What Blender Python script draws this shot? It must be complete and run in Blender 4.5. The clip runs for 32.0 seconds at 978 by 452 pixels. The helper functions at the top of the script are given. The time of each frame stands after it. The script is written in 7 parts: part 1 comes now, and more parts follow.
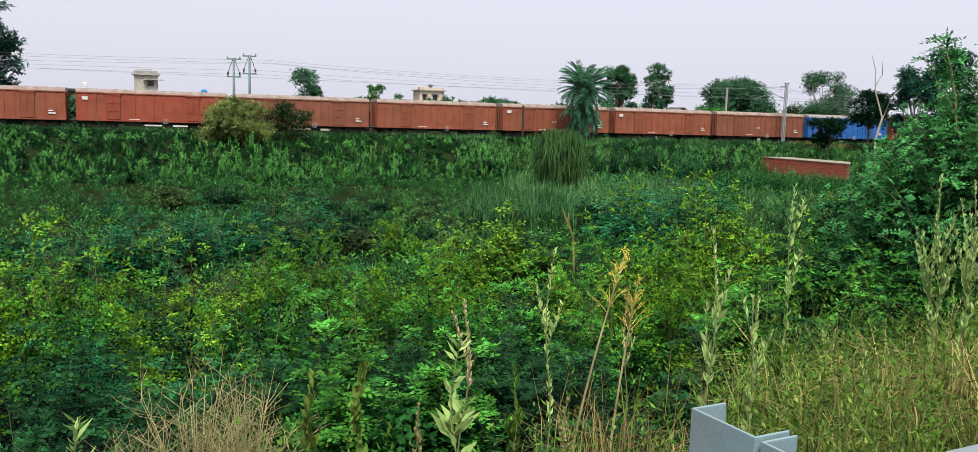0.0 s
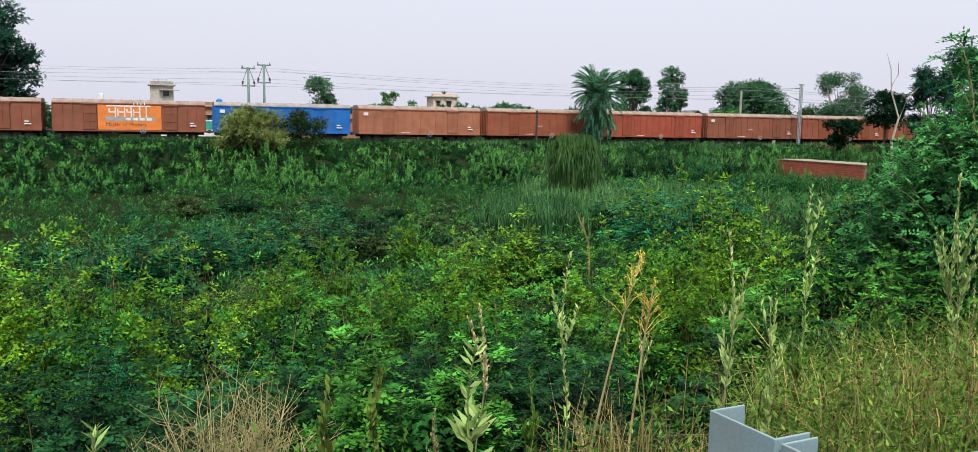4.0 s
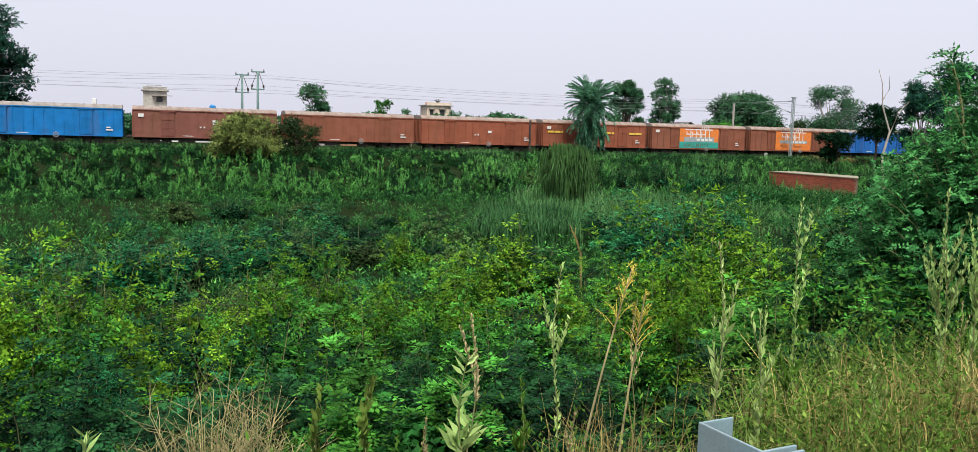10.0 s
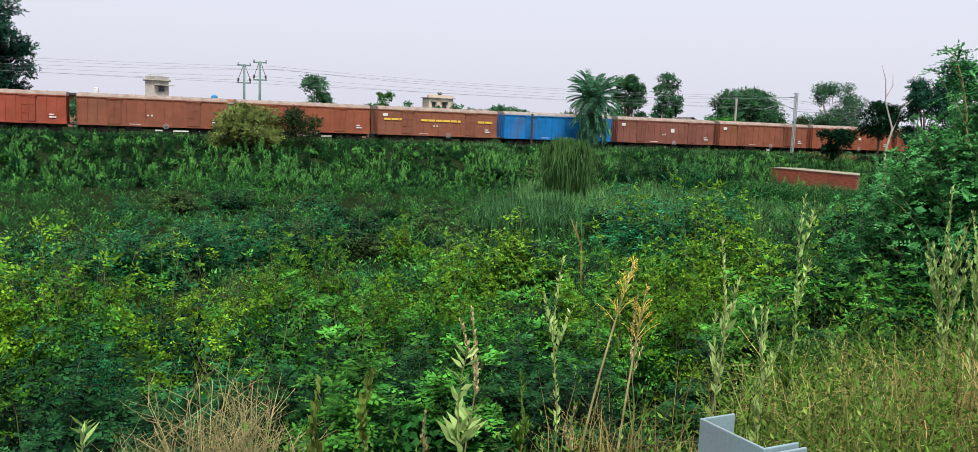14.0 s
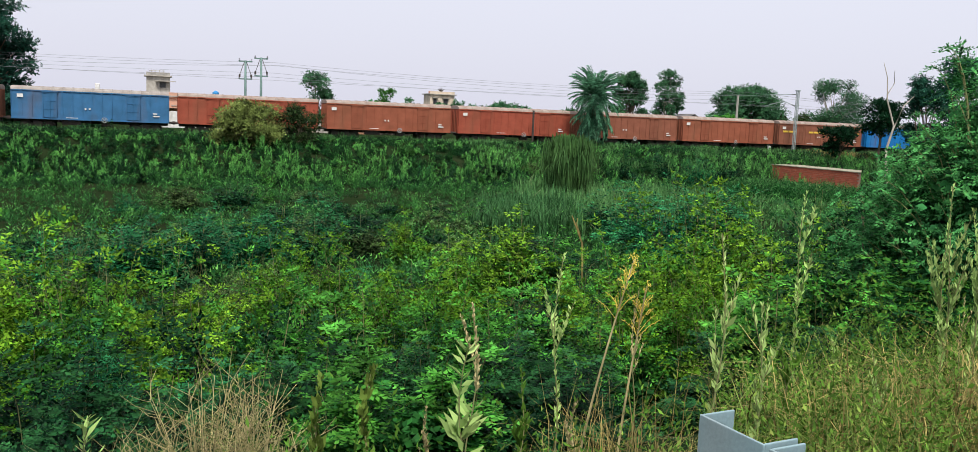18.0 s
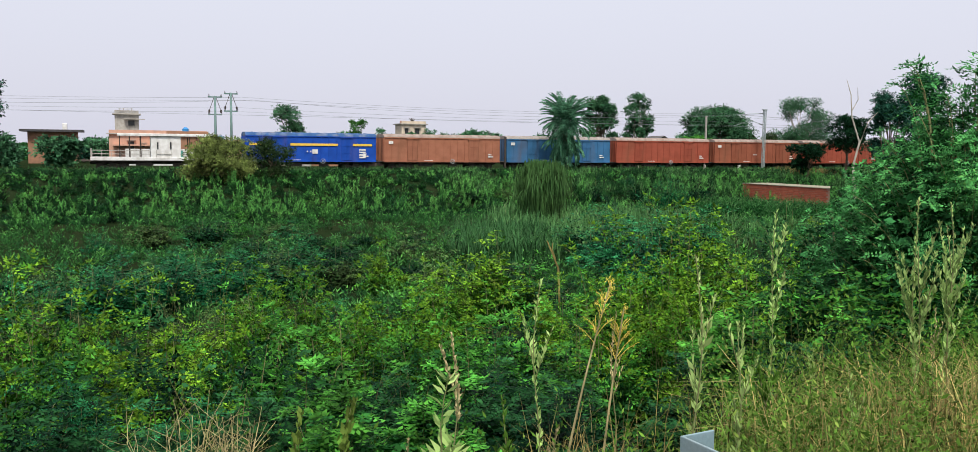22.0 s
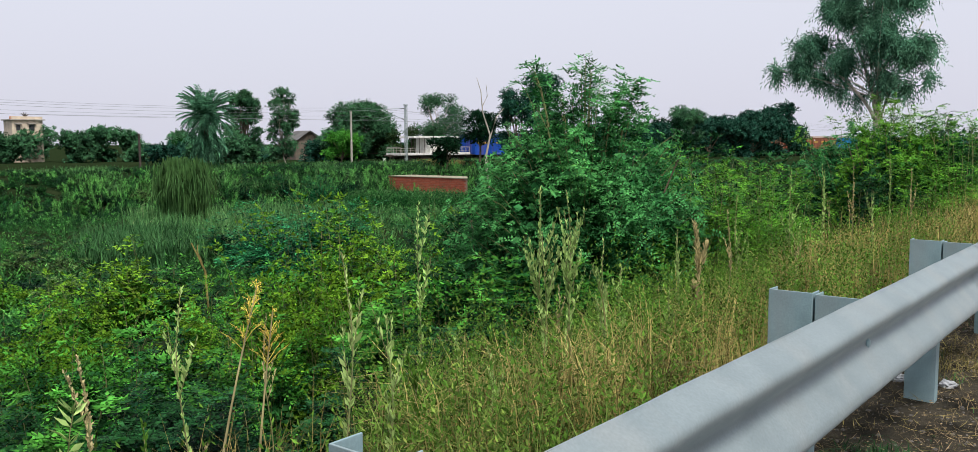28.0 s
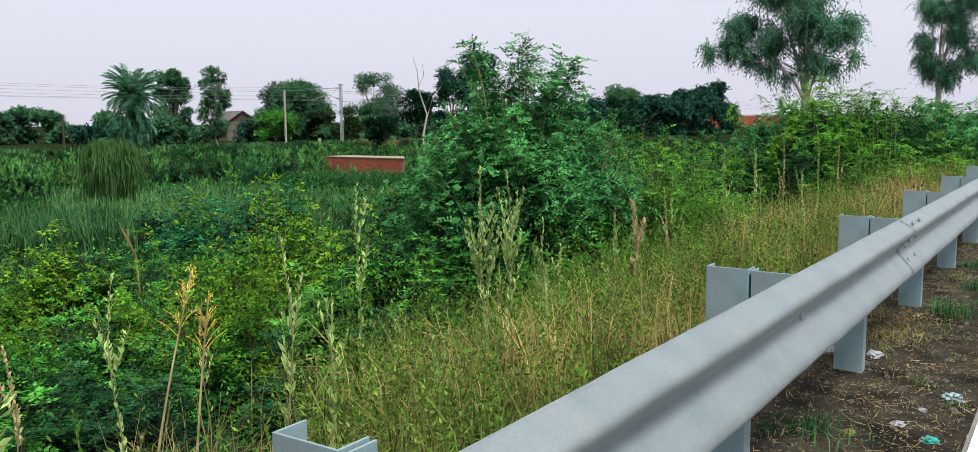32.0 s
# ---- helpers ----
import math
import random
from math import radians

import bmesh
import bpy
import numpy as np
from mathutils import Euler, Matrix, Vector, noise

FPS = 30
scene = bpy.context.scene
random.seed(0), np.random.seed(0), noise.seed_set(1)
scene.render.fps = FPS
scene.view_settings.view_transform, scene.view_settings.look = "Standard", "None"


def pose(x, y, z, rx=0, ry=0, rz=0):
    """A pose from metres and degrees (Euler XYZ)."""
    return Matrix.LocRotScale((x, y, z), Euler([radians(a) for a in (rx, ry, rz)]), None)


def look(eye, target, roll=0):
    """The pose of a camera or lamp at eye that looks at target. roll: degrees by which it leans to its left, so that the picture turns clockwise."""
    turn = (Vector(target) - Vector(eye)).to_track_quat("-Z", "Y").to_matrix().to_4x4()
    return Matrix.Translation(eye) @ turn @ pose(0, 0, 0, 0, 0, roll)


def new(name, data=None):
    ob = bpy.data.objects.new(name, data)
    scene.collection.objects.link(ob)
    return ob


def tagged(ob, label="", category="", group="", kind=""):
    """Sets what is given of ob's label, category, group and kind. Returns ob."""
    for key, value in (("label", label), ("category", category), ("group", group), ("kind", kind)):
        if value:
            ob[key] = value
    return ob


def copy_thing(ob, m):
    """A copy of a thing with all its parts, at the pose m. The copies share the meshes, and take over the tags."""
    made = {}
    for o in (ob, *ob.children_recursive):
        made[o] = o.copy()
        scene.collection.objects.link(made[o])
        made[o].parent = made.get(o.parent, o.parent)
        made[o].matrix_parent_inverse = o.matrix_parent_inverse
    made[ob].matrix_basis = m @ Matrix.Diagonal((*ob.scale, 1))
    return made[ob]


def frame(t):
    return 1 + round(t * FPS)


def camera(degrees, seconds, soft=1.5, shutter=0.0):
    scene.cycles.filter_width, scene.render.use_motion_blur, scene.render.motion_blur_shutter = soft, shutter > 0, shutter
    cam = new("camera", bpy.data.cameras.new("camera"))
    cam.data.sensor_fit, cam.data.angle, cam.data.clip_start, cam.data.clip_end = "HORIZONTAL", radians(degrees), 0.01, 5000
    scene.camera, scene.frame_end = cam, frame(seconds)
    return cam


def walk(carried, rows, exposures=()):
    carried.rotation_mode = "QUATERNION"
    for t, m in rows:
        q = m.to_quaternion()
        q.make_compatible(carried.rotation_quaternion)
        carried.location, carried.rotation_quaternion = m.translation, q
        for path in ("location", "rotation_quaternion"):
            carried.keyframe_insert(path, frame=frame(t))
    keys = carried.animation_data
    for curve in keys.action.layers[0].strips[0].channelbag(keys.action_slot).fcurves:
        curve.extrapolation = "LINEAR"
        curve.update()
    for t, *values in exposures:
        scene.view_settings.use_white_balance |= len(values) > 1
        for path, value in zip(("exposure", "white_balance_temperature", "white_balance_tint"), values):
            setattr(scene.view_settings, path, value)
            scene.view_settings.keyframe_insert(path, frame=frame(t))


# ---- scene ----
def aim(x, y, z, yaw, pitch, roll):
    """The camera's pose: degrees to the right of +y, degrees up, degrees of lean."""
    a, b = radians(yaw), radians(pitch)
    way = Vector((math.sin(a) * math.cos(b), math.cos(a) * math.cos(b), math.sin(b)))
    return look((x, y, z), Vector((x, y, z)) + way * 10, roll)


cam = camera(58.75, 32.0, soft=0.55)
walk(cam, [
    (0.0, aim(-0.000, 0.000, 1.449, 6.81, -7.314, 1.78)),
    (0.5, aim(-0.002, -0.004, 1.449, 6.72, -7.398, 1.86)),
    (1.0, aim(-0.004, -0.004, 1.448, 6.53, -7.467, 1.91)),
    (1.5, aim(0.001, -0.000, 1.450, 6.56, -7.337, 1.82)),
    (2.0, aim(-0.001, -0.006, 1.450, 6.51, -7.230, 1.69)),
    (2.5, aim(0.001, -0.002, 1.449, 6.48, -7.158, 1.50)),
    (3.0, aim(0.002, -0.000, 1.448, 6.34, -7.010, 1.21)),
    (3.5, aim(-0.000, -0.000, 1.446, 6.07, -6.939, 1.05)),
    (4.0, aim(0.002, 0.007, 1.443, 5.82, -6.968, 1.03)),
    (4.5, aim(-0.007, -0.000, 1.443, 5.18, -7.169, 1.08)),
    (6.5, aim(-0.002, -0.008, 1.447, 5.31, -7.095, 1.31)),
    (7.0, aim(-0.001, -0.004, 1.451, 5.46, -6.908, 1.31)),
    (7.5, aim(-0.001, -0.008, 1.453, 5.71, -6.668, 1.36)),
    (8.0, aim(0.002, -0.006, 1.453, 5.93, -6.418, 1.35)),
    (8.5, aim(-0.002, -0.009, 1.453, 6.06, -6.340, 1.42)),
    (9.0, aim(-0.000, -0.005, 1.452, 6.12, -6.330, 1.43)),
    (9.5, aim(0.001, -0.007, 1.452, 6.23, -6.348, 1.54)),
    (10.0, aim(-0.002, -0.012, 1.451, 6.31, -6.360, 1.67)),
    (10.5, aim(-0.001, -0.009, 1.451, 6.38, -6.373, 1.70)),
    (11.0, aim(-0.002, -0.008, 1.451, 6.44, -6.427, 1.87)),
    (11.5, aim(-0.003, -0.010, 1.451, 6.44, -6.455, 2.03)),
    (12.0, aim(-0.001, -0.005, 1.449, 6.45, -6.491, 2.09)),
    (12.5, aim(-0.003, -0.011, 1.451, 6.43, -6.546, 2.14)),
    (13.0, aim(-0.001, -0.011, 1.450, 6.40, -6.579, 2.14)),
    (13.5, aim(-0.002, -0.007, 1.450, 6.35, -6.655, 2.19)),
    (14.0, aim(-0.002, 0.002, 1.448, 6.27, -6.810, 2.27)),
    (14.5, aim(-0.002, -0.002, 1.448, 6.23, -6.944, 2.31)),
    (16.5, aim(-0.001, 0.006, 1.446, 6.25, -7.179, 2.58)),
    (17.0, aim(-0.000, -0.002, 1.452, 6.30, -7.137, 2.54)),
    (17.5, aim(-0.003, -0.006, 1.450, 6.23, -7.065, 2.44)),
    (18.0, aim(-0.003, -0.005, 1.449, 6.21, -7.037, 2.36)),
    (18.5, aim(-0.003, -0.014, 1.450, 6.16, -6.766, 2.09)),
    (19.0, aim(-0.001, -0.010, 1.452, 6.05, -6.613, 1.83)),
    (19.5, aim(-0.000, -0.012, 1.454, 6.09, -6.170, 1.19)),
    (20.0, aim(0.002, -0.011, 1.450, 6.00, -5.819, 0.58)),
    (20.5, aim(-0.001, -0.020, 1.453, 6.01, -5.581, 0.35)),
    (21.0, aim(-0.004, -0.017, 1.454, 6.11, -5.356, 0.34)),
    (21.5, aim(-0.003, -0.019, 1.451, 6.60, -5.191, 0.45)),
    (22.0, aim(-0.006, -0.020, 1.456, 7.81, -5.201, 0.59)),
    (22.5, aim(0.001, -0.017, 1.458, 10.44, -5.143, 0.73)),
    (23.0, aim(0.009, -0.011, 1.463, 15.19, -5.098, 0.83)),
    (23.5, aim(0.014, -0.004, 1.464, 17.06, -5.125, 0.42)),
    (24.0, aim(0.019, -0.007, 1.466, 20.31, -5.069, 0.21)),
    (24.5, aim(0.028, 0.005, 1.467, 24.38, -5.113, -0.15)),
    (25.0, aim(0.037, 0.006, 1.468, 28.73, -5.192, -0.36)),
    (25.5, aim(0.039, 0.011, 1.468, 29.90, -5.202, -0.38)),
    (27.5, aim(0.029, 0.017, 1.468, 30.61, -5.388, -0.28)),
    (28.0, aim(0.032, 0.017, 1.467, 30.62, -5.469, -0.21)),
    (28.5, aim(0.030, 0.022, 1.468, 30.76, -5.577, -0.13)),
    (29.0, aim(0.035, 0.035, 1.469, 31.31, -5.730, -0.14)),
    (29.5, aim(0.037, 0.040, 1.468, 32.96, -5.765, -0.01)),
    (30.0, aim(0.040, 0.046, 1.468, 34.01, -5.929, -0.02)),
    (30.5, aim(0.037, 0.040, 1.467, 34.74, -6.073, -0.10)),
    (31.0, aim(0.037, 0.039, 1.469, 34.79, -6.380, -0.17)),
    (31.5, aim(0.035, 0.046, 1.468, 34.79, -6.645, -0.20)),
    (32.0, aim(0.031, 0.037, 1.469, 34.73, -6.832, -0.46)),
], exposures=[(0, 0.0), (20.5, 0.0), (23, -0.12), (28, -0.1), (32, -0.02)])

# ---------------------------------------------------------------- light
world = bpy.data.worlds.new("world")
scene.world = world
world.use_nodes = True
wt = world.node_tree
wt.nodes.clear()
w_out = wt.nodes.new("ShaderNodeOutputWorld")
w_bg = wt.nodes.new("ShaderNodeBackground")
w_sky = wt.nodes.new("ShaderNodeTexSky")
w_sky.sky_type = "NISHITA"
w_sky.sun_disc = False
w_sky.sun_elevation = radians(58)
w_sky.sun_rotation = radians(183)
w_sky.dust_density = 4.0
w_tc = wt.nodes.new("ShaderNodeTexCoord")
w_sep = wt.nodes.new("ShaderNodeSeparateXYZ")
w_ramp = wt.nodes.new("ShaderNodeValToRGB")
w_ramp.color_ramp.elements[0].position = 0.0
w_ramp.color_ramp.elements[0].color = (0.74, 0.74, 0.86, 1)
w_ramp.color_ramp.elements[1].position = 1.0
w_ramp.color_ramp.elements[1].color = (0.92, 0.95, 1.04, 1)
e = w_ramp.color_ramp.elements.new(0.22)
e.color = (0.84, 0.86, 0.97, 1)
w_mul = wt.nodes.new("ShaderNodeMix")
w_mul.data_type = "RGBA"
w_mul.blend_type = "ADD"
w_mul.inputs[0].default_value = 0.012
wt.links.new(w_tc.outputs["Generated"], w_sep.inputs[0])
wt.links.new(w_sep.outputs["Z"], w_ramp.inputs[0])
wt.links.new(w_ramp.outputs[0], w_mul.inputs[6])
wt.links.new(w_sky.outputs[0], w_mul.inputs[7])
wt.links.new(w_mul.outputs[2], w_bg.inputs[0])
w_bg.inputs[1].default_value = 0.95
wt.links.new(w_bg.outputs[0], w_out.inputs[0])

sun_data = bpy.data.lights.new("sun", "SUN")
sun_data.energy = 5.0
sun_data.angle = radians(14)
sun_data.color = (1.0, 0.95, 0.88)
sun = new("sun", sun_data)
sun.matrix_world = look((0, 0, 60), (2, 37, 0))

# ---------------------------------------------------------------- materials


def nodes_of(m):
    m.use_nodes = True
    t = m.node_tree
    return t, t.nodes["Principled BSDF"]


def mat(name, col, col2=None, rough=0.7, metal=0.0, scale=6.0, fine=60.0, bump=0.15, mixfac=1.0, spec=0.35, objcol=False, dirt=None, dirt_amt=0.5, rnd=0.0, bumpd=0.01):
    """A surface with two scales of variation and a fine relief."""
    m = bpy.data.materials.new(name)
    t, p = nodes_of(m)
    N = t.nodes.new
    L = t.links.new
    col2 = col2 or tuple(c * 0.7 for c in col)
    tc = N("ShaderNodeTexCoord")
    n1 = N("ShaderNodeTexNoise")
    n1.inputs["Scale"].default_value = scale
    n1.inputs["Detail"].default_value = 5
    n2 = N("ShaderNodeTexNoise")
    n2.inputs["Scale"].default_value = fine
    n2.inputs["Detail"].default_value = 3
    L(tc.outputs["Object"], n1.inputs["Vector"])
    L(tc.outputs["Object"], n2.inputs["Vector"])
    ramp = N("ShaderNodeValToRGB")
    ramp.color_ramp.elements[0].position = 0.35
    ramp.color_ramp.elements[1].position = 0.65
    L(n1.outputs["Fac"], ramp.inputs[0])
    mix = N("ShaderNodeMix")
    mix.data_type = "RGBA"
    mix.inputs[6].default_value = (*col, 1)
    mix.inputs[7].default_value = (*col2, 1)
    L(ramp.outputs[0], mix.inputs[0])
    last = mix.outputs[2]
    if objcol:
        oi = N("ShaderNodeObjectInfo")
        mm = N("ShaderNodeMix")
        mm.data_type = "RGBA"
        mm.blend_type = "MULTIPLY"
        mm.inputs[0].default_value = 1.0
        L(last, mm.inputs[6])
        L(oi.outputs["Color"], mm.inputs[7])
        last = mm.outputs[2]
    if dirt:
        n3 = N("ShaderNodeTexNoise")
        n3.inputs["Scale"].default_value = scale * 0.35
        n3.inputs["Detail"].default_value = 6
        mp = N("ShaderNodeMapping")
        mp.inputs["Scale"].default_value = (2.5, 2.5, 0.5)
        L(tc.outputs["Object"], mp.inputs[0])
        L(mp.outputs[0], n3.inputs["Vector"])
        r3 = N("ShaderNodeValToRGB")
        r3.color_ramp.elements[0].position = 0.48
        r3.color_ramp.elements[1].position = 0.72
        L(n3.outputs["Fac"], r3.inputs[0])
        ma = N("ShaderNodeMath")
        ma.operation = "MULTIPLY"
        ma.inputs[1].default_value = dirt_amt
        L(r3.outputs[0], ma.inputs[0])
        m3 = N("ShaderNodeMix")
        m3.data_type = "RGBA"
        m3.inputs[7].default_value = (*dirt, 1)
        L(ma.outputs[0], m3.inputs[0])
        L(last, m3.inputs[6])
        last = m3.outputs[2]
    f = N("ShaderNodeHueSaturation")
    f.inputs["Saturation"].default_value = 1.0
    mr = N("ShaderNodeMapRange")
    mr.inputs[3].default_value = 0.82
    mr.inputs[4].default_value = 1.18
    L(n2.outputs["Fac"], mr.inputs[0])
    val = mr.outputs[0]
    if rnd:
        oi2 = N("ShaderNodeObjectInfo")
        mr2 = N("ShaderNodeMapRange")
        mr2.inputs[3].default_value = 1 - rnd
        mr2.inputs[4].default_value = 1 + rnd
        L(oi2.outputs["Random"], mr2.inputs[0])
        mu = N("ShaderNodeMath")
        mu.operation = "MULTIPLY"
        L(val, mu.inputs[0])
        L(mr2.outputs[0], mu.inputs[1])
        val = mu.outputs[0]
    L(val, f.inputs["Value"])
    L(last, f.inputs["Color"])
    L(f.outputs[0], p.inputs["Base Color"])
    p.inputs["Roughness"].default_value = rough
    p.inputs["Metallic"].default_value = metal
    p.inputs["Specular IOR Level"].default_value = spec
    if bump:
        b = N("ShaderNodeBump")
        b.inputs["Strength"].default_value = bump
        b.inputs["Distance"].default_value = bumpd
        L(n2.outputs["Fac"], b.inputs["Height"])
        L(b.outputs[0], p.inputs["Normal"])
    return m


def leaf_mat(name, a, b, c=None, trans=0.1, rough=0.55, patch=0.35, hue=(0.53, 0.73, 0.98), vary=(0.62, 1.28), leafvar=0.38, clump=4.5, clumpvar=(0.3, 1.68), bulk=0.18):
    """Leaves: a colour from leaf to leaf, and from plant to plant; bulk evens the light over curled leaves."""
    a, b, c = (tuple(v * h for v, h in zip(q, hue)) if q else None for q in (a, b, c))
    m = bpy.data.materials.new(name)
    t, p = nodes_of(m)
    N = t.nodes.new
    L = t.links.new
    geo = N("ShaderNodeNewGeometry")
    oi = N("ShaderNodeObjectInfo")
    ramp = N("ShaderNodeValToRGB")
    ramp.color_ramp.elements[0].color = (*a, 1)
    ramp.color_ramp.elements[1].color = (*b, 1)
    if c:
        e = ramp.color_ramp.elements.new(0.86)
        e.color = (*b, 1)
        ramp.color_ramp.elements[2].color = (*c, 1)
    tc = N("ShaderNodeTexCoord")
    n = N("ShaderNodeTexNoise")
    n.inputs["Scale"].default_value = patch
    n.inputs["Detail"].default_value = 6
    n.inputs["Roughness"].default_value = 0.62
    L(geo.outputs["Position"], n.inputs["Vector"])
    mx = N("ShaderNodeMath")
    mx.operation = "MULTIPLY_ADD"
    mx.inputs[1].default_value = 0.4
    L(geo.outputs["Random Per Island"], mx.inputs[0])
    m2 = N("ShaderNodeMath")
    m2.operation = "MULTIPLY_ADD"
    m2.inputs[1].default_value = 1.8
    m2.inputs[2].default_value = -0.6
    L(n.outputs["Fac"], m2.inputs[0])
    L(m2.outputs[0], mx.inputs[2])
    L(mx.outputs[0], ramp.inputs[0])
    hsv = N("ShaderNodeHueSaturation")
    mr = N("ShaderNodeMapRange")
    mr.inputs[3].default_value = vary[0]
    mr.inputs[4].default_value = vary[1]
    L(oi.outputs["Random"], mr.inputs[0])
    own = N("ShaderNodeMath")
    own.operation = "MULTIPLY"
    own.inputs[1].default_value = 7.31
    fr = N("ShaderNodeMath")
    fr.operation = "FRACT"
    span = N("ShaderNodeMapRange")
    span.inputs[3].default_value = 1 - leafvar
    span.inputs[4].default_value = 1 + leafvar
    both = N("ShaderNodeMath")
    both.operation = "MULTIPLY"
    L(geo.outputs["Random Per Island"], own.inputs[0])
    L(own.outputs[0], fr.inputs[0])
    L(fr.outputs[0], span.inputs[0])
    # shoots of different age: whole tufts are lighter or darker
    tuft = N("ShaderNodeTexNoise")
    tuft.inputs["Scale"].default_value = clump
    tuft.inputs["Detail"].default_value = 2
    L(geo.outputs["Position"], tuft.inputs["Vector"])
    age = N("ShaderNodeMapRange")
    age.inputs[1].default_value = 0.34
    age.inputs[2].default_value = 0.66
    age.inputs[3].default_value = clumpvar[0]
    age.inputs[4].default_value = clumpvar[1]
    L(tuft.outputs["Fac"], age.inputs[0])
    aged = N("ShaderNodeMath")
    aged.operation = "MULTIPLY"
    L(age.outputs[0], aged.inputs[0])
    L(span.outputs[0], aged.inputs[1])
    L(aged.outputs[0], both.inputs[0])
    L(mr.outputs[0], both.inputs[1])
    L(both.outputs[0], hsv.inputs["Value"])
    L(ramp.outputs[0], hsv.inputs["Color"])
    L(hsv.outputs[0], p.inputs["Base Color"])
    p.inputs["Roughness"].default_value = rough
    p.inputs["Specular IOR Level"].default_value = 0.04
    curl = N("ShaderNodeMix")
    curl.data_type = "VECTOR"
    curl.inputs[0].default_value = bulk
    curl.inputs[5].default_value = (0, 0, 1)
    even = N("ShaderNodeVectorMath")
    even.operation = "NORMALIZE"
    L(geo.outputs["Normal"], curl.inputs[4])
    L(curl.outputs[1], even.inputs[0])
    L(even.outputs[0], p.inputs["Normal"])
    if trans:
        tr = N("ShaderNodeBsdfTranslucent")
        ms = N("ShaderNodeMixShader")
        ms.inputs[0].default_value = trans
        L(hsv.outputs[0], tr.inputs[0])
        L(p.outputs[0], ms.inputs[1])
        L(tr.outputs[0], ms.inputs[2])
        L(ms.outputs[0], t.nodes["Material Output"].inputs[0])
    return m


# bush tones: main leaves darkened, Y tones lightened, so colour carries shade and light
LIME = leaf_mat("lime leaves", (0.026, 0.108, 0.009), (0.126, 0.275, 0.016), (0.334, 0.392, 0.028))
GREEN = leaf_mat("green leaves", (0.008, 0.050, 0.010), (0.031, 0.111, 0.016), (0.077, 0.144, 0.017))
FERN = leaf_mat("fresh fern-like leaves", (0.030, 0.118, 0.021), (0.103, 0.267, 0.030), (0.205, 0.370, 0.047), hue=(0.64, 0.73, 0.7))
YFERN = leaf_mat("lit-tone young fern-like leaves", (0.083, 0.249, 0.026), (0.197, 0.415, 0.041), (0.332, 0.498, 0.063), trans=0.25, hue=(0.64, 0.73, 0.7))
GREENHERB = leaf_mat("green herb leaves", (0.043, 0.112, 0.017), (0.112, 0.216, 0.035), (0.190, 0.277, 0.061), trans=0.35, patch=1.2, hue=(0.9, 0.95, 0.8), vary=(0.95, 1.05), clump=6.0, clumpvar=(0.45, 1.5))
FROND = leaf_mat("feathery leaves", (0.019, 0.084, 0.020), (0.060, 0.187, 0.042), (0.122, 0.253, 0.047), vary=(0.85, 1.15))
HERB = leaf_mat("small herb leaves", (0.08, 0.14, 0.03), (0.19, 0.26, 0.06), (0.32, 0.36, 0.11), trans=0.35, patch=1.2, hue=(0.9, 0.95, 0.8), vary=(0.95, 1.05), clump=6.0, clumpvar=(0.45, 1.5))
YFROND = leaf_mat("lit-tone young feathery leaves", (0.046, 0.187, 0.046), (0.135, 0.351, 0.070), (0.233, 0.420, 0.070), trans=0.2, vary=(0.85, 1.15))
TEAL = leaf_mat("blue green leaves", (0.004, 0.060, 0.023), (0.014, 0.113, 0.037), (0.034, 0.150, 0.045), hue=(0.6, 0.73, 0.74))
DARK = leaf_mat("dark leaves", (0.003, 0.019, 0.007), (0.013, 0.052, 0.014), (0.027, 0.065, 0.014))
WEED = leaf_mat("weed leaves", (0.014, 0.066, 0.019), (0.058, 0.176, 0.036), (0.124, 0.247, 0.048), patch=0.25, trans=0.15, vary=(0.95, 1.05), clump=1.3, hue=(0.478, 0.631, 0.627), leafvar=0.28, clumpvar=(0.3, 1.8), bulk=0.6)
# brighter than the lower leaves, to paint light on the plume tops
TIPS = leaf_mat("lit-tone weed tips", (0.077, 0.244, 0.056), (0.218, 0.465, 0.096), (0.387, 0.593, 0.129), patch=0.25, trans=0.2, vary=(0.95, 1.05), clump=1.3, hue=(0.478, 0.631, 0.627), leafvar=0.28, clumpvar=(0.3, 1.8), bulk=0.6)
OLIVE = leaf_mat("olive leaves", (0.027, 0.051, 0.012), (0.078, 0.105, 0.025), (0.172, 0.164, 0.055))
FAR = leaf_mat("far leaves", (0.034, 0.102, 0.048), (0.109, 0.230, 0.088), trans=0.2, vary=(0.85, 1.2), clump=1.2, hue=(0.6, 0.78, 0.85), bulk=0.6)
PALM = leaf_mat("palm leaves", (0.083, 0.198, 0.083), (0.198, 0.363, 0.154), (0.363, 0.418, 0.187), trans=0.12, clump=1.5, clumpvar=(0.6, 1.4))
PALE = leaf_mat("pale leaves", (0.160, 0.287, 0.075), (0.385, 0.512, 0.181), trans=0.25, hue=(1, 1, 1), vary=(0.88, 1.15), clump=6.0, clumpvar=(0.65, 1.35))
GRASS = leaf_mat("grass blades", (0.059, 0.154, 0.035), (0.154, 0.248, 0.059), (0.355, 0.332, 0.119), patch=0.2, vary=(0.95, 1.05), clump=6.0, clumpvar=(0.65, 1.35))
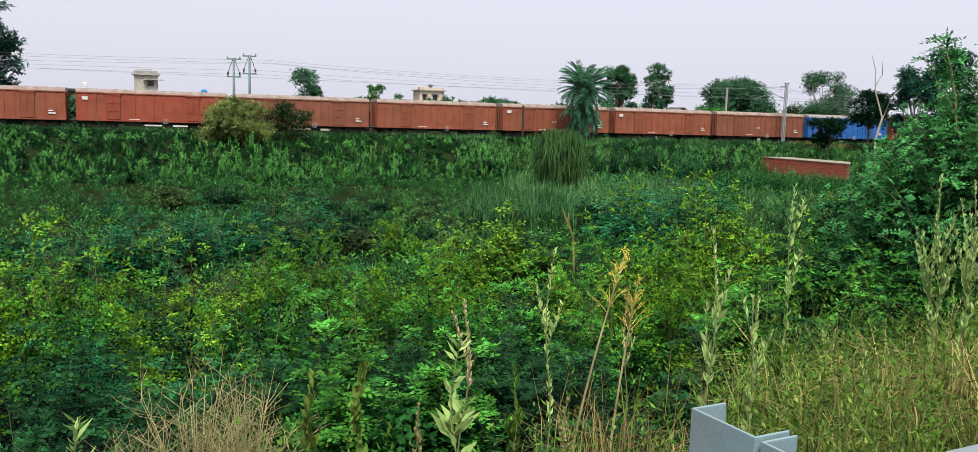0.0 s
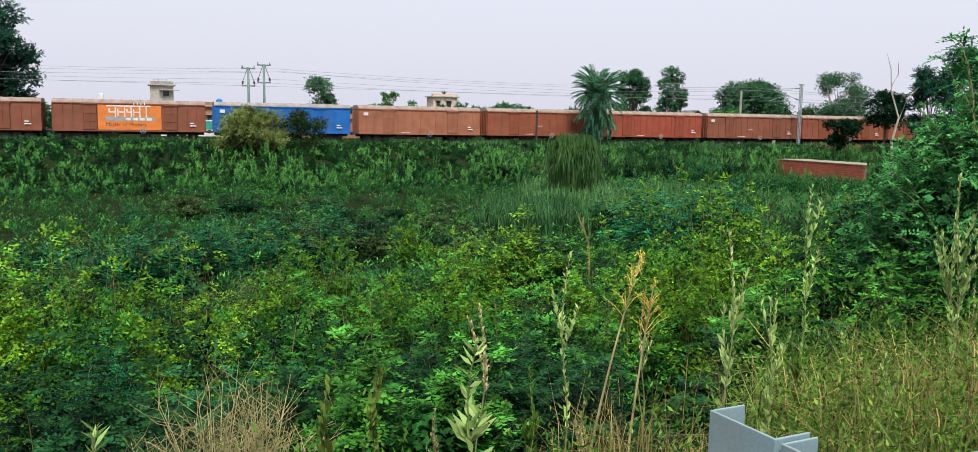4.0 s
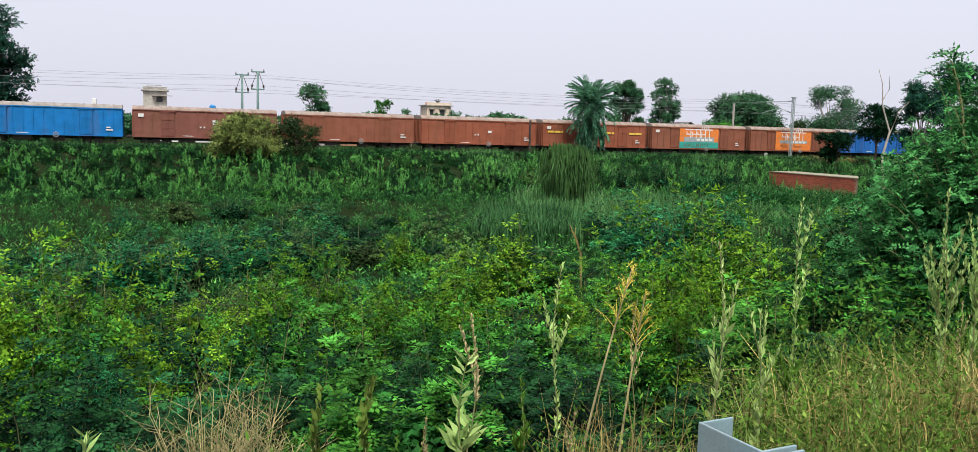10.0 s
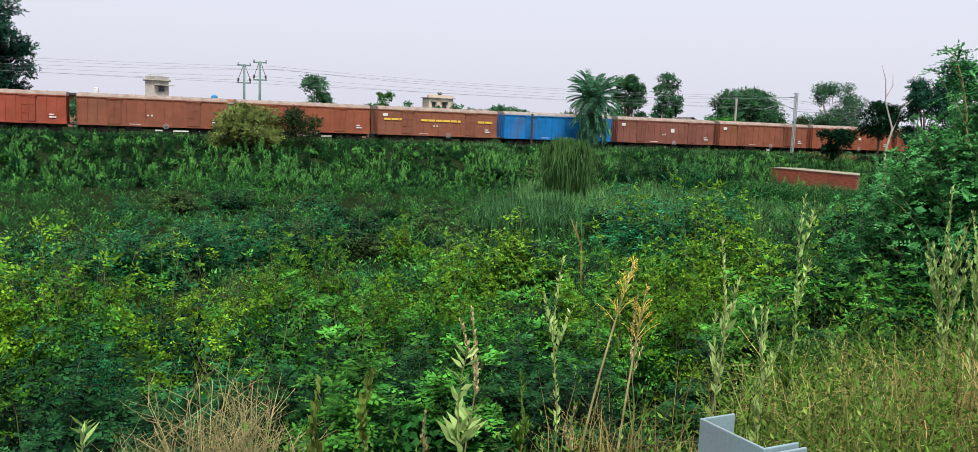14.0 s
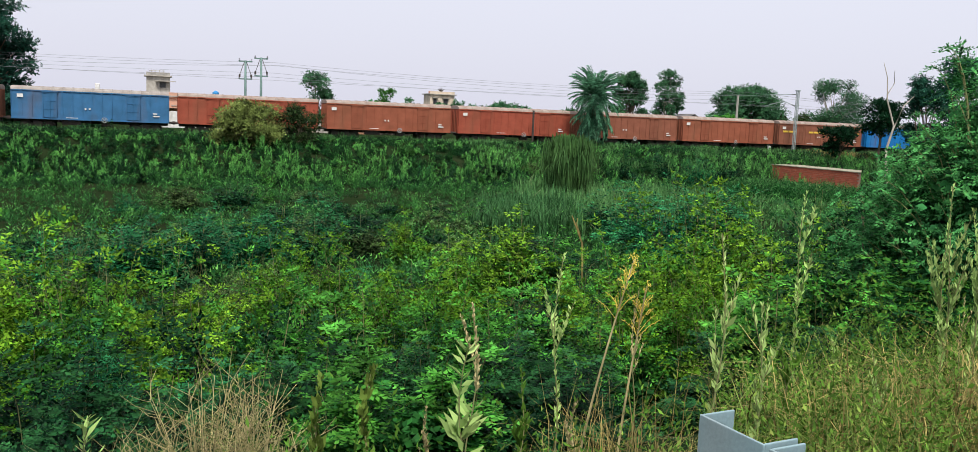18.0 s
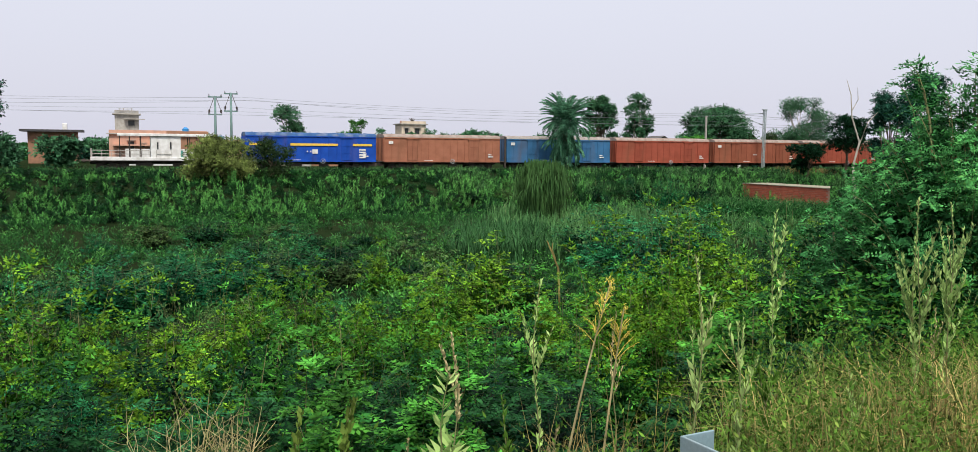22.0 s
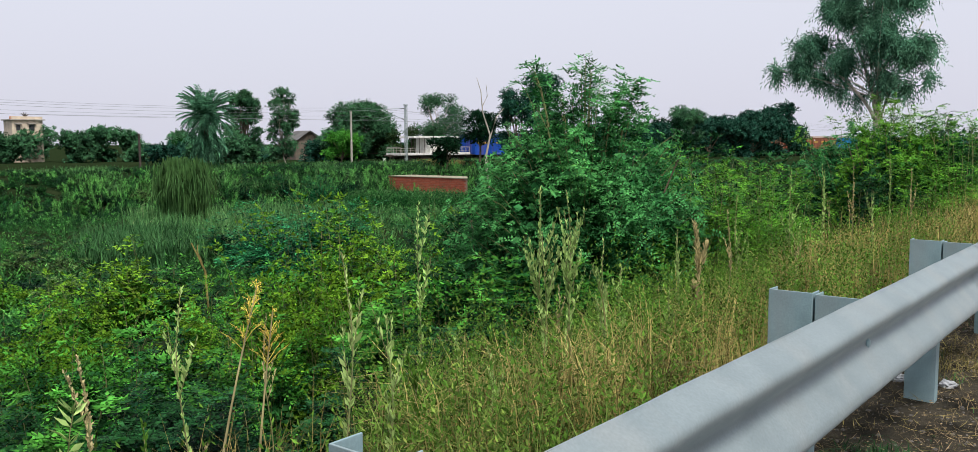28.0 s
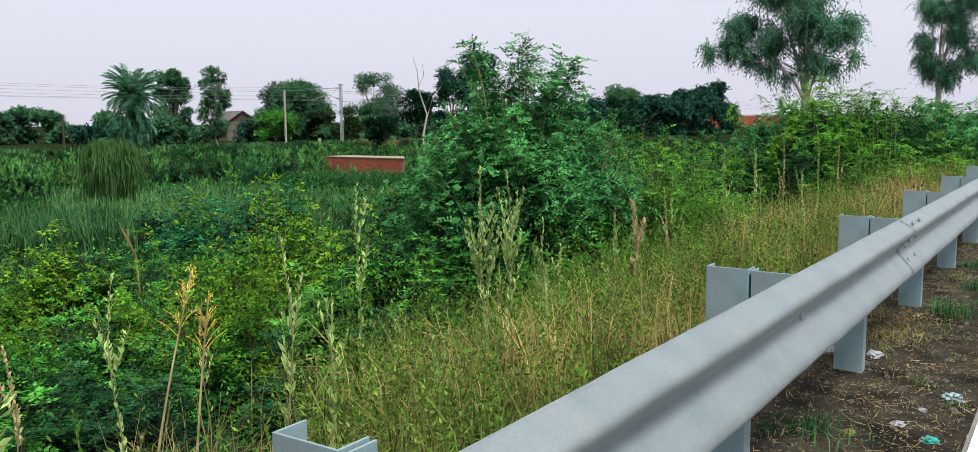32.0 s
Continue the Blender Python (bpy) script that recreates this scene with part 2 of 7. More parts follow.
CANE = leaf_mat("cane grass blades", (0.031, 0.080, 0.025), (0.073, 0.141, 0.043), (0.134, 0.190, 0.067), trans=0.2, patch=0.4, vary=(0.95, 1.05), leafvar=0.25, clump=1.5, clumpvar=(0.7, 1.3), hue=(0.75, 0.85, 0.8))
REED = leaf_mat("reed blades", (0.024, 0.087, 0.028), (0.063, 0.158, 0.048), (0.119, 0.198, 0.055), patch=0.2, vary=(0.95, 1.05), clump=1.5, clumpvar=(0.6, 1.4), hue=(0.68, 0.76, 0.8))
OLIVEGRASS = leaf_mat("olive grass blades", (0.05, 0.085, 0.02), (0.15, 0.2, 0.05), (0.3, 0.31, 0.11), trans=0.2, patch=0.9, hue=(0.85, 0.95, 0.85), vary=(0.95, 1.05), clump=3.0, clumpvar=(0.4, 1.6))
STRAW = leaf_mat("straw blades", (0.133, 0.119, 0.036), (0.369, 0.298, 0.113), (0.575, 0.482, 0.236), trans=0.15, patch=0.8, hue=(1, 1, 1), vary=(0.95, 1.05), clump=2.6, clumpvar=(0.35, 1.45))
SEED = leaf_mat("dry seed heads", (0.264, 0.220, 0.099), (0.462, 0.407, 0.220), trans=0.15, hue=(1, 1, 1), vary=(0.88, 1.15), clump=6.0, clumpvar=(0.65, 1.35))
# outer-leaf tones: young growth, with top light put into the colour as well
YLIME = leaf_mat("lit-tone young yellow-green leaves", (0.113, 0.242, 0.010), (0.299, 0.411, 0.024), (0.429, 0.449, 0.048), trans=0.3)
YGREEN = leaf_mat("lit-tone young green leaves", (0.061, 0.233, 0.025), (0.160, 0.380, 0.038), (0.295, 0.443, 0.038), trans=0.3)
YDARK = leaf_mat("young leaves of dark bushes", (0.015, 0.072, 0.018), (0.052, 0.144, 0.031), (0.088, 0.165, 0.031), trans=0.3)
YTEAL = leaf_mat("lit-tone young blue-green leaves", (0.022, 0.173, 0.063), (0.058, 0.302, 0.101), (0.116, 0.359, 0.101), trans=0.2, hue=(0.6, 0.73, 0.74))
YOLIVE = leaf_mat("lit-tone young olive leaves", (0.07, 0.13, 0.025), (0.19, 0.24, 0.05), (0.3, 0.3, 0.1), trans=0.3)
EUC = leaf_mat("eucalyptus leaves", (0.078, 0.182, 0.085), (0.208, 0.351, 0.156), trans=0.25, vary=(0.95, 1.05), clump=1.5, clumpvar=(0.6, 1.4))
CHAFF = leaf_mat("dry chaff", (0.09, 0.066, 0.036), (0.28, 0.21, 0.12), trans=0.0, patch=2.0, hue=(1, 1, 1), vary=(0.95, 1.05), clump=6.0, clumpvar=(0.65, 1.35))
ORANGE = leaf_mat("orange seed heads", (0.46, 0.33, 0.05), (0.68, 0.54, 0.12), trans=0.15, hue=(1, 1, 1), vary=(0.88, 1.15), clump=6.0, clumpvar=(0.65, 1.35))
BIGLEAF = leaf_mat("big tree leaves", (0.015, 0.057, 0.038), (0.041, 0.113, 0.064), (0.090, 0.181, 0.113), vary=(0.95, 1.05), clump=1.2, hue=(0.55, 0.76, 0.82))
DULL = leaf_mat("dull twiggy leaves", (0.07, 0.1, 0.025), (0.19, 0.22, 0.065), (0.38, 0.37, 0.15), hue=(0.82, 0.9, 0.85), vary=(0.95, 1.05), clump=1.2, bulk=0.6)
# very dark, to paint the shade low down between the plumes
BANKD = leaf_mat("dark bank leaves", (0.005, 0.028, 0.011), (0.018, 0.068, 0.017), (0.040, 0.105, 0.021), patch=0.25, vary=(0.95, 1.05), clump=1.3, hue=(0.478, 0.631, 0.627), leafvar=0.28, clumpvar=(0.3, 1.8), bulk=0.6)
BARK = mat("bark", (0.16, 0.12, 0.08), (0.09, 0.07, 0.05), rough=0.9, scale=8, fine=90, bump=0.5)
PALEBARK = mat("pale bark", (0.47, 0.43, 0.36), (0.24, 0.21, 0.17), rough=0.85, scale=3, fine=40, bump=0.3)
TWIG = mat("green stems", (0.13, 0.16, 0.06), (0.2, 0.18, 0.08), rough=0.8, scale=10, fine=120, bump=0.1)
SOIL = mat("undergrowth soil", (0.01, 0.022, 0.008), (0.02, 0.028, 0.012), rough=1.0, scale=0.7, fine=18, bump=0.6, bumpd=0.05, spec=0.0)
VERGE = mat("verge soil", (0.018, 0.017, 0.013), (0.066, 0.058, 0.043), rough=1.0, scale=5, fine=85, bump=1.0, bumpd=0.03, spec=0.05)
ASPHALT = mat("asphalt", (0.17, 0.168, 0.16), (0.23, 0.225, 0.21), rough=0.95, scale=3, fine=240, bump=0.6)
ZINC = mat("galvanised steel", (0.198, 0.243, 0.258), (0.170, 0.212, 0.226), rough=0.5, metal=0.2, scale=7, fine=130, bump=0.06, spec=0.5, dirt=(0.28, 0.29, 0.28), dirt_amt=0.35)
ZINC2 = mat("weathered zinc", (0.24, 0.35, 0.38), (0.19, 0.28, 0.3), rough=0.55, metal=0.2, scale=9, fine=150, bump=0.06, spec=0.5, dirt=(0.3, 0.31, 0.3), dirt_amt=0.45)
PAINT = mat("wagon paint", (1, 1, 1), (0.8, 0.78, 0.76), rough=0.8, scale=0.9, fine=20, bump=0.05, objcol=True, dirt=(0.15, 0.085, 0.05), dirt_amt=0.35, spec=0.12)
ROOFM = mat("wagon roof", (0.3, 0.26, 0.23), (0.22, 0.18, 0.155), rough=0.8, scale=1.2, fine=25, bump=0.1, objcol=True, dirt=(0.36, 0.34, 0.32), dirt_amt=0.5, spec=0.1)
IRON = mat("dark iron", (0.035, 0.03, 0.028), (0.06, 0.045, 0.035), rough=0.8, scale=6, fine=60)
WHITE = mat("white paint", (0.72, 0.72, 0.7), (0.58, 0.57, 0.54), rough=0.7, scale=2, fine=30, bump=0.05, dirt=(0.3, 0.27, 0.23), dirt_amt=0.4)
LINEM = mat("worn road paint", (0.78, 0.78, 0.77), (0.6, 0.6, 0.58), rough=0.8, scale=6, fine=60, bump=0.3, dirt=(0.1, 0.095, 0.09), dirt_amt=0.7)
YELLOW = mat("yellow paint", (0.75, 0.5, 0.06), (0.6, 0.4, 0.07), rough=0.7, scale=3, fine=30, bump=0.05)
AD_ORANGE = mat("orange sign paint", (0.72, 0.2, 0.035), (0.55, 0.17, 0.04), rough=0.65, scale=2, fine=30, bump=0.05)
AD_TEAL = mat("teal sign paint", (0.03, 0.32, 0.26), (0.03, 0.24, 0.2), rough=0.65, scale=2, fine=30, bump=0.05)
AD_GREY = mat("grey sign paint", (0.3, 0.33, 0.33), (0.24, 0.26, 0.26), rough=0.65, scale=2, fine=30, bump=0.05)
AD_DARK = mat("dark sign paint", (0.12, 0.05, 0.03), (0.09, 0.05, 0.04), rough=0.65, scale=2, fine=30, bump=0.0)
DRAINSLAB = mat("mossy drain slab", (0.3, 0.27, 0.2), (0.2, 0.19, 0.13), rough=0.95, scale=2, fine=40, bump=0.3, dirt=(0.1, 0.11, 0.06), dirt_amt=0.5)
DARKSLAB = mat("dark roof sheet", (0.07, 0.068, 0.07), (0.045, 0.043, 0.045), rough=0.7, scale=2, fine=30, bump=0.1)
CONCRETE = mat("concrete", (0.42, 0.4, 0.36), (0.3, 0.28, 0.25), rough=0.9, scale=2, fine=40, bump=0.3, dirt=(0.14, 0.13, 0.11), dirt_amt=0.5)
MASTM = mat("mast steel", (0.34, 0.4, 0.4), (0.24, 0.28, 0.28), rough=0.6, metal=0.2, scale=5, fine=60)
POLEM = mat("pole paint", (0.13, 0.22, 0.2), (0.1, 0.16, 0.15), rough=0.7, scale=5, fine=60)
BRICKM = mat("brick", (0.36, 0.085, 0.045), (0.25, 0.072, 0.042), rough=0.9, scale=7, fine=60, bump=0.3, rnd=0.22)
MORTAR = mat("mortar", (0.3, 0.2, 0.15), (0.22, 0.15, 0.11), rough=1.0, scale=6, fine=60, bump=0.3)
PLASTER = mat("cream plaster", (0.62, 0.52, 0.4), (0.5, 0.42, 0.33), rough=0.9, scale=1.2, fine=25, bump=0.1, dirt=(0.28, 0.24, 0.2), dirt_amt=0.5)
PINK = mat("pink plaster", (0.58, 0.33, 0.24), (0.48, 0.28, 0.2), rough=0.9, scale=1.2, fine=25, bump=0.1, dirt=(0.3, 0.2, 0.16), dirt_amt=0.5)
RAWBRICK = mat("raw brick wall", (0.33, 0.17, 0.1), (0.25, 0.14, 0.09), rough=0.95, scale=2.5, fine=30, bump=0.2)
DARKGLASS = mat("dark window", (0.03, 0.035, 0.04), (0.05, 0.05, 0.05), rough=0.25, scale=2, fine=30, bump=0)
BLUEPLASTIC = mat("blue plastic", (0.03, 0.22, 0.5), (0.03, 0.18, 0.4), rough=0.5, scale=2, fine=30, bump=0)
HUTWALL = mat("brown hut wall", (0.15, 0.12, 0.09), (0.1, 0.085, 0.07), rough=0.95, scale=1.5, fine=25, bump=0.1)
TIN = mat("tin roof", (0.3, 0.29, 0.28), (0.2, 0.19, 0.19), rough=0.6, metal=0.3, scale=1, fine=20)
BALLAST = mat("ballast", (0.15, 0.135, 0.12), (0.07, 0.064, 0.058), rough=1.0, scale=12, fine=60, bump=0.9, bumpd=0.05)
LITTER = mat("white litter", (0.34, 0.355, 0.37), (0.22, 0.235, 0.25), rough=0.5, scale=20, fine=90, bump=0.3)
WIRE = mat("wire", (0.22, 0.23, 0.25), (0.18, 0.19, 0.2), rough=0.5, metal=0.4, scale=2, fine=9, bump=0)

# ---------------------------------------------------------------- mesh helpers


def np_mesh(name, verts, quads, material, smooth=False, tris=()):
    """A mesh of quads and triangles from arrays."""
    verts = np.asarray(verts, dtype=np.float32).reshape(-1, 3)
    quads = np.asarray(quads, dtype=np.int32).reshape(-1, 4)
    tris = np.asarray(tris, dtype=np.int32).reshape(-1, 3)
    nq, nt = len(quads), len(tris)
    me = bpy.data.meshes.new(name)
    me.vertices.add(len(verts))
    me.vertices.foreach_set("co", verts.ravel())
    me.loops.add(nq * 4 + nt * 3)
    me.loops.foreach_set("vertex_index", np.concatenate([quads.ravel(), tris.ravel()]))
    me.polygons.add(nq + nt)
    me.polygons.foreach_set("loop_start", np.concatenate([np.arange(nq, dtype=np.int32) * 4, nq * 4 + np.arange(nt, dtype=np.int32) * 3]).astype(np.int32))
    me.update(calc_edges=True)
    if smooth:
        me.shade_smooth()
    me.materials.append(material)
    return me


def child(name, me, parent, label="", m=None):
    ob = new(name, me)
    ob.parent = parent
    if m is not None:
        ob.matrix_basis = m
    return tagged(ob, label)


def part(name, bm, material, parent, label="", m=None, smooth=False):
    """Links a bmesh as one mesh object under a thing or part."""
    me = bpy.data.meshes.new(name)
    bm.to_mesh(me)
    bm.free()
    if smooth:
        me.shade_smooth()
    me.materials.append(material)
    return child(name, me, parent, label, m)


def solo(name, bm, material, smooth=False):
    me = bpy.data.meshes.new(name)
    bm.to_mesh(me)
    bm.free()
    if smooth:
        me.shade_smooth()
    me.materials.append(material)
    return new(name, me)


def add_box(bm, x0, x1, y0, y1, z0, z1, bevel=0.0):
    r = bmesh.ops.create_cube(bm, size=1.0, matrix=Matrix.LocRotScale(((x0 + x1) / 2, (y0 + y1) / 2, (z0 + z1) / 2), None, (x1 - x0, y1 - y0, z1 - z0)))
    if bevel:
        es = list({e for v in r["verts"] for e in v.link_edges})
        bmesh.ops.bevel(bm, geom=es, offset=bevel, segments=2, affect="EDGES", profile=0.5)


def box(x0, x1, y0, y1, z0, z1, bevel=0.0):
    bm = bmesh.new()
    add_box(bm, x0, x1, y0, y1, z0, z1, bevel)
    return bm


def add_rod(bm, a, b, r0, r1=None, n=6):
    a, b = Vector(a), Vector(b)
    r1 = r0 if r1 is None else r1
    d = b - a
    m = Matrix.Translation((a + b) / 2) @ d.to_track_quat("Z", "Y").to_matrix().to_4x4()
    bmesh.ops.create_cone(bm, cap_ends=True, segments=n, radius1=r0, radius2=max(r1, 0.0005), depth=d.length, matrix=m)


def rod(a, b, r0, r1=None, n=6):
    bm = bmesh.new()
    add_rod(bm, a, b, r0, r1, n)
    return bm


def empty(name, m, label, category, group=""):
    ob = new(name)
    ob.matrix_basis = m
    return tagged(ob, label, category, group)


def unit(v):
    return v / np.maximum(np.linalg.norm(v, axis=-1, keepdims=True), 1e-9)


class Quads:
    """Collects quads as arrays."""

    def __init__(self, simple=False):
        self.v, self.q, self.t, self.n, self.simple = [], [np.zeros((0, 4), int)], [np.zeros((0, 3), int)], 0, simple

    def add(self, v, q):
        v = np.asarray(v).reshape(-1, 3)
        self.v.append(v)
        self.q.append(np.asarray(q).reshape(-1, 4) + self.n)
        self.n += len(v)

    def leaves(self, base, way, side, length, width):
        """Folded leaves: base, way and side are (N, 3), length and width are numbers or (N, 1)."""
        nrm = np.cross(way, side)
        k = len(base)
        if self.simple:
            b = base + way * length * 0.25
            v = np.stack([b - side * width * 0.55, b + side * width * 0.55, base + way * length * 1.05], 1).reshape(-1, 3)
            self.v.append(v)
            self.t.append(np.arange(k * 3).reshape(-1, 3) + self.n)
            self.n += k * 3
            return
        a = base
        b = base + way * length * 0.45 + side * width * 0.5 + nrm * width * 0.14
        c = base + way * length - nrm * length * 0.1
        d = base + way * length * 0.45 - side * width * 0.5 + nrm * width * 0.14
        self.add(np.stack([a, b, c, d], 1).reshape(-1, 3), np.arange(k * 4))

    def tube(self, pts, radii, n=5):
        pts = np.asarray(pts, float)
        k = len(pts)
        t = unit(np.gradient(pts, axis=0))
        ref = np.where(np.abs(t[:, 2:3]) > 0.9, np.array([[1.0, 0, 0]]), np.array([[0, 0, 1.0]]))
        s = unit(np.cross(t, ref))
        w = np.cross(t, s)
        an = np.linspace(0, 2 * np.pi, n, endpoint=False)
        ring = pts[:, None] + np.asarray(radii).reshape(-1, 1, 1) * (np.cos(an)[None, :, None] * s[:, None] + np.sin(an)[None, :, None] * w[:, None])
        i = np.arange(k - 1)[:, None] * n
        j = np.arange(n)[None]
        j2 = (j + 1) % n
        q = np.stack([i + j, i + j2, i + n + j2, i + n + j], -1)
        self.add(ring, q)

    def mesh(self, name, material, smooth=False):
        return np_mesh(name, np.concatenate(self.v), np.concatenate(self.q), material, smooth, np.concatenate(self.t))


def sprays(Q, rng, pos, way, count, rachis, length, width, droop=0.25, spread=0.95, flat=0.8, jit=0.5):
    """Feathered leaves: count leaflets along a stalk from each pos in the direction way."""
    S = len(pos)
    up = np.array([0, 0, 1.0])
    nrm = unit(up * flat + way * 0.3 + rng.normal(0, jit, (S, 3)))
    side = unit(np.cross(way, nrm))
    rl = rachis * rng.uniform(0.7, 1.3, (S, 1))
    for j in range(count):
        f = (j + 0.6) / count
        p = pos + way * rl * f - up * rl * droop * f * f
        sg = 1 if j % 2 else -1
        if j == count - 1:
            sg = 0
        d = unit(way * (0.45 + (0.8 if sg == 0 else 0)) + side * sg * spread - up * droop * f + rng.normal(0, 0.16, (S, 3)))
        sd = unit(np.cross(d, nrm + rng.normal(0, 0.25, (S, 3))))
        k = rng.uniform(0.75, 1.25, (S, 1)) * (1.1 - 0.35 * abs(f - 0.4))
        Q.leaves(p, d, sd, length * k, width * k)


def ball(rng, n):
    return unit(rng.normal(0, 1, (n, 3)))


def crown(Q, rng, lumps, per, count, rachis, length, width, droop=0.25, flat=0.8, lift=0.35, inner=0.55):
    """Leaf sprays on uneven lumps (x, y, z, radius, squash)."""
    for (x, y, z, r, sq) in lumps:
        n = max(4, int(per * r * r))
        o = ball(rng, n)
        o[:, 2] = np.where(o[:, 2] < -0.45, -o[:, 2], o[:, 2])
        rad = r * rng.uniform(inner, 1.08, (n, 1))
        pos = np.array([x, y, z]) + o * rad * np.array([1, 1, sq])
        way = unit(o * np.array([1, 1, 0.5]) + np.array([0, 0, lift]) + rng.normal(0, 0.35, (n, 3)))
        sprays(Q, rng, pos, way, count, rachis, length, width, droop, flat=flat)
        # larger inner leaves added to block light, so the gaps turn dark
        m = max(3, n // 3)
        o = ball(rng, m)
        pos = np.array([x, y, z - 0.15 * r]) + o * r * rng.uniform(0.05, 0.5, (m, 1)) * np.array([1, 1, sq])
        sprays(Q, rng, pos, unit(o + rng.normal(0, 0.4, (m, 3))), 3, rachis, length * 1.7, width * 1.9, droop, flat=0.3)


def young(Q, rng, lumps, per, count, rachis, length, width, droop=0.2):
    """Young shoots that stand out of the upper side of the lumps."""
    for (x, y, z, r, sq) in lumps:
        n = max(2, int(per * r * r))
        o = ball(rng, n)
        o[:, 2] = np.abs(o[:, 2]) * 0.8 + 0.25
        o = unit(o)
        pos = np.array([x, y, z]) + o * r * rng.uniform(0.92, 1.15, (n, 1)) * np.array([1, 1, sq])
        way = unit(o * 0.7 + np.array([0, 0, 0.6]) + rng.normal(0, 0.3, (n, 3)))
        sprays(Q, rng, pos, way, count, rachis * 1.15, length, width, droop, flat=0.6)


def shoots(Q, Y, T, rng, base, tip, fronds, start, count, rachis, length, width, droop=0.35, fresh=0.72, arch=0.75, r=0.012, flat=1.3, jit=0.28):
    """Arching shoots from base to tip, each set with feathered leaves; the outer ones go to Y."""
    S = len(tip)
    f = start + (1 - start) * (np.arange(fronds)[None] + rng.uniform(0, 0.8, (S, fronds))) / fronds
    way = tip - base
    mid = base + way * np.array([0.3, 0.3, arch])
    f3 = f[..., None]
    P = base[:, None] * (1 - f3) ** 2 + 2 * mid[:, None] * f3 * (1 - f3) + tip[:, None] * f3 ** 2
    G = unit((2 * (mid - base)[:, None] * (1 - f3) + 2 * (tip - mid)[:, None] * f3).reshape(-1, 3)).reshape(P.shape)
    s = np.cross(G, np.array([0, 0, 1.0])) + rng.normal(0, 0.25, P.shape)
    s = unit(s.reshape(-1, 3)).reshape(P.shape) * np.where(np.arange(fronds) % 2, 1, -1)[None, :, None]
    spin = rng.uniform(-0.9, 0.9, f.shape)[..., None]
    W = unit((s * np.cos(spin) + np.cross(G, s) * np.sin(spin) + G * 0.55 + np.array([0, 0, 0.12])).reshape(-1, 3)).reshape(P.shape)
    # leaves near the tip get the lighter tone that paints light on the shoot
    outer_leaf = f > fresh + rng.uniform(-0.12, 0.12, f.shape)
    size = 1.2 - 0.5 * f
    for M, pick in ((Q, ~outer_leaf), (Y, outer_leaf)):
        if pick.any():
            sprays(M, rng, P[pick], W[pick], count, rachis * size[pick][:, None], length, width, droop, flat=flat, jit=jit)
    if T is not None:
        k = np.linspace(0, 1, 5)[:, None]
        for b, m, t in zip(base[::2], mid[::2], tip[::2]):
            T.tube(b * (1 - k) ** 2 + 2 * m * k * (1 - k) + t * k * k, r * (1.2 - k[:, 0]), 3)


def at(az, r):
    a = radians(az)
    return r * math.sin(a), r * math.cos(a)


# ---------------------------------------------------------------- plan
# guard rail: first post, its line and the way out of the road
P0 = np.array([0.524, 1.385])
RU = np.array([math.sin(radians(69.2)), math.cos(radians(69.2))])
RN = np.array([-RU[1], RU[0]])
POST_TOP = 0.962
BEAM_BASE = 0.657
# railway: near face of the wagons
TA = radians(15.265)
TV = np.array([math.cos(TA), math.sin(TA)])
TN = np.array([-TV[1], TV[0]])
L0 = np.array([0.0, 94.23])
RAIL_Z = -1.30


def track(along, off, z=0.0):
    p = L0 + along * TV + off * TN
    return (p[0], p[1], z)


def track_pose(along, off, z):
    x, y, z = track(along, off, z)
    return pose(x, y, z, 0, 0, math.degrees(TA))


def roadside(along, out, z=0.0):
    p = P0 + along * RU + out * RN
    return (p[0], p[1], z)


def sstep(a, b, x):
    t = np.clip((x - a) / (b - a), 0, 1)
    return t * t * (3 - 2 * t)


def ground_z(x, y):
    """Height of the ground: verge, slope down to the hollow, bank of the railway, fields beyond."""
    x, y = np.asarray(x, float), np.asarray(y, float)
    d = (x - P0[0]) * RN[0] + (y - P0[1]) * RN[1]
    al = (x - P0[0]) * RU[0] + (y - P0[1]) * RU[1]
    o = (x - L0[0]) * TN[0] + (y - L0[1]) * TN[1]
    ta = (x - L0[0]) * TV[0] + (y - L0[1]) * TV[1]
    depth = 4.4 - 2.6 * sstep(45, 110, ta)
    slope = -0.75 * depth * sstep(0.3, 10.0, d) - 0.25 * depth * sstep(10, 40, d) + 0.06
    bank = depth - 1.45 - 0.0 * o
    z = slope + bank * sstep(-22, -4.8, o)
    wob = 0.18 * np.sin(x * 0.31 + 1.3) * np.sin(y * 0.23) + 0.1 * np.sin(x * 0.83) * np.sin(y * 0.71 + 2)
    z = z + wob * sstep(1.5, 8, d) * (1 - sstep(-9, -4.5, o))
    return z


def gz(x, y):
    return float(ground_z(x, y))

# ---------------------------------------------------------------- ground


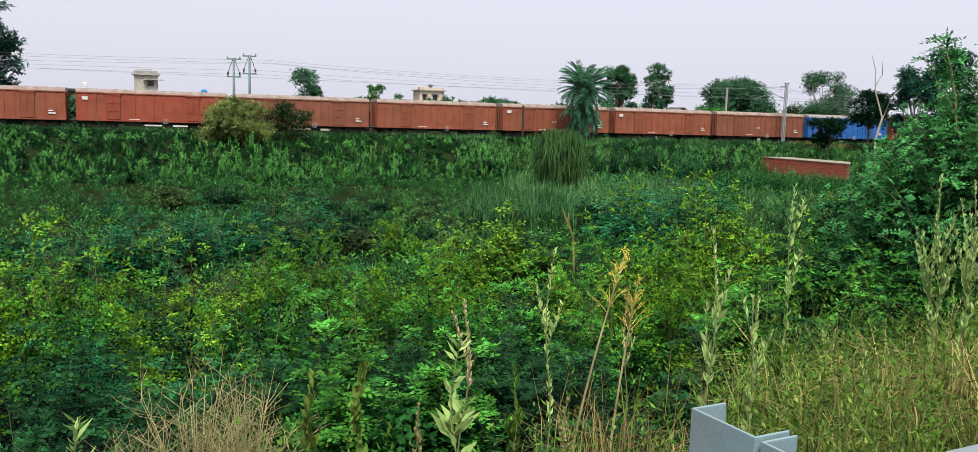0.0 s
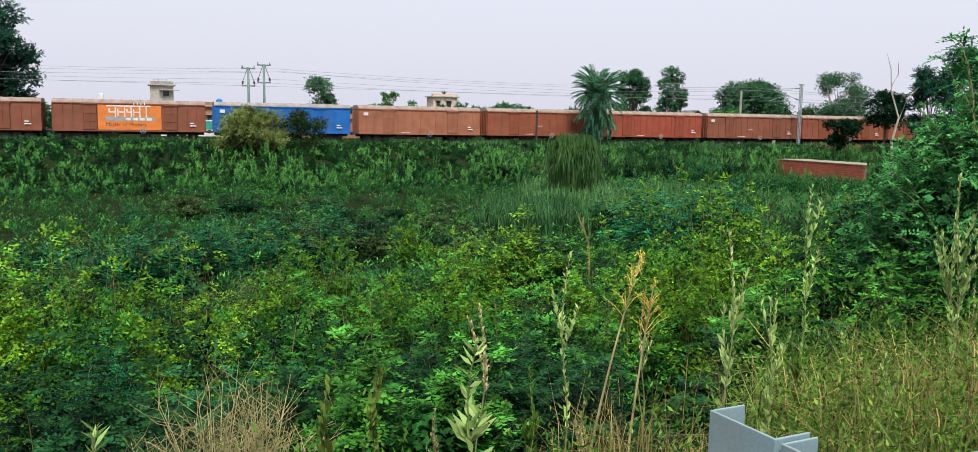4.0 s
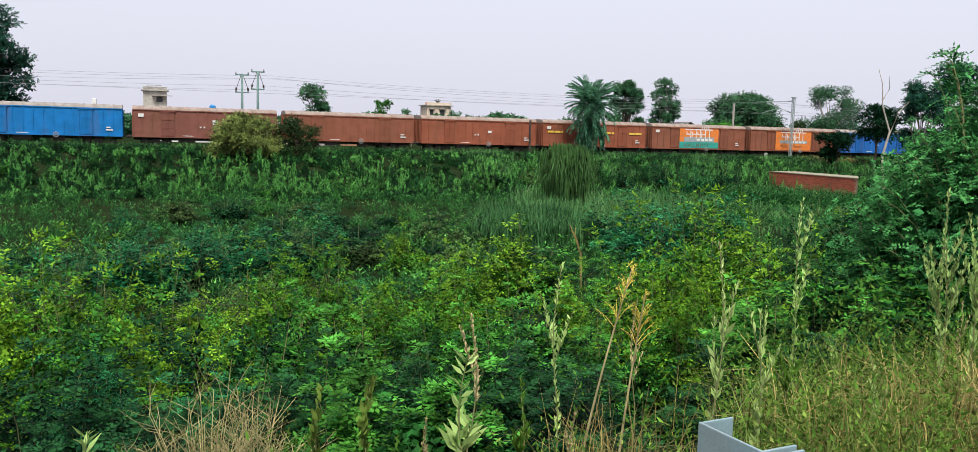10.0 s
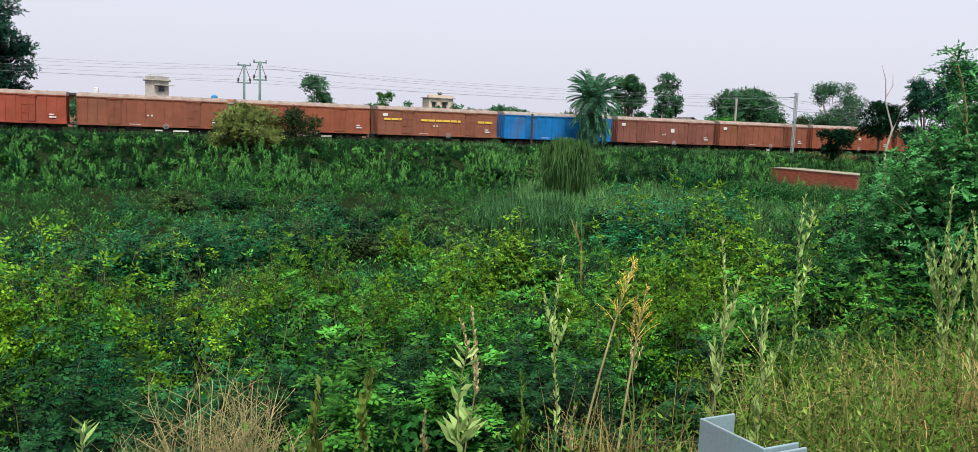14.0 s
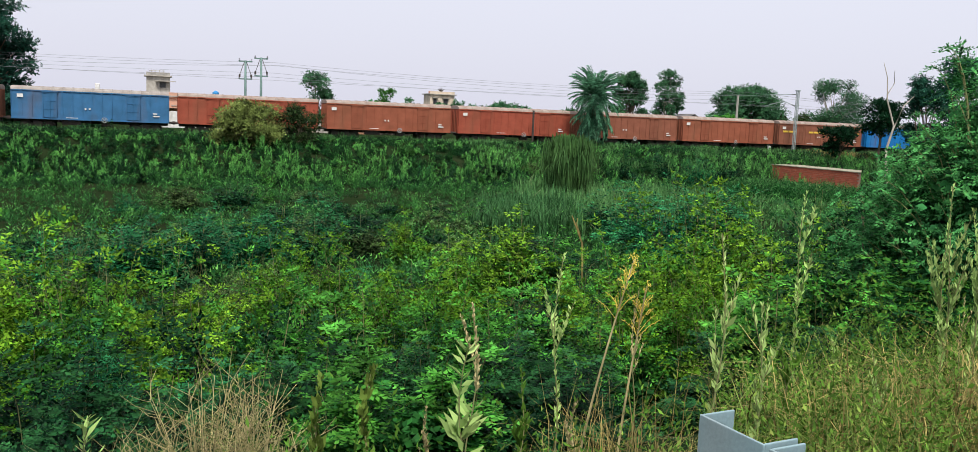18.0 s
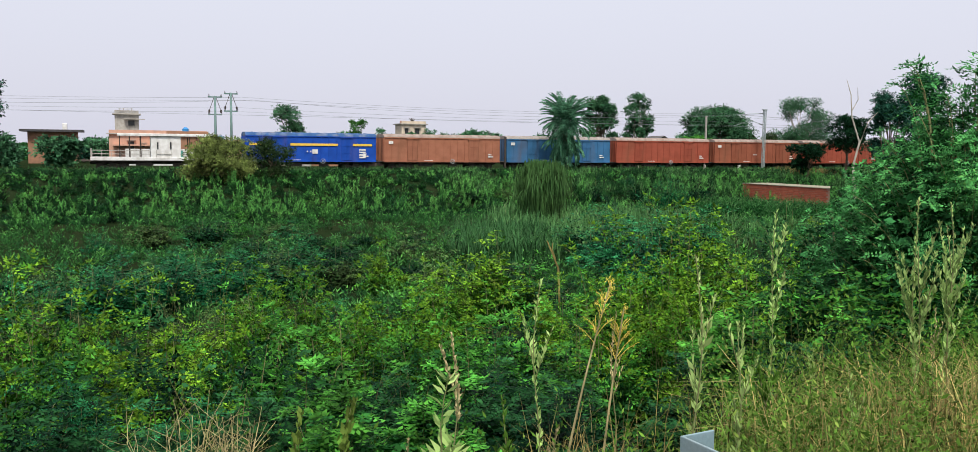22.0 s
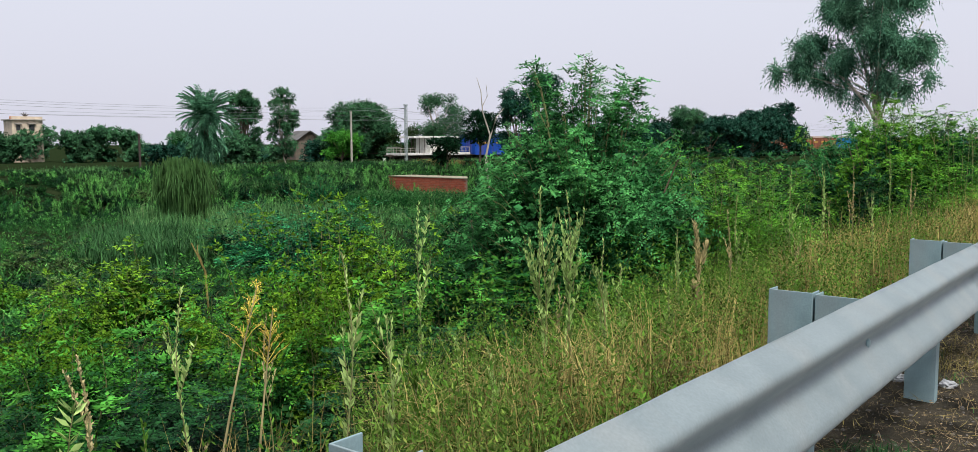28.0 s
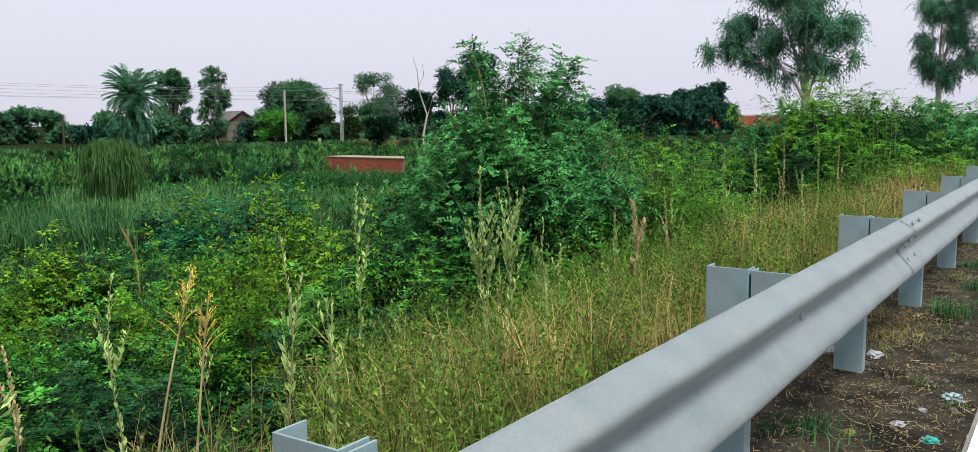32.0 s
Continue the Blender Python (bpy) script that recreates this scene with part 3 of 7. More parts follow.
def build_ground():
    xs = np.concatenate([np.linspace(-1500, -120, 14), np.linspace(-100, -14, 40), np.linspace(-12, 26, 96), np.linspace(27, 180, 76), np.linspace(200, 2500, 20)])
    ys = np.concatenate([np.linspace(-900, -40, 8), np.linspace(-30, -5, 8), np.linspace(-4, 22, 80), np.linspace(23, 125, 100), np.linspace(132, 260, 20), np.linspace(300, 3000, 16)])
    X, Y = np.meshgrid(xs, ys)
    Z = ground_z(X, Y)
    v = np.stack([X, Y, Z], -1).reshape(-1, 3)
    nx = len(xs)
    i = np.arange(len(ys) - 1)[:, None] * nx + np.arange(nx - 1)[None]
    q = np.stack([i, i + 1, i + nx + 1, i + nx], -1)
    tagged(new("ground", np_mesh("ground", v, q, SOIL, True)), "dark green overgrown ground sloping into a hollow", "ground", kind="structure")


def strip(name, a0, a1, d0, d1, z, material, label, category, n=60, lump=0.0):
    """A strip along the guard rail, between two distances out of it."""
    al = np.linspace(a0, a1, n)
    dd = np.linspace(d0, d1, 14)
    A, D = np.meshgrid(al, dd)
    P = P0 + A[..., None] * RU + D[..., None] * RN
    Z = ground_z(P[..., 0], P[..., 1]) + z
    if lump:
        Z = Z + lump * np.sin(A * 5.1 + D * 3) * np.sin(D * 7.3 + A * 1.7)
    v = np.concatenate([P, Z[..., None]], -1).reshape(-1, 3)
    i = np.arange(13)[:, None] * n + np.arange(n - 1)[None]
    q = np.stack([i, i + 1, i + n + 1, i + n], -1)
    return tagged(new(name, np_mesh(name, v, q, material, True)), label, category, kind="structure")


build_ground()
strip("verge", -8, 70, -0.75, 0.9, 0.035, VERGE, "stony brown verge soil with dry litter", "verge", n=300, lump=0.006)
strip("road", -30, 90, -12.0, -0.735, 0.04, ASPHALT, "grey asphalt road beside the guard rail", "road")
strip("road_edge_line", -30, 90, -0.88, -0.755, 0.048, LINEM, "worn white edge line painted on the road", "road marking")

# ---------------------------------------------------------------- guard rail


def rail_z(al):
    return -0.00226 * al


def channel(w, flange, t, z0, z1):
    """Channel section: the web in the plane x = 0 from y = -w to 0, the flanges along +x."""
    bm = bmesh.new()
    add_box(bm, 0, t, -w, 0, z0, z1, 0.0015)
    add_box(bm, t, flange, -t, 0, z0, z1, 0.0015)
    add_box(bm, t, flange, -w, -w + t, z0, z1, 0.0015)
    return bm


def w_beam(length, n=34, lap=0.0):
    """W-shaped beam along x; the profile bulges along -y."""
    prof = []
    cz = (0.0, 0.012, 0.028, 0.04, 0.055, 0.072, 0.138, 0.15, 0.162, 0.174, 0.232, 0.248, 0.262, 0.276, 0.30, 0.312)
    cy = (0.040, 0.066, 0.078, 0.082, 0.082, 0.076, 0.014, 0.006, 0.006, 0.014, 0.072, 0.081, 0.083, 0.072, 0.022, 0.006)
    zz = np.linspace(0, 0.312, 67)
    yy = np.interp(zz, cz, cy)
    for _ in range(1):
        yy = np.convolve(np.pad(yy, 2, "edge"), np.ones(5) / 5, "valid")
    prof = [(-float(y), float(z)) for y, z in zip(yy, zz)]
    Q = Quads()
    xs = np.linspace(0, length, n)
    for face, dy in ((1, 0.0), (-1, 0.0035)):
        v = np.array([[(x, p[0] * (1 + 0.03 * math.sin(x * 9.1) * math.sin(x * 4.3 + 1)) + dy - lap, p[1] + 0.0016 * math.sin(x * 11.0 + 2) * math.sin(x * 5.7)) for p in prof] for x in xs])
        k = len(prof)
        i = np.arange(n - 1)[:, None] * k + np.arange(k - 1)[None]
        q = np.stack([i, i + 1, i + k + 1, i + k], -1) if face < 0 else np.stack([i, i + k, i + k + 1, i + 1], -1)
        Q.add(v, q)
    for idx in (0, len(prof) - 1):
        a = [(x, prof[idx][0] - lap, prof[idx][1]) for x in (0, length)] + [(x, prof[idx][0] + 0.0035 - lap, prof[idx][1]) for x in (length, 0)]
        Q.add(a, [0, 1, 2, 3])
    return Q.mesh("w_beam", ZINC, True)


def build_guard_rail():
    root_m = pose(P0[0], P0[1], 0, 0, 0, math.degrees(math.atan2(RU[1], RU[0])))
    rail = empty("guard_rail", root_m, "galvanised steel W-beam guard rail on channel posts along the road", "guard rail")
    post_me = None
    for i in range(-3, 22):
        z = rail_z(2.0 * i)
        if post_me is None:
            p = part("post", channel(0.15, 0.075, 0.005, -0.95, 0.0), ZINC2, rail)
            s = part("spacer", channel(0.15, 0.075, 0.005, -0.33, 0.0), ZINC2, rail)
            bolt_bm = bmesh.new()
            bmesh.ops.create_uvsphere(bolt_bm, u_segments=10, v_segments=5, radius=0.017, matrix=Matrix.Diagonal((1, 0.5, 1, 1)))
            b = part("bolt", bolt_bm, ZINC2, rail)
            post_me, sp_me, b_me = p.data, s.data, b.data
        else:
            p, s, b = child("post", post_me, rail), child("spacer", sp_me, rail), child("bolt", b_me, rail)
        p.matrix_basis = pose(2.0 * i, 0, POST_TOP + z)
        s.matrix_basis = pose(2.0 * i + 0.004, -0.158, POST_TOP + z - 0.004)
        b.matrix_basis = pose(2.0 * i + 0.035, -0.324, POST_TOP + z - 0.153)
    beam = w_beam(4.32)
    bb = bmesh.new()
    bmesh.ops.create_uvsphere(bb, u_segments=8, v_segments=4, radius=0.015, matrix=Matrix.Diagonal((1, 0.6, 1, 1)))
    knob = None
    for k in range(-2, 11):
        child("beam", beam, rail, m=pose(4.0 * k - 0.16, -0.314 - (0.004 if k % 2 else 0), BEAM_BASE + rail_z(4.0 * k), 0, 0.13, 0))
        for dx in (-0.1, 0.1):
            for dy, dz in ((0.052, 0.014), (0.046, 0.104), (0.046, 0.205), (0.058, 0.294)):
                m = pose(4.0 * k + dx, -0.318 - dy - 0.004, BEAM_BASE + dz + rail_z(4.0 * k))
                if knob is None:
                    knob = part("splice_bolt", bb, ZINC2, rail, m=m).data
                else:
                    child("splice_bolt", knob, rail, m=m)


build_guard_rail()

# ---------------------------------------------------------------- railway


def build_track():
    Q = Quads()
    al = np.linspace(-260, 420, 200)
    prof = [(-1.8, -0.62), (-0.35, -0.2), (1.6, -0.17), (3.55, -0.2), (5.0, -0.62)]
    v = np.array([[track(a, o, RAIL_Z + z) for o, z in prof] for a in al])
    i = np.arange(199)[:, None] * 5 + np.arange(4)[None]
    Q.add(v, np.stack([i, i + 5, i + 6, i + 1], -1))
    tagged(new("ballast_bed", Q.mesh("ballast_bed", BALLAST, True)), "grey stone ballast bed of the railway", "ballast", kind="structure")
    line = empty("railway_track", track_pose(0, 1.6, RAIL_Z), "steel rails on concrete sleepers", "railway track")
    for y in (-0.85, 0.85):
        bm = bmesh.new()
        add_box(bm, -260, 420, y - 0.036, y + 0.036, -0.045, 0.0)
        add_box(bm, -260, 420, y - 0.01, y + 0.01, -0.13, -0.045)
        add_box(bm, -260, 420, y - 0.07, y + 0.07, -0.15, -0.13)
        part("rail", bm, IRON, line)
    bm = box(-0.12, 0.12, -1.37, 1.37, -0.21, -0.152)
    s0 = part("sleeper", bm, CONCRETE, line, m=pose(-40, 0, 0))
    for k in range(1, 170):
        child("sleeper", s0.data, line, m=pose(-40 + k * 0.65, 0, 0))


build_track()

# ---------------------------------------------------------------- train
# local x along the track, y away from the road, z above the rails
S0, S1, SH, RH = 0.45, 14.05, 1.07, 4.06


def wagon_body():
    bm = bmesh.new()
    add_box(bm, S0, S1, 0.05, 3.15, SH, 3.70)
    for face in (0.05, 3.15):
        sg = -1 if face < 1 else 1
        k = 0
        x = S0
        while x <= S1 + 0.01:
            a, b = min(face, face + sg * 0.055), max(face, face + sg * 0.055)
            if not (3.0 < x < 4.3 or 10.2 < x < 11.5):
                add_box(bm, x - 0.045 if k else x, min(x + 0.045, S1), a, b, SH + 0.05, 3.66)
            x += (S1 - S0) / 16
            k += 1
        a, b = min(face, face + sg * 0.07), max(face, face + sg * 0.07)
        add_box(bm, S0 + 0.002, S1 - 0.002, a, b, SH - 0.06, SH + 0.07)
        add_box(bm, S0 + 0.002, S1 - 0.002, a, b, 3.60, 3.69)
    for x, sg in ((S0, -1), (S1, 1)):
        for y in np.linspace(0.3, 2.9, 6):
            a, b = min(x, x + sg * 0.05), max(x, x + sg * 0.05)
            add_box(bm, a, b, y - 0.05, y + 0.05, SH, 3.6)
    return bm


def wagon_roof():
    """Low arched roof with raised seams."""
    Q = Quads()
    n = 13
    xs = []
    for k in range(17):
        x = S0 - 0.02 + (S1 - S0 + 0.04) * k / 16
        xs += [(x - 0.04, 0.0), (x - 0.03, 0.03), (x + 0.03, 0.03), (x + 0.04, 0.0)] if 0 < k < 16 else [(x, 0.0)]
    v = []
    for x, lift in xs:
        for j in range(n):
            a = math.pi * j / (n - 1)
            y = 1.6 - 1.60 * math.cos(a)
            z = 3.66 + (RH - 3.66) * math.sin(a) ** 0.55 + lift
            v.append((x, y, z))
    k = len(xs)
    i = np.arange(k - 1)[:, None] * n + np.arange(n - 1)[None]
    Q.add(v, np.stack([i, i + n, i + n + 1, i + 1], -1))
    for e in (0, k - 1):
        for j in range(n // 2):
            b = e * n
            ids = [b + j, b + j + 1, b + n - 2 - j, b + n - 1 - j]
            Q.add([v[q] for q in ids], [0, 1, 2, 3])
    return Q.mesh("roof", ROOFM, False)


def wagon_door():
    bm = bmesh.new()
    add_box(bm, 0, 1.2, -0.035, 0.0, 0.06, 2.42, 0.01)
    for z in (0.1, 0.85, 1.6, 2.3):
        add_box(bm, 0.02, 1.18, -0.06, -0.035, z, z + 0.06)
    for x in (0.0, 0.57, 1.14):
        add_box(bm, x, x + 0.06, -0.075, -0.035, 0.06, 2.42)
    add_box(bm, -0.1, 1.3, -0.09, 0.0, 2.42, 2.50)
    return bm


def wheel():
    bm = bmesh.new()
    bmesh.ops.create_cone(bm, cap_ends=True, segments=20, radius1=0.47, radius2=0.47, depth=0.12, matrix=Matrix.Rotation(math.pi / 2, 4, "X"))
    bmesh.ops.create_cone(bm, cap_ends=True, segments=20, radius1=0.5, radius2=0.5, depth=0.03, matrix=Matrix.Translation((0, 0.06, 0)) @ Matrix.Rotation(math.pi / 2, 4, "X"))
    bmesh.ops.create_cone(bm, cap_ends=True, segments=10, radius1=0.12, radius2=0.1, depth=0.2, matrix=Matrix.Rotation(math.pi / 2, 4, "X"))
    return bm


def bogie_frame():
    bm = bmesh.new()
    for y in (0.55, 2.65):
        add_box(bm, -1.25, 1.25, y - 0.07, y + 0.07, 0.42, 0.62, 0.03)
        add_box(bm, -0.35, 0.35, y - 0.1, y + 0.1, 0.25, 0.85, 0.03)
        for x in (-1.0, 1.0):
            add_box(bm, x - 0.17, x + 0.17, y - 0.11, y + 0.11, 0.35, 0.7, 0.02)
    add_box(bm, -0.25, 0.25, 0.5, 2.7, 0.55, 0.85)
    return bm


def underframe():
    bm = bmesh.new()
    add_box(bm, S0, S1, 0.18, 3.02, 0.98, SH - 0.004)
    add_box(bm, S0 + 0.05, S1 - 0.05, 1.25, 1.95, 0.72, 0.98)
    add_box(bm, 4.6, 6.2, 0.35, 0.9, 0.55, 0.95, 0.05)
    add_box(bm, 8.0, 9.0, 0.4, 0.8, 0.5, 0.9, 0.08)
    for x in (4.3, 7.0, 10.2):
        add_box(bm, x, x + 0.1, 0.2, 3.0, 0.75, 0.98)
    return bm


def coupler():
    bm = bmesh.new()
    add_box(bm, -0.45, 0.62, 1.5, 1.7, 0.95, 1.15, 0.03)
    add_box(bm, -0.1, 0.18, 1.4, 1.8, 0.88, 1.22, 0.05)
    for y in (0.75, 2.45):
        add_rod(bm, (-0.25, y, 1.05), (0.6, y, 1.05), 0.07, n=8)
    return bm


def brake_wheel():
    bm = bmesh.new()
    for k in range(16):
        a, b = 2 * math.pi * k / 16, 2 * math.pi * (k + 1) / 16
        add_rod(bm, (0.24 * math.cos(a), 0, 0.24 * math.sin(a)), (0.24 * math.cos(b), 0, 0.24 * math.sin(b)), 0.028, n=5)
    for k in range(2):
        a = math.pi * (k / 2 + 0.25)
        add_rod(bm, (0.24 * math.cos(a), 0, 0.24 * math.sin(a)), (-0.24 * math.cos(a), 0, -0.24 * math.sin(a)), 0.028, n=5)
    return bm


def add_running_gear(w):
    part("underframe", underframe(), IRON, w)
    part("coupler", coupler(), IRON, w)
    wm = None
    for bx in (2.55, 11.95):
        bg = part("bogie", bogie_frame(), IRON, w, m=pose(bx, 0, 0))
        for x in (-1.0, 1.0):
            for y in (0.76, 2.44):
                m = pose(x, y, 0.47, 0, 0, 0 if y < 1 else 180)
                if wm is None:
                    wm = part("wheel", wheel(), IRON, bg, m=m).data
                else:
                    child("wheel", wm, bg, m=m)


def build_wagon():
    w = empty("covered_wagon", pose(0, 0, 0), "rust-red steel covered goods wagon", "goods wagon", "wagons of the goods train")
    part("body", wagon_body(), PAINT, w)
    child("roof", wagon_roof(), w, "weathered grey arched roof")
    d = None
    for x in (3.05, 10.25):
        for y, r in ((-0.005, 0), (3.205, 180)):
            m = pose(x if r == 0 else x + 1.2, y, SH + 0.03, 0, 0, r)
            if d is None:
                d = part("door", wagon_door(), PAINT, w, m=m)
            else:
                child("door", d.data, w, m=m)
    add_running_gear(w)
    part("brake_wheel", brake_wheel(), AD_GREY, w, "painted hand brake wheel", m=pose(8.3, -0.05, SH + 0.02))
    return w


def flat_text(text, size):
    cu = bpy.data.curves.new("lettering", "FONT")
    cu.body = text
    cu.size = size
    cu.extrude = 0.004
    ob = bpy.data.objects.new("lettering", cu)
    scene.collection.objects.link(ob)
    me = bpy.data.meshes.new_from_object(ob.evaluated_get(bpy.context.evaluated_depsgraph_get()))
    bpy.data.objects.remove(ob)
    return me


def on_side(w, name, x0, x1, z0, z1, material, label="", proud=0.02):
    """A painted field on the near side, carried by the ribs."""
    return part(name, box(x0, x1, -0.012 - proud, -0.008, z0, z1), material, w, label)


def brand_marks(w, x, z, k):
    """Broad white sign strokes below a head line."""
    bm = bmesh.new()
    add_box(bm, x, x + 2.5 * k, -0.052, -0.034, z + 0.62 * k, z + 0.70 * k)
    px = x + 0.12 * k
    for wd, kind in ((0.42, 0), (0.45, 1), (0.3, 2), (0.42, 3), (0.3, 4)):
        wd *= k
        add_box(bm, px + wd - 0.07 * k, px + wd, -0.052, -0.034, z, z + 0.62 * k)
        if kind != 4:
            add_box(bm, px, px + wd - 0.07 * k, -0.052, -0.034, z + 0.26 * k, z + 0.34 * k)
            add_box(bm, px, px + 0.07 * k, -0.052, -0.034, z + (0.05 if kind % 2 else 0.28) * k, z + 0.5 * k)
        px += wd + 0.06 * k
    for j in range(4):
        add_box(bm, x + 1.5 * k + j * 0.2 * k, x + 1.5 * k + j * 0.2 * k + 0.06 * k, -0.052, -0.034, z + 0.74 * k, z + (0.84 + 0.03 * (j % 2)) * k)
    part("sign_lettering", bm, WHITE, w, "broad white painted sign strokes")


RED = (0.275, 0.090, 0.052, 1)
BROWN = (0.241, 0.090, 0.056, 1)
CRIMSON = (0.310, 0.077, 0.047, 1)
PALERED = (0.344, 0.142, 0.086, 1)
TRAIN = {
    -9: RED, -8: BROWN, -7: BROWN, -6: (0.03, 0.14, 0.42, 1), -5: BROWN, -4: RED, -3: RED, -2: RED, -1: BROWN, 0: CRIMSON, 1: RED, 2: PALERED,
    3: (0.022, 0.14, 0.45, 1), 4: BROWN, 5: BROWN, 6: RED, 7: RED, 8: BROWN, 9: (0.21, 0.085, 0.065, 1), 10: (0.012, 0.17, 0.46, 1), 11: (0.24, 0.095, 0.06, 1),
    12: RED, 13: BROWN, 14: CRIMSON, 15: RED, 16: CRIMSON, 17: (0.045, 0.15, 0.3, 1), 18: PALERED, 19: (0.014, 0.075, 0.4, 1),
}


def build_train():
    made = {}
    master = build_wagon()
    rng = random.Random(5)
    for k in sorted(TRAIN):
        w = master if not made else copy_thing(master, pose(0, 0, 0))
        made[k] = w
    for k, w in made.items():
        col = TRAIN[k]
        blue = col[2] > 0.2
        for c in w.children:
            n = c.name.split(".")[0]
            if n in ("body", "door"):
                f = 0.9 if n == "door" else 1
                c.color = tuple(v * f for v in col[:3]) + (1,)
            elif n == "roof":
                c.color = (1.0, 1.05, 1.08, 1) if blue else (1.0, 0.9, 0.86, 1)
        if k == 19:
            for c in w.children:
                if c.name.split(".")[0] == "roof":
                    c.color = (0.15, 0.42, 1.1, 1)
        if blue:
            tagged(w, "blue painted steel covered goods wagon with grey roof")
        # small stencilled panels, as plain fields
        z = SH + 1.9
        if k % 3 != 1:
            on_side(w, "marking", 0.95, 1.45, z, z + 0.32, WHITE, "small white stencil panel")
        on_side(w, "marking", 12.6, 13.2, SH + 0.5, SH + 0.62, WHITE)
        on_side(w, "marking", 12.6, 13.0, SH + 0.75, SH + 0.85, WHITE)
        if k % 2:
            on_side(w, "marking", 6.6, 6.75, SH + 0.95, SH + 1.1, WHITE)
            on_side(w, "marking", 6.95, 7.1, SH + 0.95, SH + 1.1, WHITE)
        on_side(w, "marking", 5.0, 6.0, SH + 0.12, SH + 0.17, WHITE)
        if k in (6, 11, 19):
            for a, b in ((1.0, 3.0), (5.1, 9.7), (11.7, 13.4)):
                if k == 19:
                    on_side(w, "stripe", a - 0.2, b + 0.2, SH + 1.62, SH + 1.86, YELLOW, "yellow painted stripe")
                else:
                    x = a
                    while x < b:
                        on_side(w, "stripe", x + 0.06, min(x + 0.8, b), SH + 1.5, SH + 1.72, YELLOW, "yellow painted stripe")
                        x += 0.85
        if k == 19:
            tagged(w, "deep blue covered wagon with yellow side stripes and blue roof")
            for j in range(4):
                on_side(w, "marking", 12.2, 12.9, SH + 0.35 + 0.27 * j, SH + 0.5 + 0.27 * j, WHITE)
            on_side(w, "marking", 7.2, 7.75, SH + 0.8, SH + 1.25, WHITE)
        if k in (4, 5):
            tagged(w, "rust-red covered wagon with an orange painted advertisement")
            on_side(w, "sign_field", 4.35, 10.0, SH + 0.1, SH + 2.45, AD_ORANGE, "orange painted advertisement field")
            on_side(w, "sign_band", 5.0, 9.4, SH + (0.95 if k == 4 else 0.85), SH + (1.35 if k == 4 else 1.45), AD_GREY, proud=0.028)
            brand_marks(w, 5.1, SH + 1.3, 1.6)
            if k == 5:
                on_side(w, "sign_band", 4.35, 10.0, SH + 0.1, SH + 0.85, AD_TEAL, "teal painted band", proud=0.028)
                t = child("lettering", flat_text("WALL PUTTY", 0.62), w, "dark painted letters", m=pose(4.9, -0.045, SH + 0.22, 90, 0, 0))
            else:
                t = child("lettering", flat_text("Master of Plasters", 0.5), w, "dark painted letters", m=pose(5.0, -0.036, SH + 0.45, 90, 0, 0))
            t.data.materials.append(AD_DARK)
            for j in range(4):
                on_side(w, "sign_lettering", 6.8 + j * 0.62, 7.25 + j * 0.62, SH + 1.0, SH + 1.06 + 0.2, WHITE, proud=0.036)
        if k == 9:
            on_side(w, "marking", 7.8, 8.3, SH + 1.3, SH + 1.75, WHITE, "white emblem panel")
        if k == 7:
            on_side(w, "marking", 8.2, 8.6, SH + 1.25, SH + 1.5, WHITE, "white rubbed patch")
    made[20] = build_brake_van()
    return made


def build_brake_van():
    v = empty("brake_van", pose(0, 0, 0), "white guard's brake van with open railed platforms", "brake van", "wagons of the goods train")
    x0, x1 = 0.6, 13.9
    part("deck", box(x0, x1, 0.0, 3.1, SH + 0.02, SH + 0.34, 0.02), WHITE, v, "dirty white deck edge")
    bm = bmesh.new()
    add_box(bm, 6.0, 8.75, 0.1, 3.0, SH + 0.342, 3.45)
    part("cabin", bm, WHITE, v)
    for x in (6.55, 7.75):
        part("slot_window", box(x, x + 0.14, 0.07, 0.097, 2.2, 2.9), DARKGLASS, v)
    bm = bmesh.new()
    add_rod(bm, (6.5, 0.04, 1.75), (7.9, 0.04, 1.75), 0.025)
    for x in (6.5, 7.9):
        add_rod(bm, (x, 0.04, 1.4), (x, 0.04, 2.1), 0.025)
    part("grab_rail", bm, CONCRETE, v)
    part("canopy", box(3.0, 11.4, -0.05, 3.15, 3.452, 3.72, 0.04), WHITE, v, "flat white canopy roof")
    for x in (3.2, 4.1, 5.1, 9.6, 10.5, 11.2):
        for y in (0.12, 2.98):
            part("canopy_post", rod((x, y, SH + 0.34), (x, y, 3.45), 0.045, n=8), IRON, v)
    for a, b in ((x0 + 0.1, 5.9), (8.85, x1 - 0.1)):
        for y in (0.08, 3.02):
            bm = bmesh.new()
            for z in (1.7, 2.05):
                add_rod(bm, (a, y, z), (b, y, z), 0.022, n=5)
            for x in np.linspace(a, b, 7):
                add_rod(bm, (x, y, SH + 0.3), (x, y, 2.05), 0.02, n=5)
            part("railing", bm, CONCRETE, v, "thin steel railing")
    for x in (x0 + 0.05, x1 - 0.05):
        bm = bmesh.new()
        for y in (0.15, 1.5, 2.95):
            add_rod(bm, (x, y, SH + 0.3), (x, y, 2.2), 0.04, n=6)
        add_rod(bm, (x, 0.15, 2.2), (x, 2.95, 2.2), 0.035, n=6)
        part("end_rail", bm, CONCRETE, v)
    add_running_gear(v)
    return v


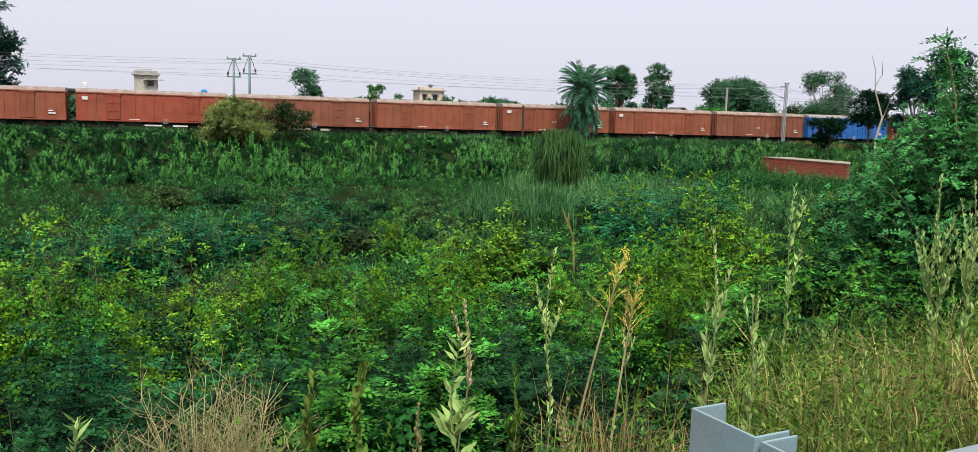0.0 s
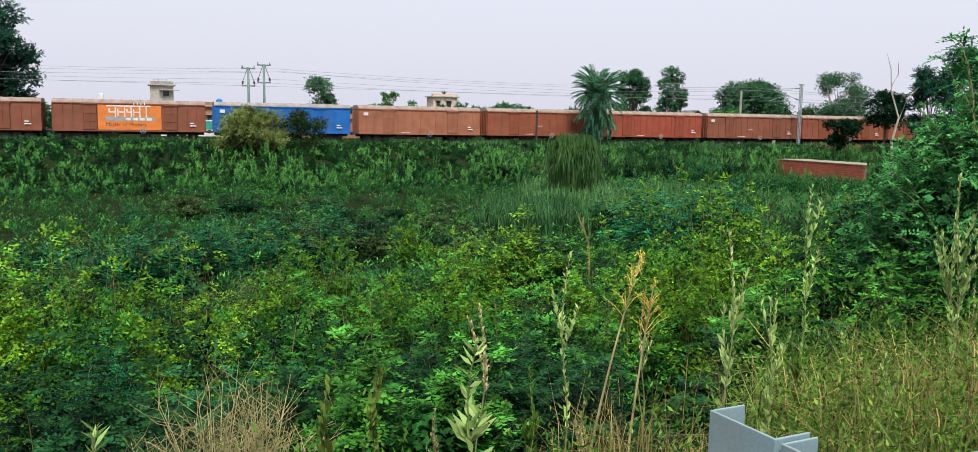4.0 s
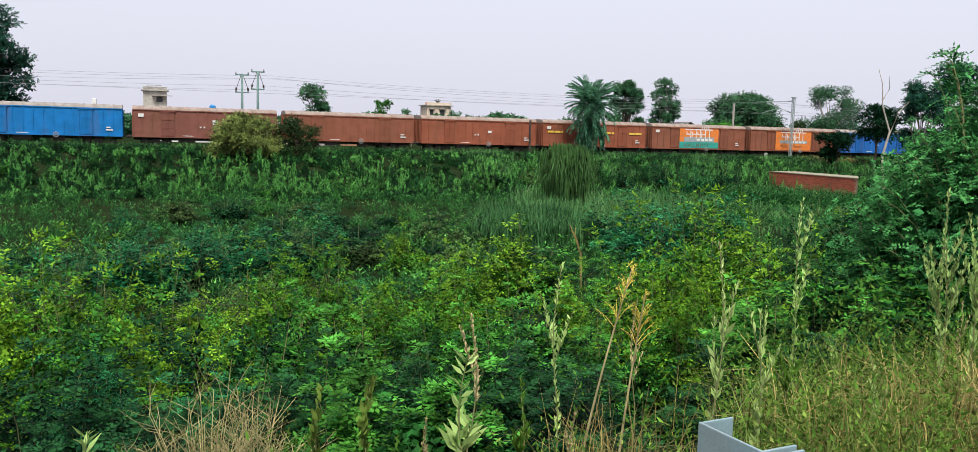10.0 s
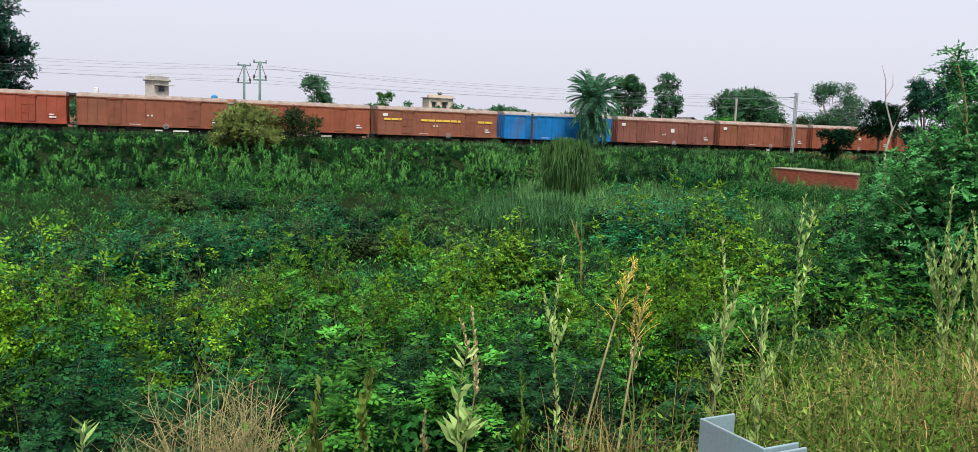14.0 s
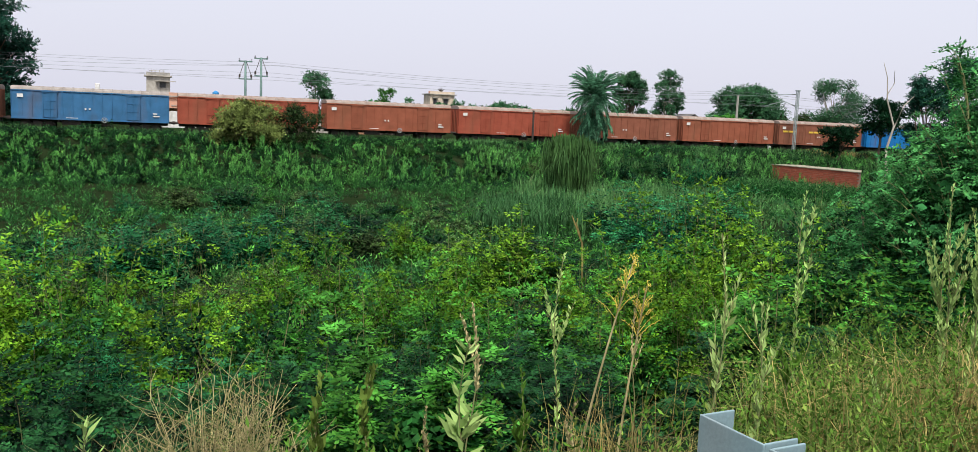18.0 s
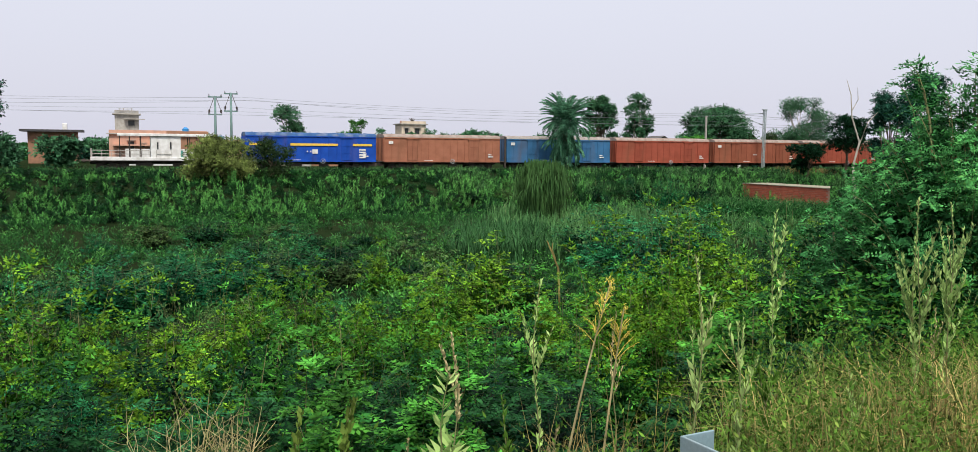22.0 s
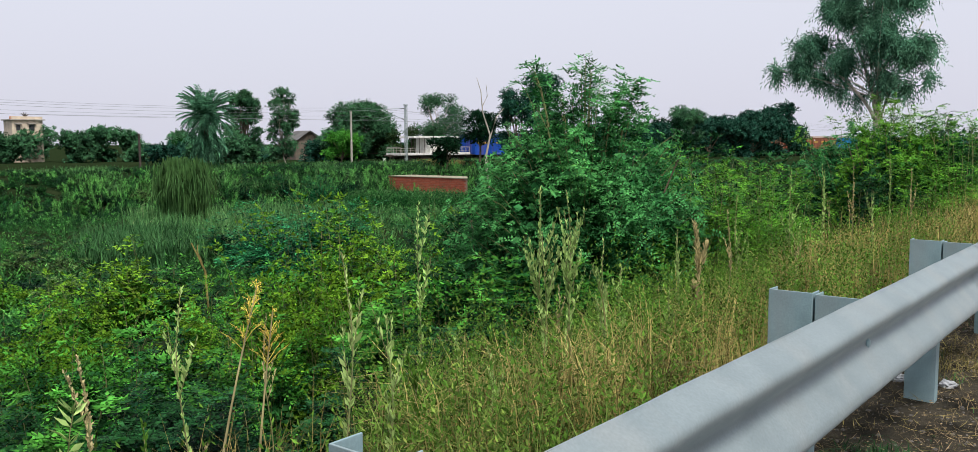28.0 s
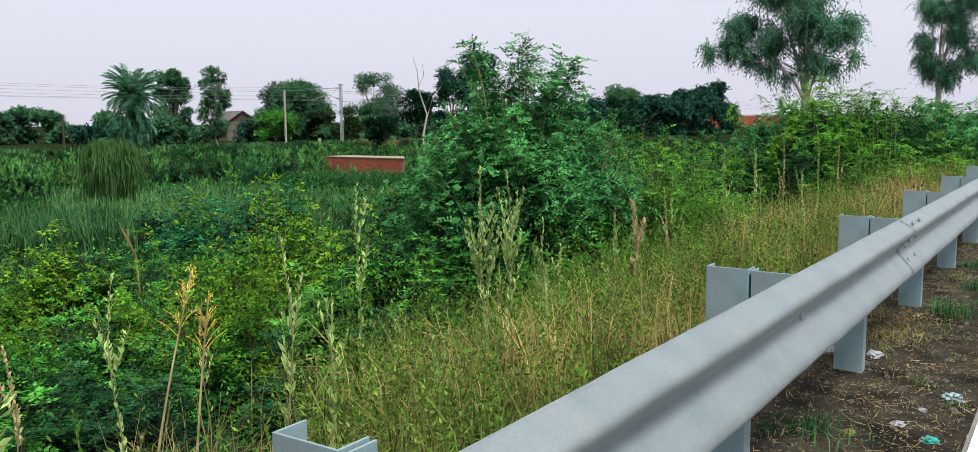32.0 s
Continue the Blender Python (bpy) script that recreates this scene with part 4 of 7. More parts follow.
train = build_train()


# ---------------------------------------------------------------- masts, poles and wires


def build_ohe_mast(along, off):
    m = empty("overhead_line_mast", track_pose(along, off, RAIL_Z), "grey lattice steel overhead line mast with bracket arms", "mast")
    H = 7.75
    for x in (-0.13, 0.13):
        for y in (-0.11, 0.11):
            part("leg", box(x - 0.035, x + 0.035, y - 0.035, y + 0.035, -0.4, H), MASTM, m)
    bm = bmesh.new()
    n = 18
    for k in range(n):
        z0, z1 = H * k / n, H * (k + 1) / n
        s = 1 if k % 2 else -1
        for y in (-0.11, 0.11):
            add_rod(bm, (-0.13 * s, y, z0), (0.13 * s, y, z1), 0.022, n=4)
    part("lacing", bm, MASTM, m)
    part("base", box(-0.4, 0.4, -0.4, 0.4, -0.6, -0.05, 0.03), CONCRETE, m)
    part("cap", box(-0.3, 0.25, -0.2, 0.2, H, H + 0.12), MASTM, m)
    bm = bmesh.new()
    add_rod(bm, (-0.1, 0.2, 7.35), (-2.2, 2.6, 7.25), 0.045)
    add_rod(bm, (-0.1, 0.2, 5.9), (-2.1, 2.5, 7.1), 0.04)
    add_rod(bm, (-1.0, 1.3, 6.55), (-2.4, 3.0, 5.8), 0.03)
    part("bracket_arm", bm, MASTM, m)
    for a, b in (((-0.12, 0.2, 7.35), (-0.45, 0.58, 7.33)), ((-0.12, 0.2, 5.9), (-0.4, 0.53, 6.07))):
        bm = bmesh.new()
        for k in range(6):
            p = Vector(a).lerp(Vector(b), (k + 0.5) / 6)
            d = (Vector(b) - Vector(a)).normalized()
            add_rod(bm, p - d * 0.015, p + d * 0.015, 0.09, n=8)
        part("insulator", bm, IRON, m)
    return m


def build_line_pole(along, off, top, label="green-grey electricity pole with two cross arms"):
    x, y, _ = track(along, off)
    g = gz(x, y)
    m = empty("electricity_pole", track_pose(along, off, g), label, "electricity pole", "electricity poles behind the railway")
    H = top - g
    part("shaft", rod((0, 0, -0.3), (0, 0, H), 0.17, 0.11, 8), POLEM, m, smooth=True)
    for z, w in ((H - 0.12, 0.72), (H - 2.0, 0.72)):
        bm = bmesh.new()
        add_box(bm, -w, w, -0.07, 0.07, z - 0.07, z + 0.07)
        part("cross_arm", bm, POLEM, m)
        for s in (-1, 1):
            bm = bmesh.new()
            for k in range(3):
                add_rod(bm, (s * (w - 0.08), 0, z + 0.07 + 0.09 * k), (s * (w - 0.08), 0, z + 0.12 + 0.09 * k), 0.09 - 0.02 * k, n=8)
            part("insulator", bm, IRON, m)
    for s in (-1, 1):
        part("stay", rod((s * 0.12, 0, H - 0.2), (s * 0.6, 0, H - 1.55), 0.03), IRON, m)
        part("drop_insulator", rod((s * 0.6, 0, H - 1.5), (s * 0.62, 0, H - 1.8), 0.1, n=8), IRON, m)
    return m


def build_wire(points, r, label="thin grey overhead electric wire", steps=14):
    cu = bpy.data.curves.new("overhead_wire", "CURVE")
    cu.dimensions = "3D"
    cu.bevel_depth = r
    cu.bevel_resolution = 0
    pts = []
    for (a, b, sag) in points:
        a, b = Vector(a), Vector(b)
        for k in range(steps):
            f = k / steps
            p = a.lerp(b, f)
            p.z -= sag * 4 * f * (1 - f)
            pts.append(p)
        end = b
    pts.append(end)
    sp = cu.splines.new("POLY")
    sp.points.add(len(pts) - 1)
    for q, p in zip(sp.points, pts):
        q.co = (*p, 1)
    cu.materials.append(WIRE)
    tmp = bpy.data.objects.new("overhead_wire", cu)
    scene.collection.objects.link(tmp)
    me = bpy.data.meshes.new_from_object(tmp.evaluated_get(bpy.context.evaluated_depsgraph_get()))
    bpy.data.objects.remove(tmp)
    return tagged(new("overhead_wire", me), label, "wire", "overhead wires")


build_ohe_mast(51.1, -2.0)
for a, o, top in ((-15.06, 8.0, 6.65), (-13.4, 8.0, 7.05)):
    build_line_pole(a, o, top)
SPANS = ((-210, -75), (-75, -12), (-12, 51), (51, 114), (114, 177), (177, 300))
for z, sag, r in ((4.45, 0.02, 0.012), (6.0, 0.95, 0.012)):
    build_wire([(track(a, 1.6, z), track(b, 1.6, z), sag) for a, b in SPANS], r)
for z, o, sag in ((6.3, 9.0, 0.5), (5.5, 9.4, 0.45), (5.05, 9.0, 0.4), (6.6, 8.2, 0.6)):
    build_wire([(track(a, o, z - max(0, a) * 0.003), track(b, o, z - max(0, b) * 0.003), sag) for a, b in SPANS], 0.011)

# ---------------------------------------------------------------- buildings


def wall_with_windows(root, w, d, h, material, openings, name="wall"):
    """A house body with recessed windows on its front (y = 0)."""
    part(name, box(0, w, 0.0, d, -0.6, h), material, root)
    for (x, z, ww, hh) in openings:
        win = part("window", box(x, x + ww, -0.06, -0.004, z, z + hh), material, root)
        part("pane", box(x + 0.08, x + ww - 0.08, -0.075, -0.062, z + 0.08, z + hh - 0.08), DARKGLASS, win)
        part("ledge", box(x - 0.15, x + ww + 0.15, -0.4, -0.004, z + hh + 0.05, z + hh + 0.14), CONCRETE, win)


def tank(root, x, y, z, r=0.55, h=1.1):
    bm = bmesh.new()
    bmesh.ops.create_cone(bm, cap_ends=True, segments=14, radius1=r, radius2=r, depth=h, matrix=Matrix.Translation((x, y, z + h / 2)))
    bmesh.ops.create_cone(bm, cap_ends=True, segments=14, radius1=r, radius2=r * 0.35, depth=0.25, matrix=Matrix.Translation((x, y, z + h + 0.12)))
    part("water_tank", bm, BLUEPLASTIC, root, "blue plastic rooftop water tank", smooth=False)


def house(along, off, w, d, h, material, label, openings, slab=True, storey=None):
    x, y, _ = track(along, off)
    g = gz(x, y)
    r = empty("house", track_pose(along, off, g), label, "house", "houses behind the railway")
    wall_with_windows(r, w, d, h - g, material, [(a, b - g, c, e) for a, b, c, e in openings])
    if slab:
        part("roof_slab", box(-0.3, w + 0.3, -0.35, d + 0.3, h - g, h - g + 0.16), CONCRETE, r)
        part("parapet", box(0, w, 0.0, 0.18, h - g + 0.162, h - g + 0.6), material, r)
    return r, g


def build_houses():
    # tower house with a stair head
    r, g = house(-25.2, 45, 3.2, 4, 5.55, CONCRETE, "grey concrete stair tower above a flat-roofed house", [(1.7, 3.9, 1.0, 0.9)])
    part("balcony", box(1.2, 4.0, -0.8, 0.0, 4.85 - g, 4.95 - g), CONCRETE, r)
    bm = bmesh.new()
    for x in (0.7, 1.2, 1.8, 2.3):
        add_rod(bm, (x, 1.0, 5.6 - g), (x, 1.0, 6.5 - g), 0.04, n=5)
    add_rod(bm, (0.4, 1.0, 6.35 - g), (2.5, 1.0, 6.4 - g), 0.04, n=5)
    part("roof_frame", bm, CONCRETE, r)
    r, g = house(-26.0, 41.5, 13.0, 3.2, 2.7, PINK, "pink plastered flat-roofed house with dark windows", [(2.4, 0.6, 0.9, 1.2), (4.2, 0.9, 0.5, 0.5), (7.0, 0.5, 0.7, 1.0), (9.6, 0.4, 0.9, 1.4)])
    part("porch", box(0.5, 8.0, -1.6, 0.0, 1.1 - g, 1.3 - g), PINK, r)
    r, g = house(-18.6, 38.5, 5.6, 3.0, 2.6, RAWBRICK, "unplastered brick house with water tanks on its roof", [(0.8, 0.5, 0.7, 0.9)])
    tank(r, 2.6, 1.4, 2.75 - g, 0.45, 0.8)
    r, g = house(-12.8, 36, 5.4, 3.0, 1.4, PINK, "low pink house wall with a blue tank", [(1.0, 0.2, 0.6, 0.8)])
    tank(r, 1.3, 1.2, 1.6 - g, 0.5, 0.8)
    r, g = house(-36.0, 41, 6.0, 4.5, 2.9, RAWBRICK, "brown house under a wide dark roof sheet", [(1.2, 0.4, 0.8, 1.2), (3.6, 0.4, 0.8, 1.2)], slab=False)
    part("roof_sheet", box(-0.9, 6.8, -0.9, 5.2, 2.9 - g, 3.2 - g), DARKSLAB, r)
    part("white_tank", box(4.2, 4.8, 1, 1.6, 3.2 - g, 4.1 - g, 0.08), WHITE, r)
    house(-0.7, 27, 3.7, 3.0, 1.3, RAWBRICK, "low unplastered brick house beside the railway", [(2.4, 0.2, 0.5, 0.5)])
    house(-7.1, 27, 3.1, 3.0, 1.6, PLASTER, "small cream plastered house beside the railway", [(0.5, 0.2, 0.6, 0.9), (1.9, 0.2, 0.6, 0.9)])
    x, y, _ = track(-4.0, 26.6)
    g = gz(x, y)
    r = empty("yard_wall", track_pose(-4.0, 26.6, g), "low grey yard wall with a row of posts", "wall")
    part("wall", box(0, 3.1, 0, 0.2, -0.4, 0.3 - g), CONCRETE, r)
    for k in range(5):
        part("post", box(0.1 + 0.7 * k, 0.22 + 0.7 * k, 0.03, 0.17, 0.3 - g, 1.2 - g), CONCRETE, r)
    x, y, _ = track(3.2, 27)
    g = gz(x, y)
    r = empty("open_shed", track_pose(3.2, 27, g), "open shed with a dark sheet roof on posts", "shed")
    part("roof", box(-0.1, 7.0, -0.6, 3.6, 1.5 - g, 1.7 - g), DARKSLAB, r)
    part("back_wall", box(0, 6.8, 2.9, 3.1, -0.3, 1.45 - g), HUTWALL, r)
    for k in range(5):
        part("post", box(0.05 + 1.6 * k, 0.2 + 1.6 * k, -0.1, 0.05, -0.3, 1.5 - g), HUTWALL, r)
    r, g = house(22.2, 60, 4.6, 4, 5.35, PLASTER, "cream two-storey house with a roof ornament", [(2.4, 3.6, 1.0, 1.1), (0.5, 3.6, 0.8, 1.1)])
    bm = bmesh.new()
    add_rod(bm, (2.3, 1, 5.5 - g), (2.3, 1, 6.0 - g), 0.12)
    for a, b in ((1.75, 6.45), (2.1, 6.6), (2.5, 6.6), (2.9, 6.4)):
        add_rod(bm, (2.3, 1, 5.9 - g), (a, 1, b - g), 0.12, 0.05)
    part("roof_ornament", bm, IRON, r)
    part("tank", box(0.1, 1.0, 0.6, 1.6, 5.5 - g, 6.0 - g, 0.1), PINK, r)
    # hut with a pitched roof
    x, y, _ = track(61.5, 40)
    g = gz(x, y)
    r = empty("hut", track_pose(61.5, 40, g), "brown hut with a pitched tin roof among trees", "hut")
    part("wall", box(0, 6, 0, 4, -0.4, 1.9 - g), HUTWALL, r)
    bm = bmesh.new()
    for s in (0, 1):
        vs = [bm.verts.new(p) for p in (((-0.4, -0.4, 1.85 - g), (-0.4, 4.4, 1.85 - g), (3, 4.4, 3.75 - g), (3, -0.4, 3.75 - g)) if s == 0 else ((6.4, -0.4, 1.85 - g), (3, -0.4, 3.75 - g), (3, 4.4, 3.75 - g), (6.4, 4.4, 1.85 - g)))]
        bm.faces.new(vs)
    bmesh.ops.solidify(bm, geom=bm.faces[:], thickness=0.08)
    part("roof", bm, TIN, r)
    bm = bmesh.new()
    vs = [bm.verts.new(p) for p in ((0, 0.0, 1.9 - g), (6, 0.0, 1.9 - g), (3, 0.0, 3.6 - g))]
    bm.faces.new(vs)
    bmesh.ops.solidify(bm, geom=bm.faces[:], thickness=0.15)
    part("gable", bm, HUTWALL, r)
    # painted wall sign and hoarding by the houses
    x, y, _ = track(-21.6, 30)
    g = gz(x, y)
    b = empty("boundary_wall", track_pose(-24, 30, g), "white boundary wall with a green painted panel and yellow band", "wall")
    part("wall", box(0, 9, 0, 0.23, -0.5, 0.75 - g), WHITE, b)
    part("painted_panel", box(2.9, 7.0, -0.02, -0.004, -0.5 - g, 0.6 - g), AD_TEAL, b, "green painted panel")


build_houses()

# yellow vehicle parked far behind the trees
def build_yellow_vehicle():
    x, y, _ = track(62.5, 34)
    g = gz(x, y)
    v = empty("parked_vehicle", track_pose(60.5, 30, g), "yellow vehicle with white roof parked far off", "vehicle")
    part("body", box(0, 3.4, 0, 1.5, 0.4, 1.35, 0.12), YELLOW, v)
    part("roof", box(0.3, 2.7, 0.1, 1.4, 1.352, 1.75, 0.1), WHITE, v)
    wb = None
    for xx in (0.7, 2.7):
        bm = bmesh.new()
        bmesh.ops.create_cone(bm, cap_ends=True, segments=14, radius1=0.32, radius2=0.32, depth=0.2, matrix=Matrix.Translation((xx, 0.05, 0.32)) @ Matrix.Rotation(math.pi / 2, 4, "X"))
        part("wheel", bm, IRON, v)


build_yellow_vehicle()

# ---------------------------------------------------------------- plants


def stems_to(Q, rng, base, tips, r0, r1, bend=0.15, n=5):
    for t in tips:
        t = np.asarray(t, float)
        b = np.asarray(base, float) + np.array([*rng.normal(0, 0.06, 2), 0])
        k = np.linspace(0, 1, 6)[:, None]
        mid = np.array([*rng.normal(0, bend, 2), 0]) * np.linalg.norm(t - b)
        pts = b + (t - b) * k + mid * (k * (1 - k) * 4) * np.array([1, 1, 0])
        pts[:, :2] = b[:2] + (t[:2] - b[:2]) * (k ** 1.4) + mid[:2] * (k * (1 - k))
        Q.tube(pts, r0 + (r1 - r0) * k[:, 0], n)


def make_bush(seed, R, H, ns, fronds, count, rachis, ll, lw, material, fresh, droop=0.35, flat=1.3, jit=0.28, tall=3, start=0.35, arch=1.05, simple=False):
    """Leaf, stem and lighter outer-leaf meshes of a bush of radius R and height H made of arching shoots."""
    rng = np.random.default_rng(seed)
    # a few leaders, each with its own fan of shoots
    nf = max(7, ns // 12)
    ang = rng.uniform(0, 2 * np.pi, nf)
    rad = np.sqrt(rng.uniform(0, 1, nf)) * 0.75
    lift = rng.uniform(0.36, 1.0, nf)
    who = rng.integers(nf, size=ns)
    x = R * rad[who] * np.cos(ang[who]) + rng.normal(0, 0.1 * R, ns)
    y = R * rad[who] * np.sin(ang[who]) + rng.normal(0, 0.1 * R, ns)
    f = np.minimum(np.hypot(x, y) / R, 1.15)
    z = H * (1 - 0.5 * f * f) * lift[who] * rng.uniform(0.75, 1.0, ns)
    low = rng.uniform(0, 1, ns) < 0.4
    z = np.where(low, z * rng.uniform(0.3, 0.75, ns), z)
    k = rng.choice(ns, tall, replace=False)
    z[k] = H * rng.uniform(0.95, 1.08, tall) * (1 - 0.3 * f[k] ** 2)
    tip = np.stack([x, y, z], 1)
    base = np.stack([0.45 * x + rng.normal(0, 0.08, ns), 0.45 * y + rng.normal(0, 0.08, ns), np.full(ns, -0.2)], 1)
    Q, Y, T = Quads(simple), Quads(simple), Quads()
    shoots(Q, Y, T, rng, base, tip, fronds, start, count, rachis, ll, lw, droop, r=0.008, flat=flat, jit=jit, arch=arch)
    # larger inner leaves, added to block light and the view through
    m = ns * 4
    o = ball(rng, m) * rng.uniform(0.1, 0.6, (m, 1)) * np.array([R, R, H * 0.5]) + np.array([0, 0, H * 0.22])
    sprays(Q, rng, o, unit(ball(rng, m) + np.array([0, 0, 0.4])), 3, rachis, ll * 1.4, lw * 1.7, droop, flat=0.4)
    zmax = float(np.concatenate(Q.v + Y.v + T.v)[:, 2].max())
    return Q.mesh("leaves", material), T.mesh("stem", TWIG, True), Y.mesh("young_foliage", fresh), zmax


def plant_master(name, meshes, label, category, group):
    r = empty(name, pose(0, 0, -60), label, category, group)
    child("leaves", meshes[0], r)
    child("stem", meshes[1], r)
    tagged(child("young_foliage", meshes[2], r, "young outer leaves, toned lighter to paint in light"), kind="stuff")
    return r, meshes[3]


BUSH = {
    "lime": (LIME, "bright yellow-green leafy bush in the hollow", dict(R=1.4, H=2.2, ns=105, fronds=10, count=9, rachis=0.24, ll=0.062, lw=0.037, droop=0.45)),
    "green": (GREEN, "fresh green broad-leaved bush in the hollow", dict(R=1.3, H=2.0, ns=90, fronds=9, count=8, rachis=0.24, ll=0.078, lw=0.043, droop=0.4)),
    "teal": (TEAL, "blue-green feathery thorn bush in the hollow", dict(R=1.4, H=1.9, ns=100, fronds=11, count=13, rachis=0.28, ll=0.05, lw=0.016, flat=1.8, jit=0.2, droop=0.3, arch=0.95)),
    "fern": (FERN, "fresh green feathery bush on the slope", dict(R=1.4, H=2.1, ns=110, fronds=11, count=11, rachis=0.26, ll=0.052, lw=0.024, flat=1.5, jit=0.25, droop=0.4)),
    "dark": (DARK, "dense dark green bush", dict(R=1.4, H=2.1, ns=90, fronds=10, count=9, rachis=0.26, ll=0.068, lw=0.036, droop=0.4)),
    "olive": (OLIVE, "dull olive dry-leaved bush", dict(R=1.2, H=1.7, ns=115, fronds=12, count=7, rachis=0.16, ll=0.045, lw=0.02, droop=0.2, arch=0.7)),
}
COARSE = dict(R=1.8, H=2.2, ns=85, fronds=7, count=5, rachis=0.3, ll=0.13, lw=0.07, simple=True, tall=3)
MASTERS = {}
# lighter outer tone that paints light onto each kind of bush
OUTER_LEAF = {"lime": YLIME, "green": YGREEN, "teal": YTEAL, "fern": YFERN, "dark": YDARK, "olive": YOLIVE}
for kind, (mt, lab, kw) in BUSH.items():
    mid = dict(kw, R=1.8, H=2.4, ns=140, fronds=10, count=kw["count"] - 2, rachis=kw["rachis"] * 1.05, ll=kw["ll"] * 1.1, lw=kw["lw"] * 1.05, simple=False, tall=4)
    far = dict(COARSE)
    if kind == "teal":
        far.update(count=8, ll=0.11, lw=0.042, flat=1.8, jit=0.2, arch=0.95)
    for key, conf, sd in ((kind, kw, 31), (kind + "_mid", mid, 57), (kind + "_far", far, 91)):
        MASTERS[key] = [plant_master(kind + "_bush", make_bush(sd * i + len(kind) * 7 + ord(kind[0]), material=mt, fresh=OUTER_LEAF[kind], **conf), lab, "bush", "bushes in the hollow") for i in range(3 if key == kind else 2)]
used_masters = set()
prng = np.random.default_rng(11)


def put_bush(kind, az, r, top, R):
    """A bush with its top at the height top, R metres in radius, standing on the ground."""
    x, y = at(az, r)
    put_bush_xy(kind, x, y, top, R)


def put_bush_xy(kind, x, y, top, R):
    r = math.hypot(x, y)
    far = r > 24
    key = kind + ("_far" if far else "_mid" if r > 11 else "")
    i = int(prng.integers(len(MASTERS[key])))
    src, tall = MASTERS[key][i]
    base_r = COARSE["R"] if far else 1.8 if r > 11 else BUSH[kind][2]["R"]
    g = gz(x, y)
    h = max(top - g, 0.35)
    s = max(R / base_r, h / (tall * 1.4))
    s = min(s, 1.35 * max(h / tall, 0.45))
    sz = max(h / tall, 0.6 * s)
    g = min(g, top - sz * tall)
    m = pose(x, y, g, 0, 0, float(prng.uniform(0, 360))) @ Matrix.Diagonal((s, s, sz, 1))
    if (key, i) in used_masters:
        return copy_thing(src, m @ Matrix.Diagonal((1 / src.scale[0], 1 / src.scale[1], 1 / src.scale[2], 1)))
    used_masters.add((key, i))
    src.matrix_basis = m
    return src


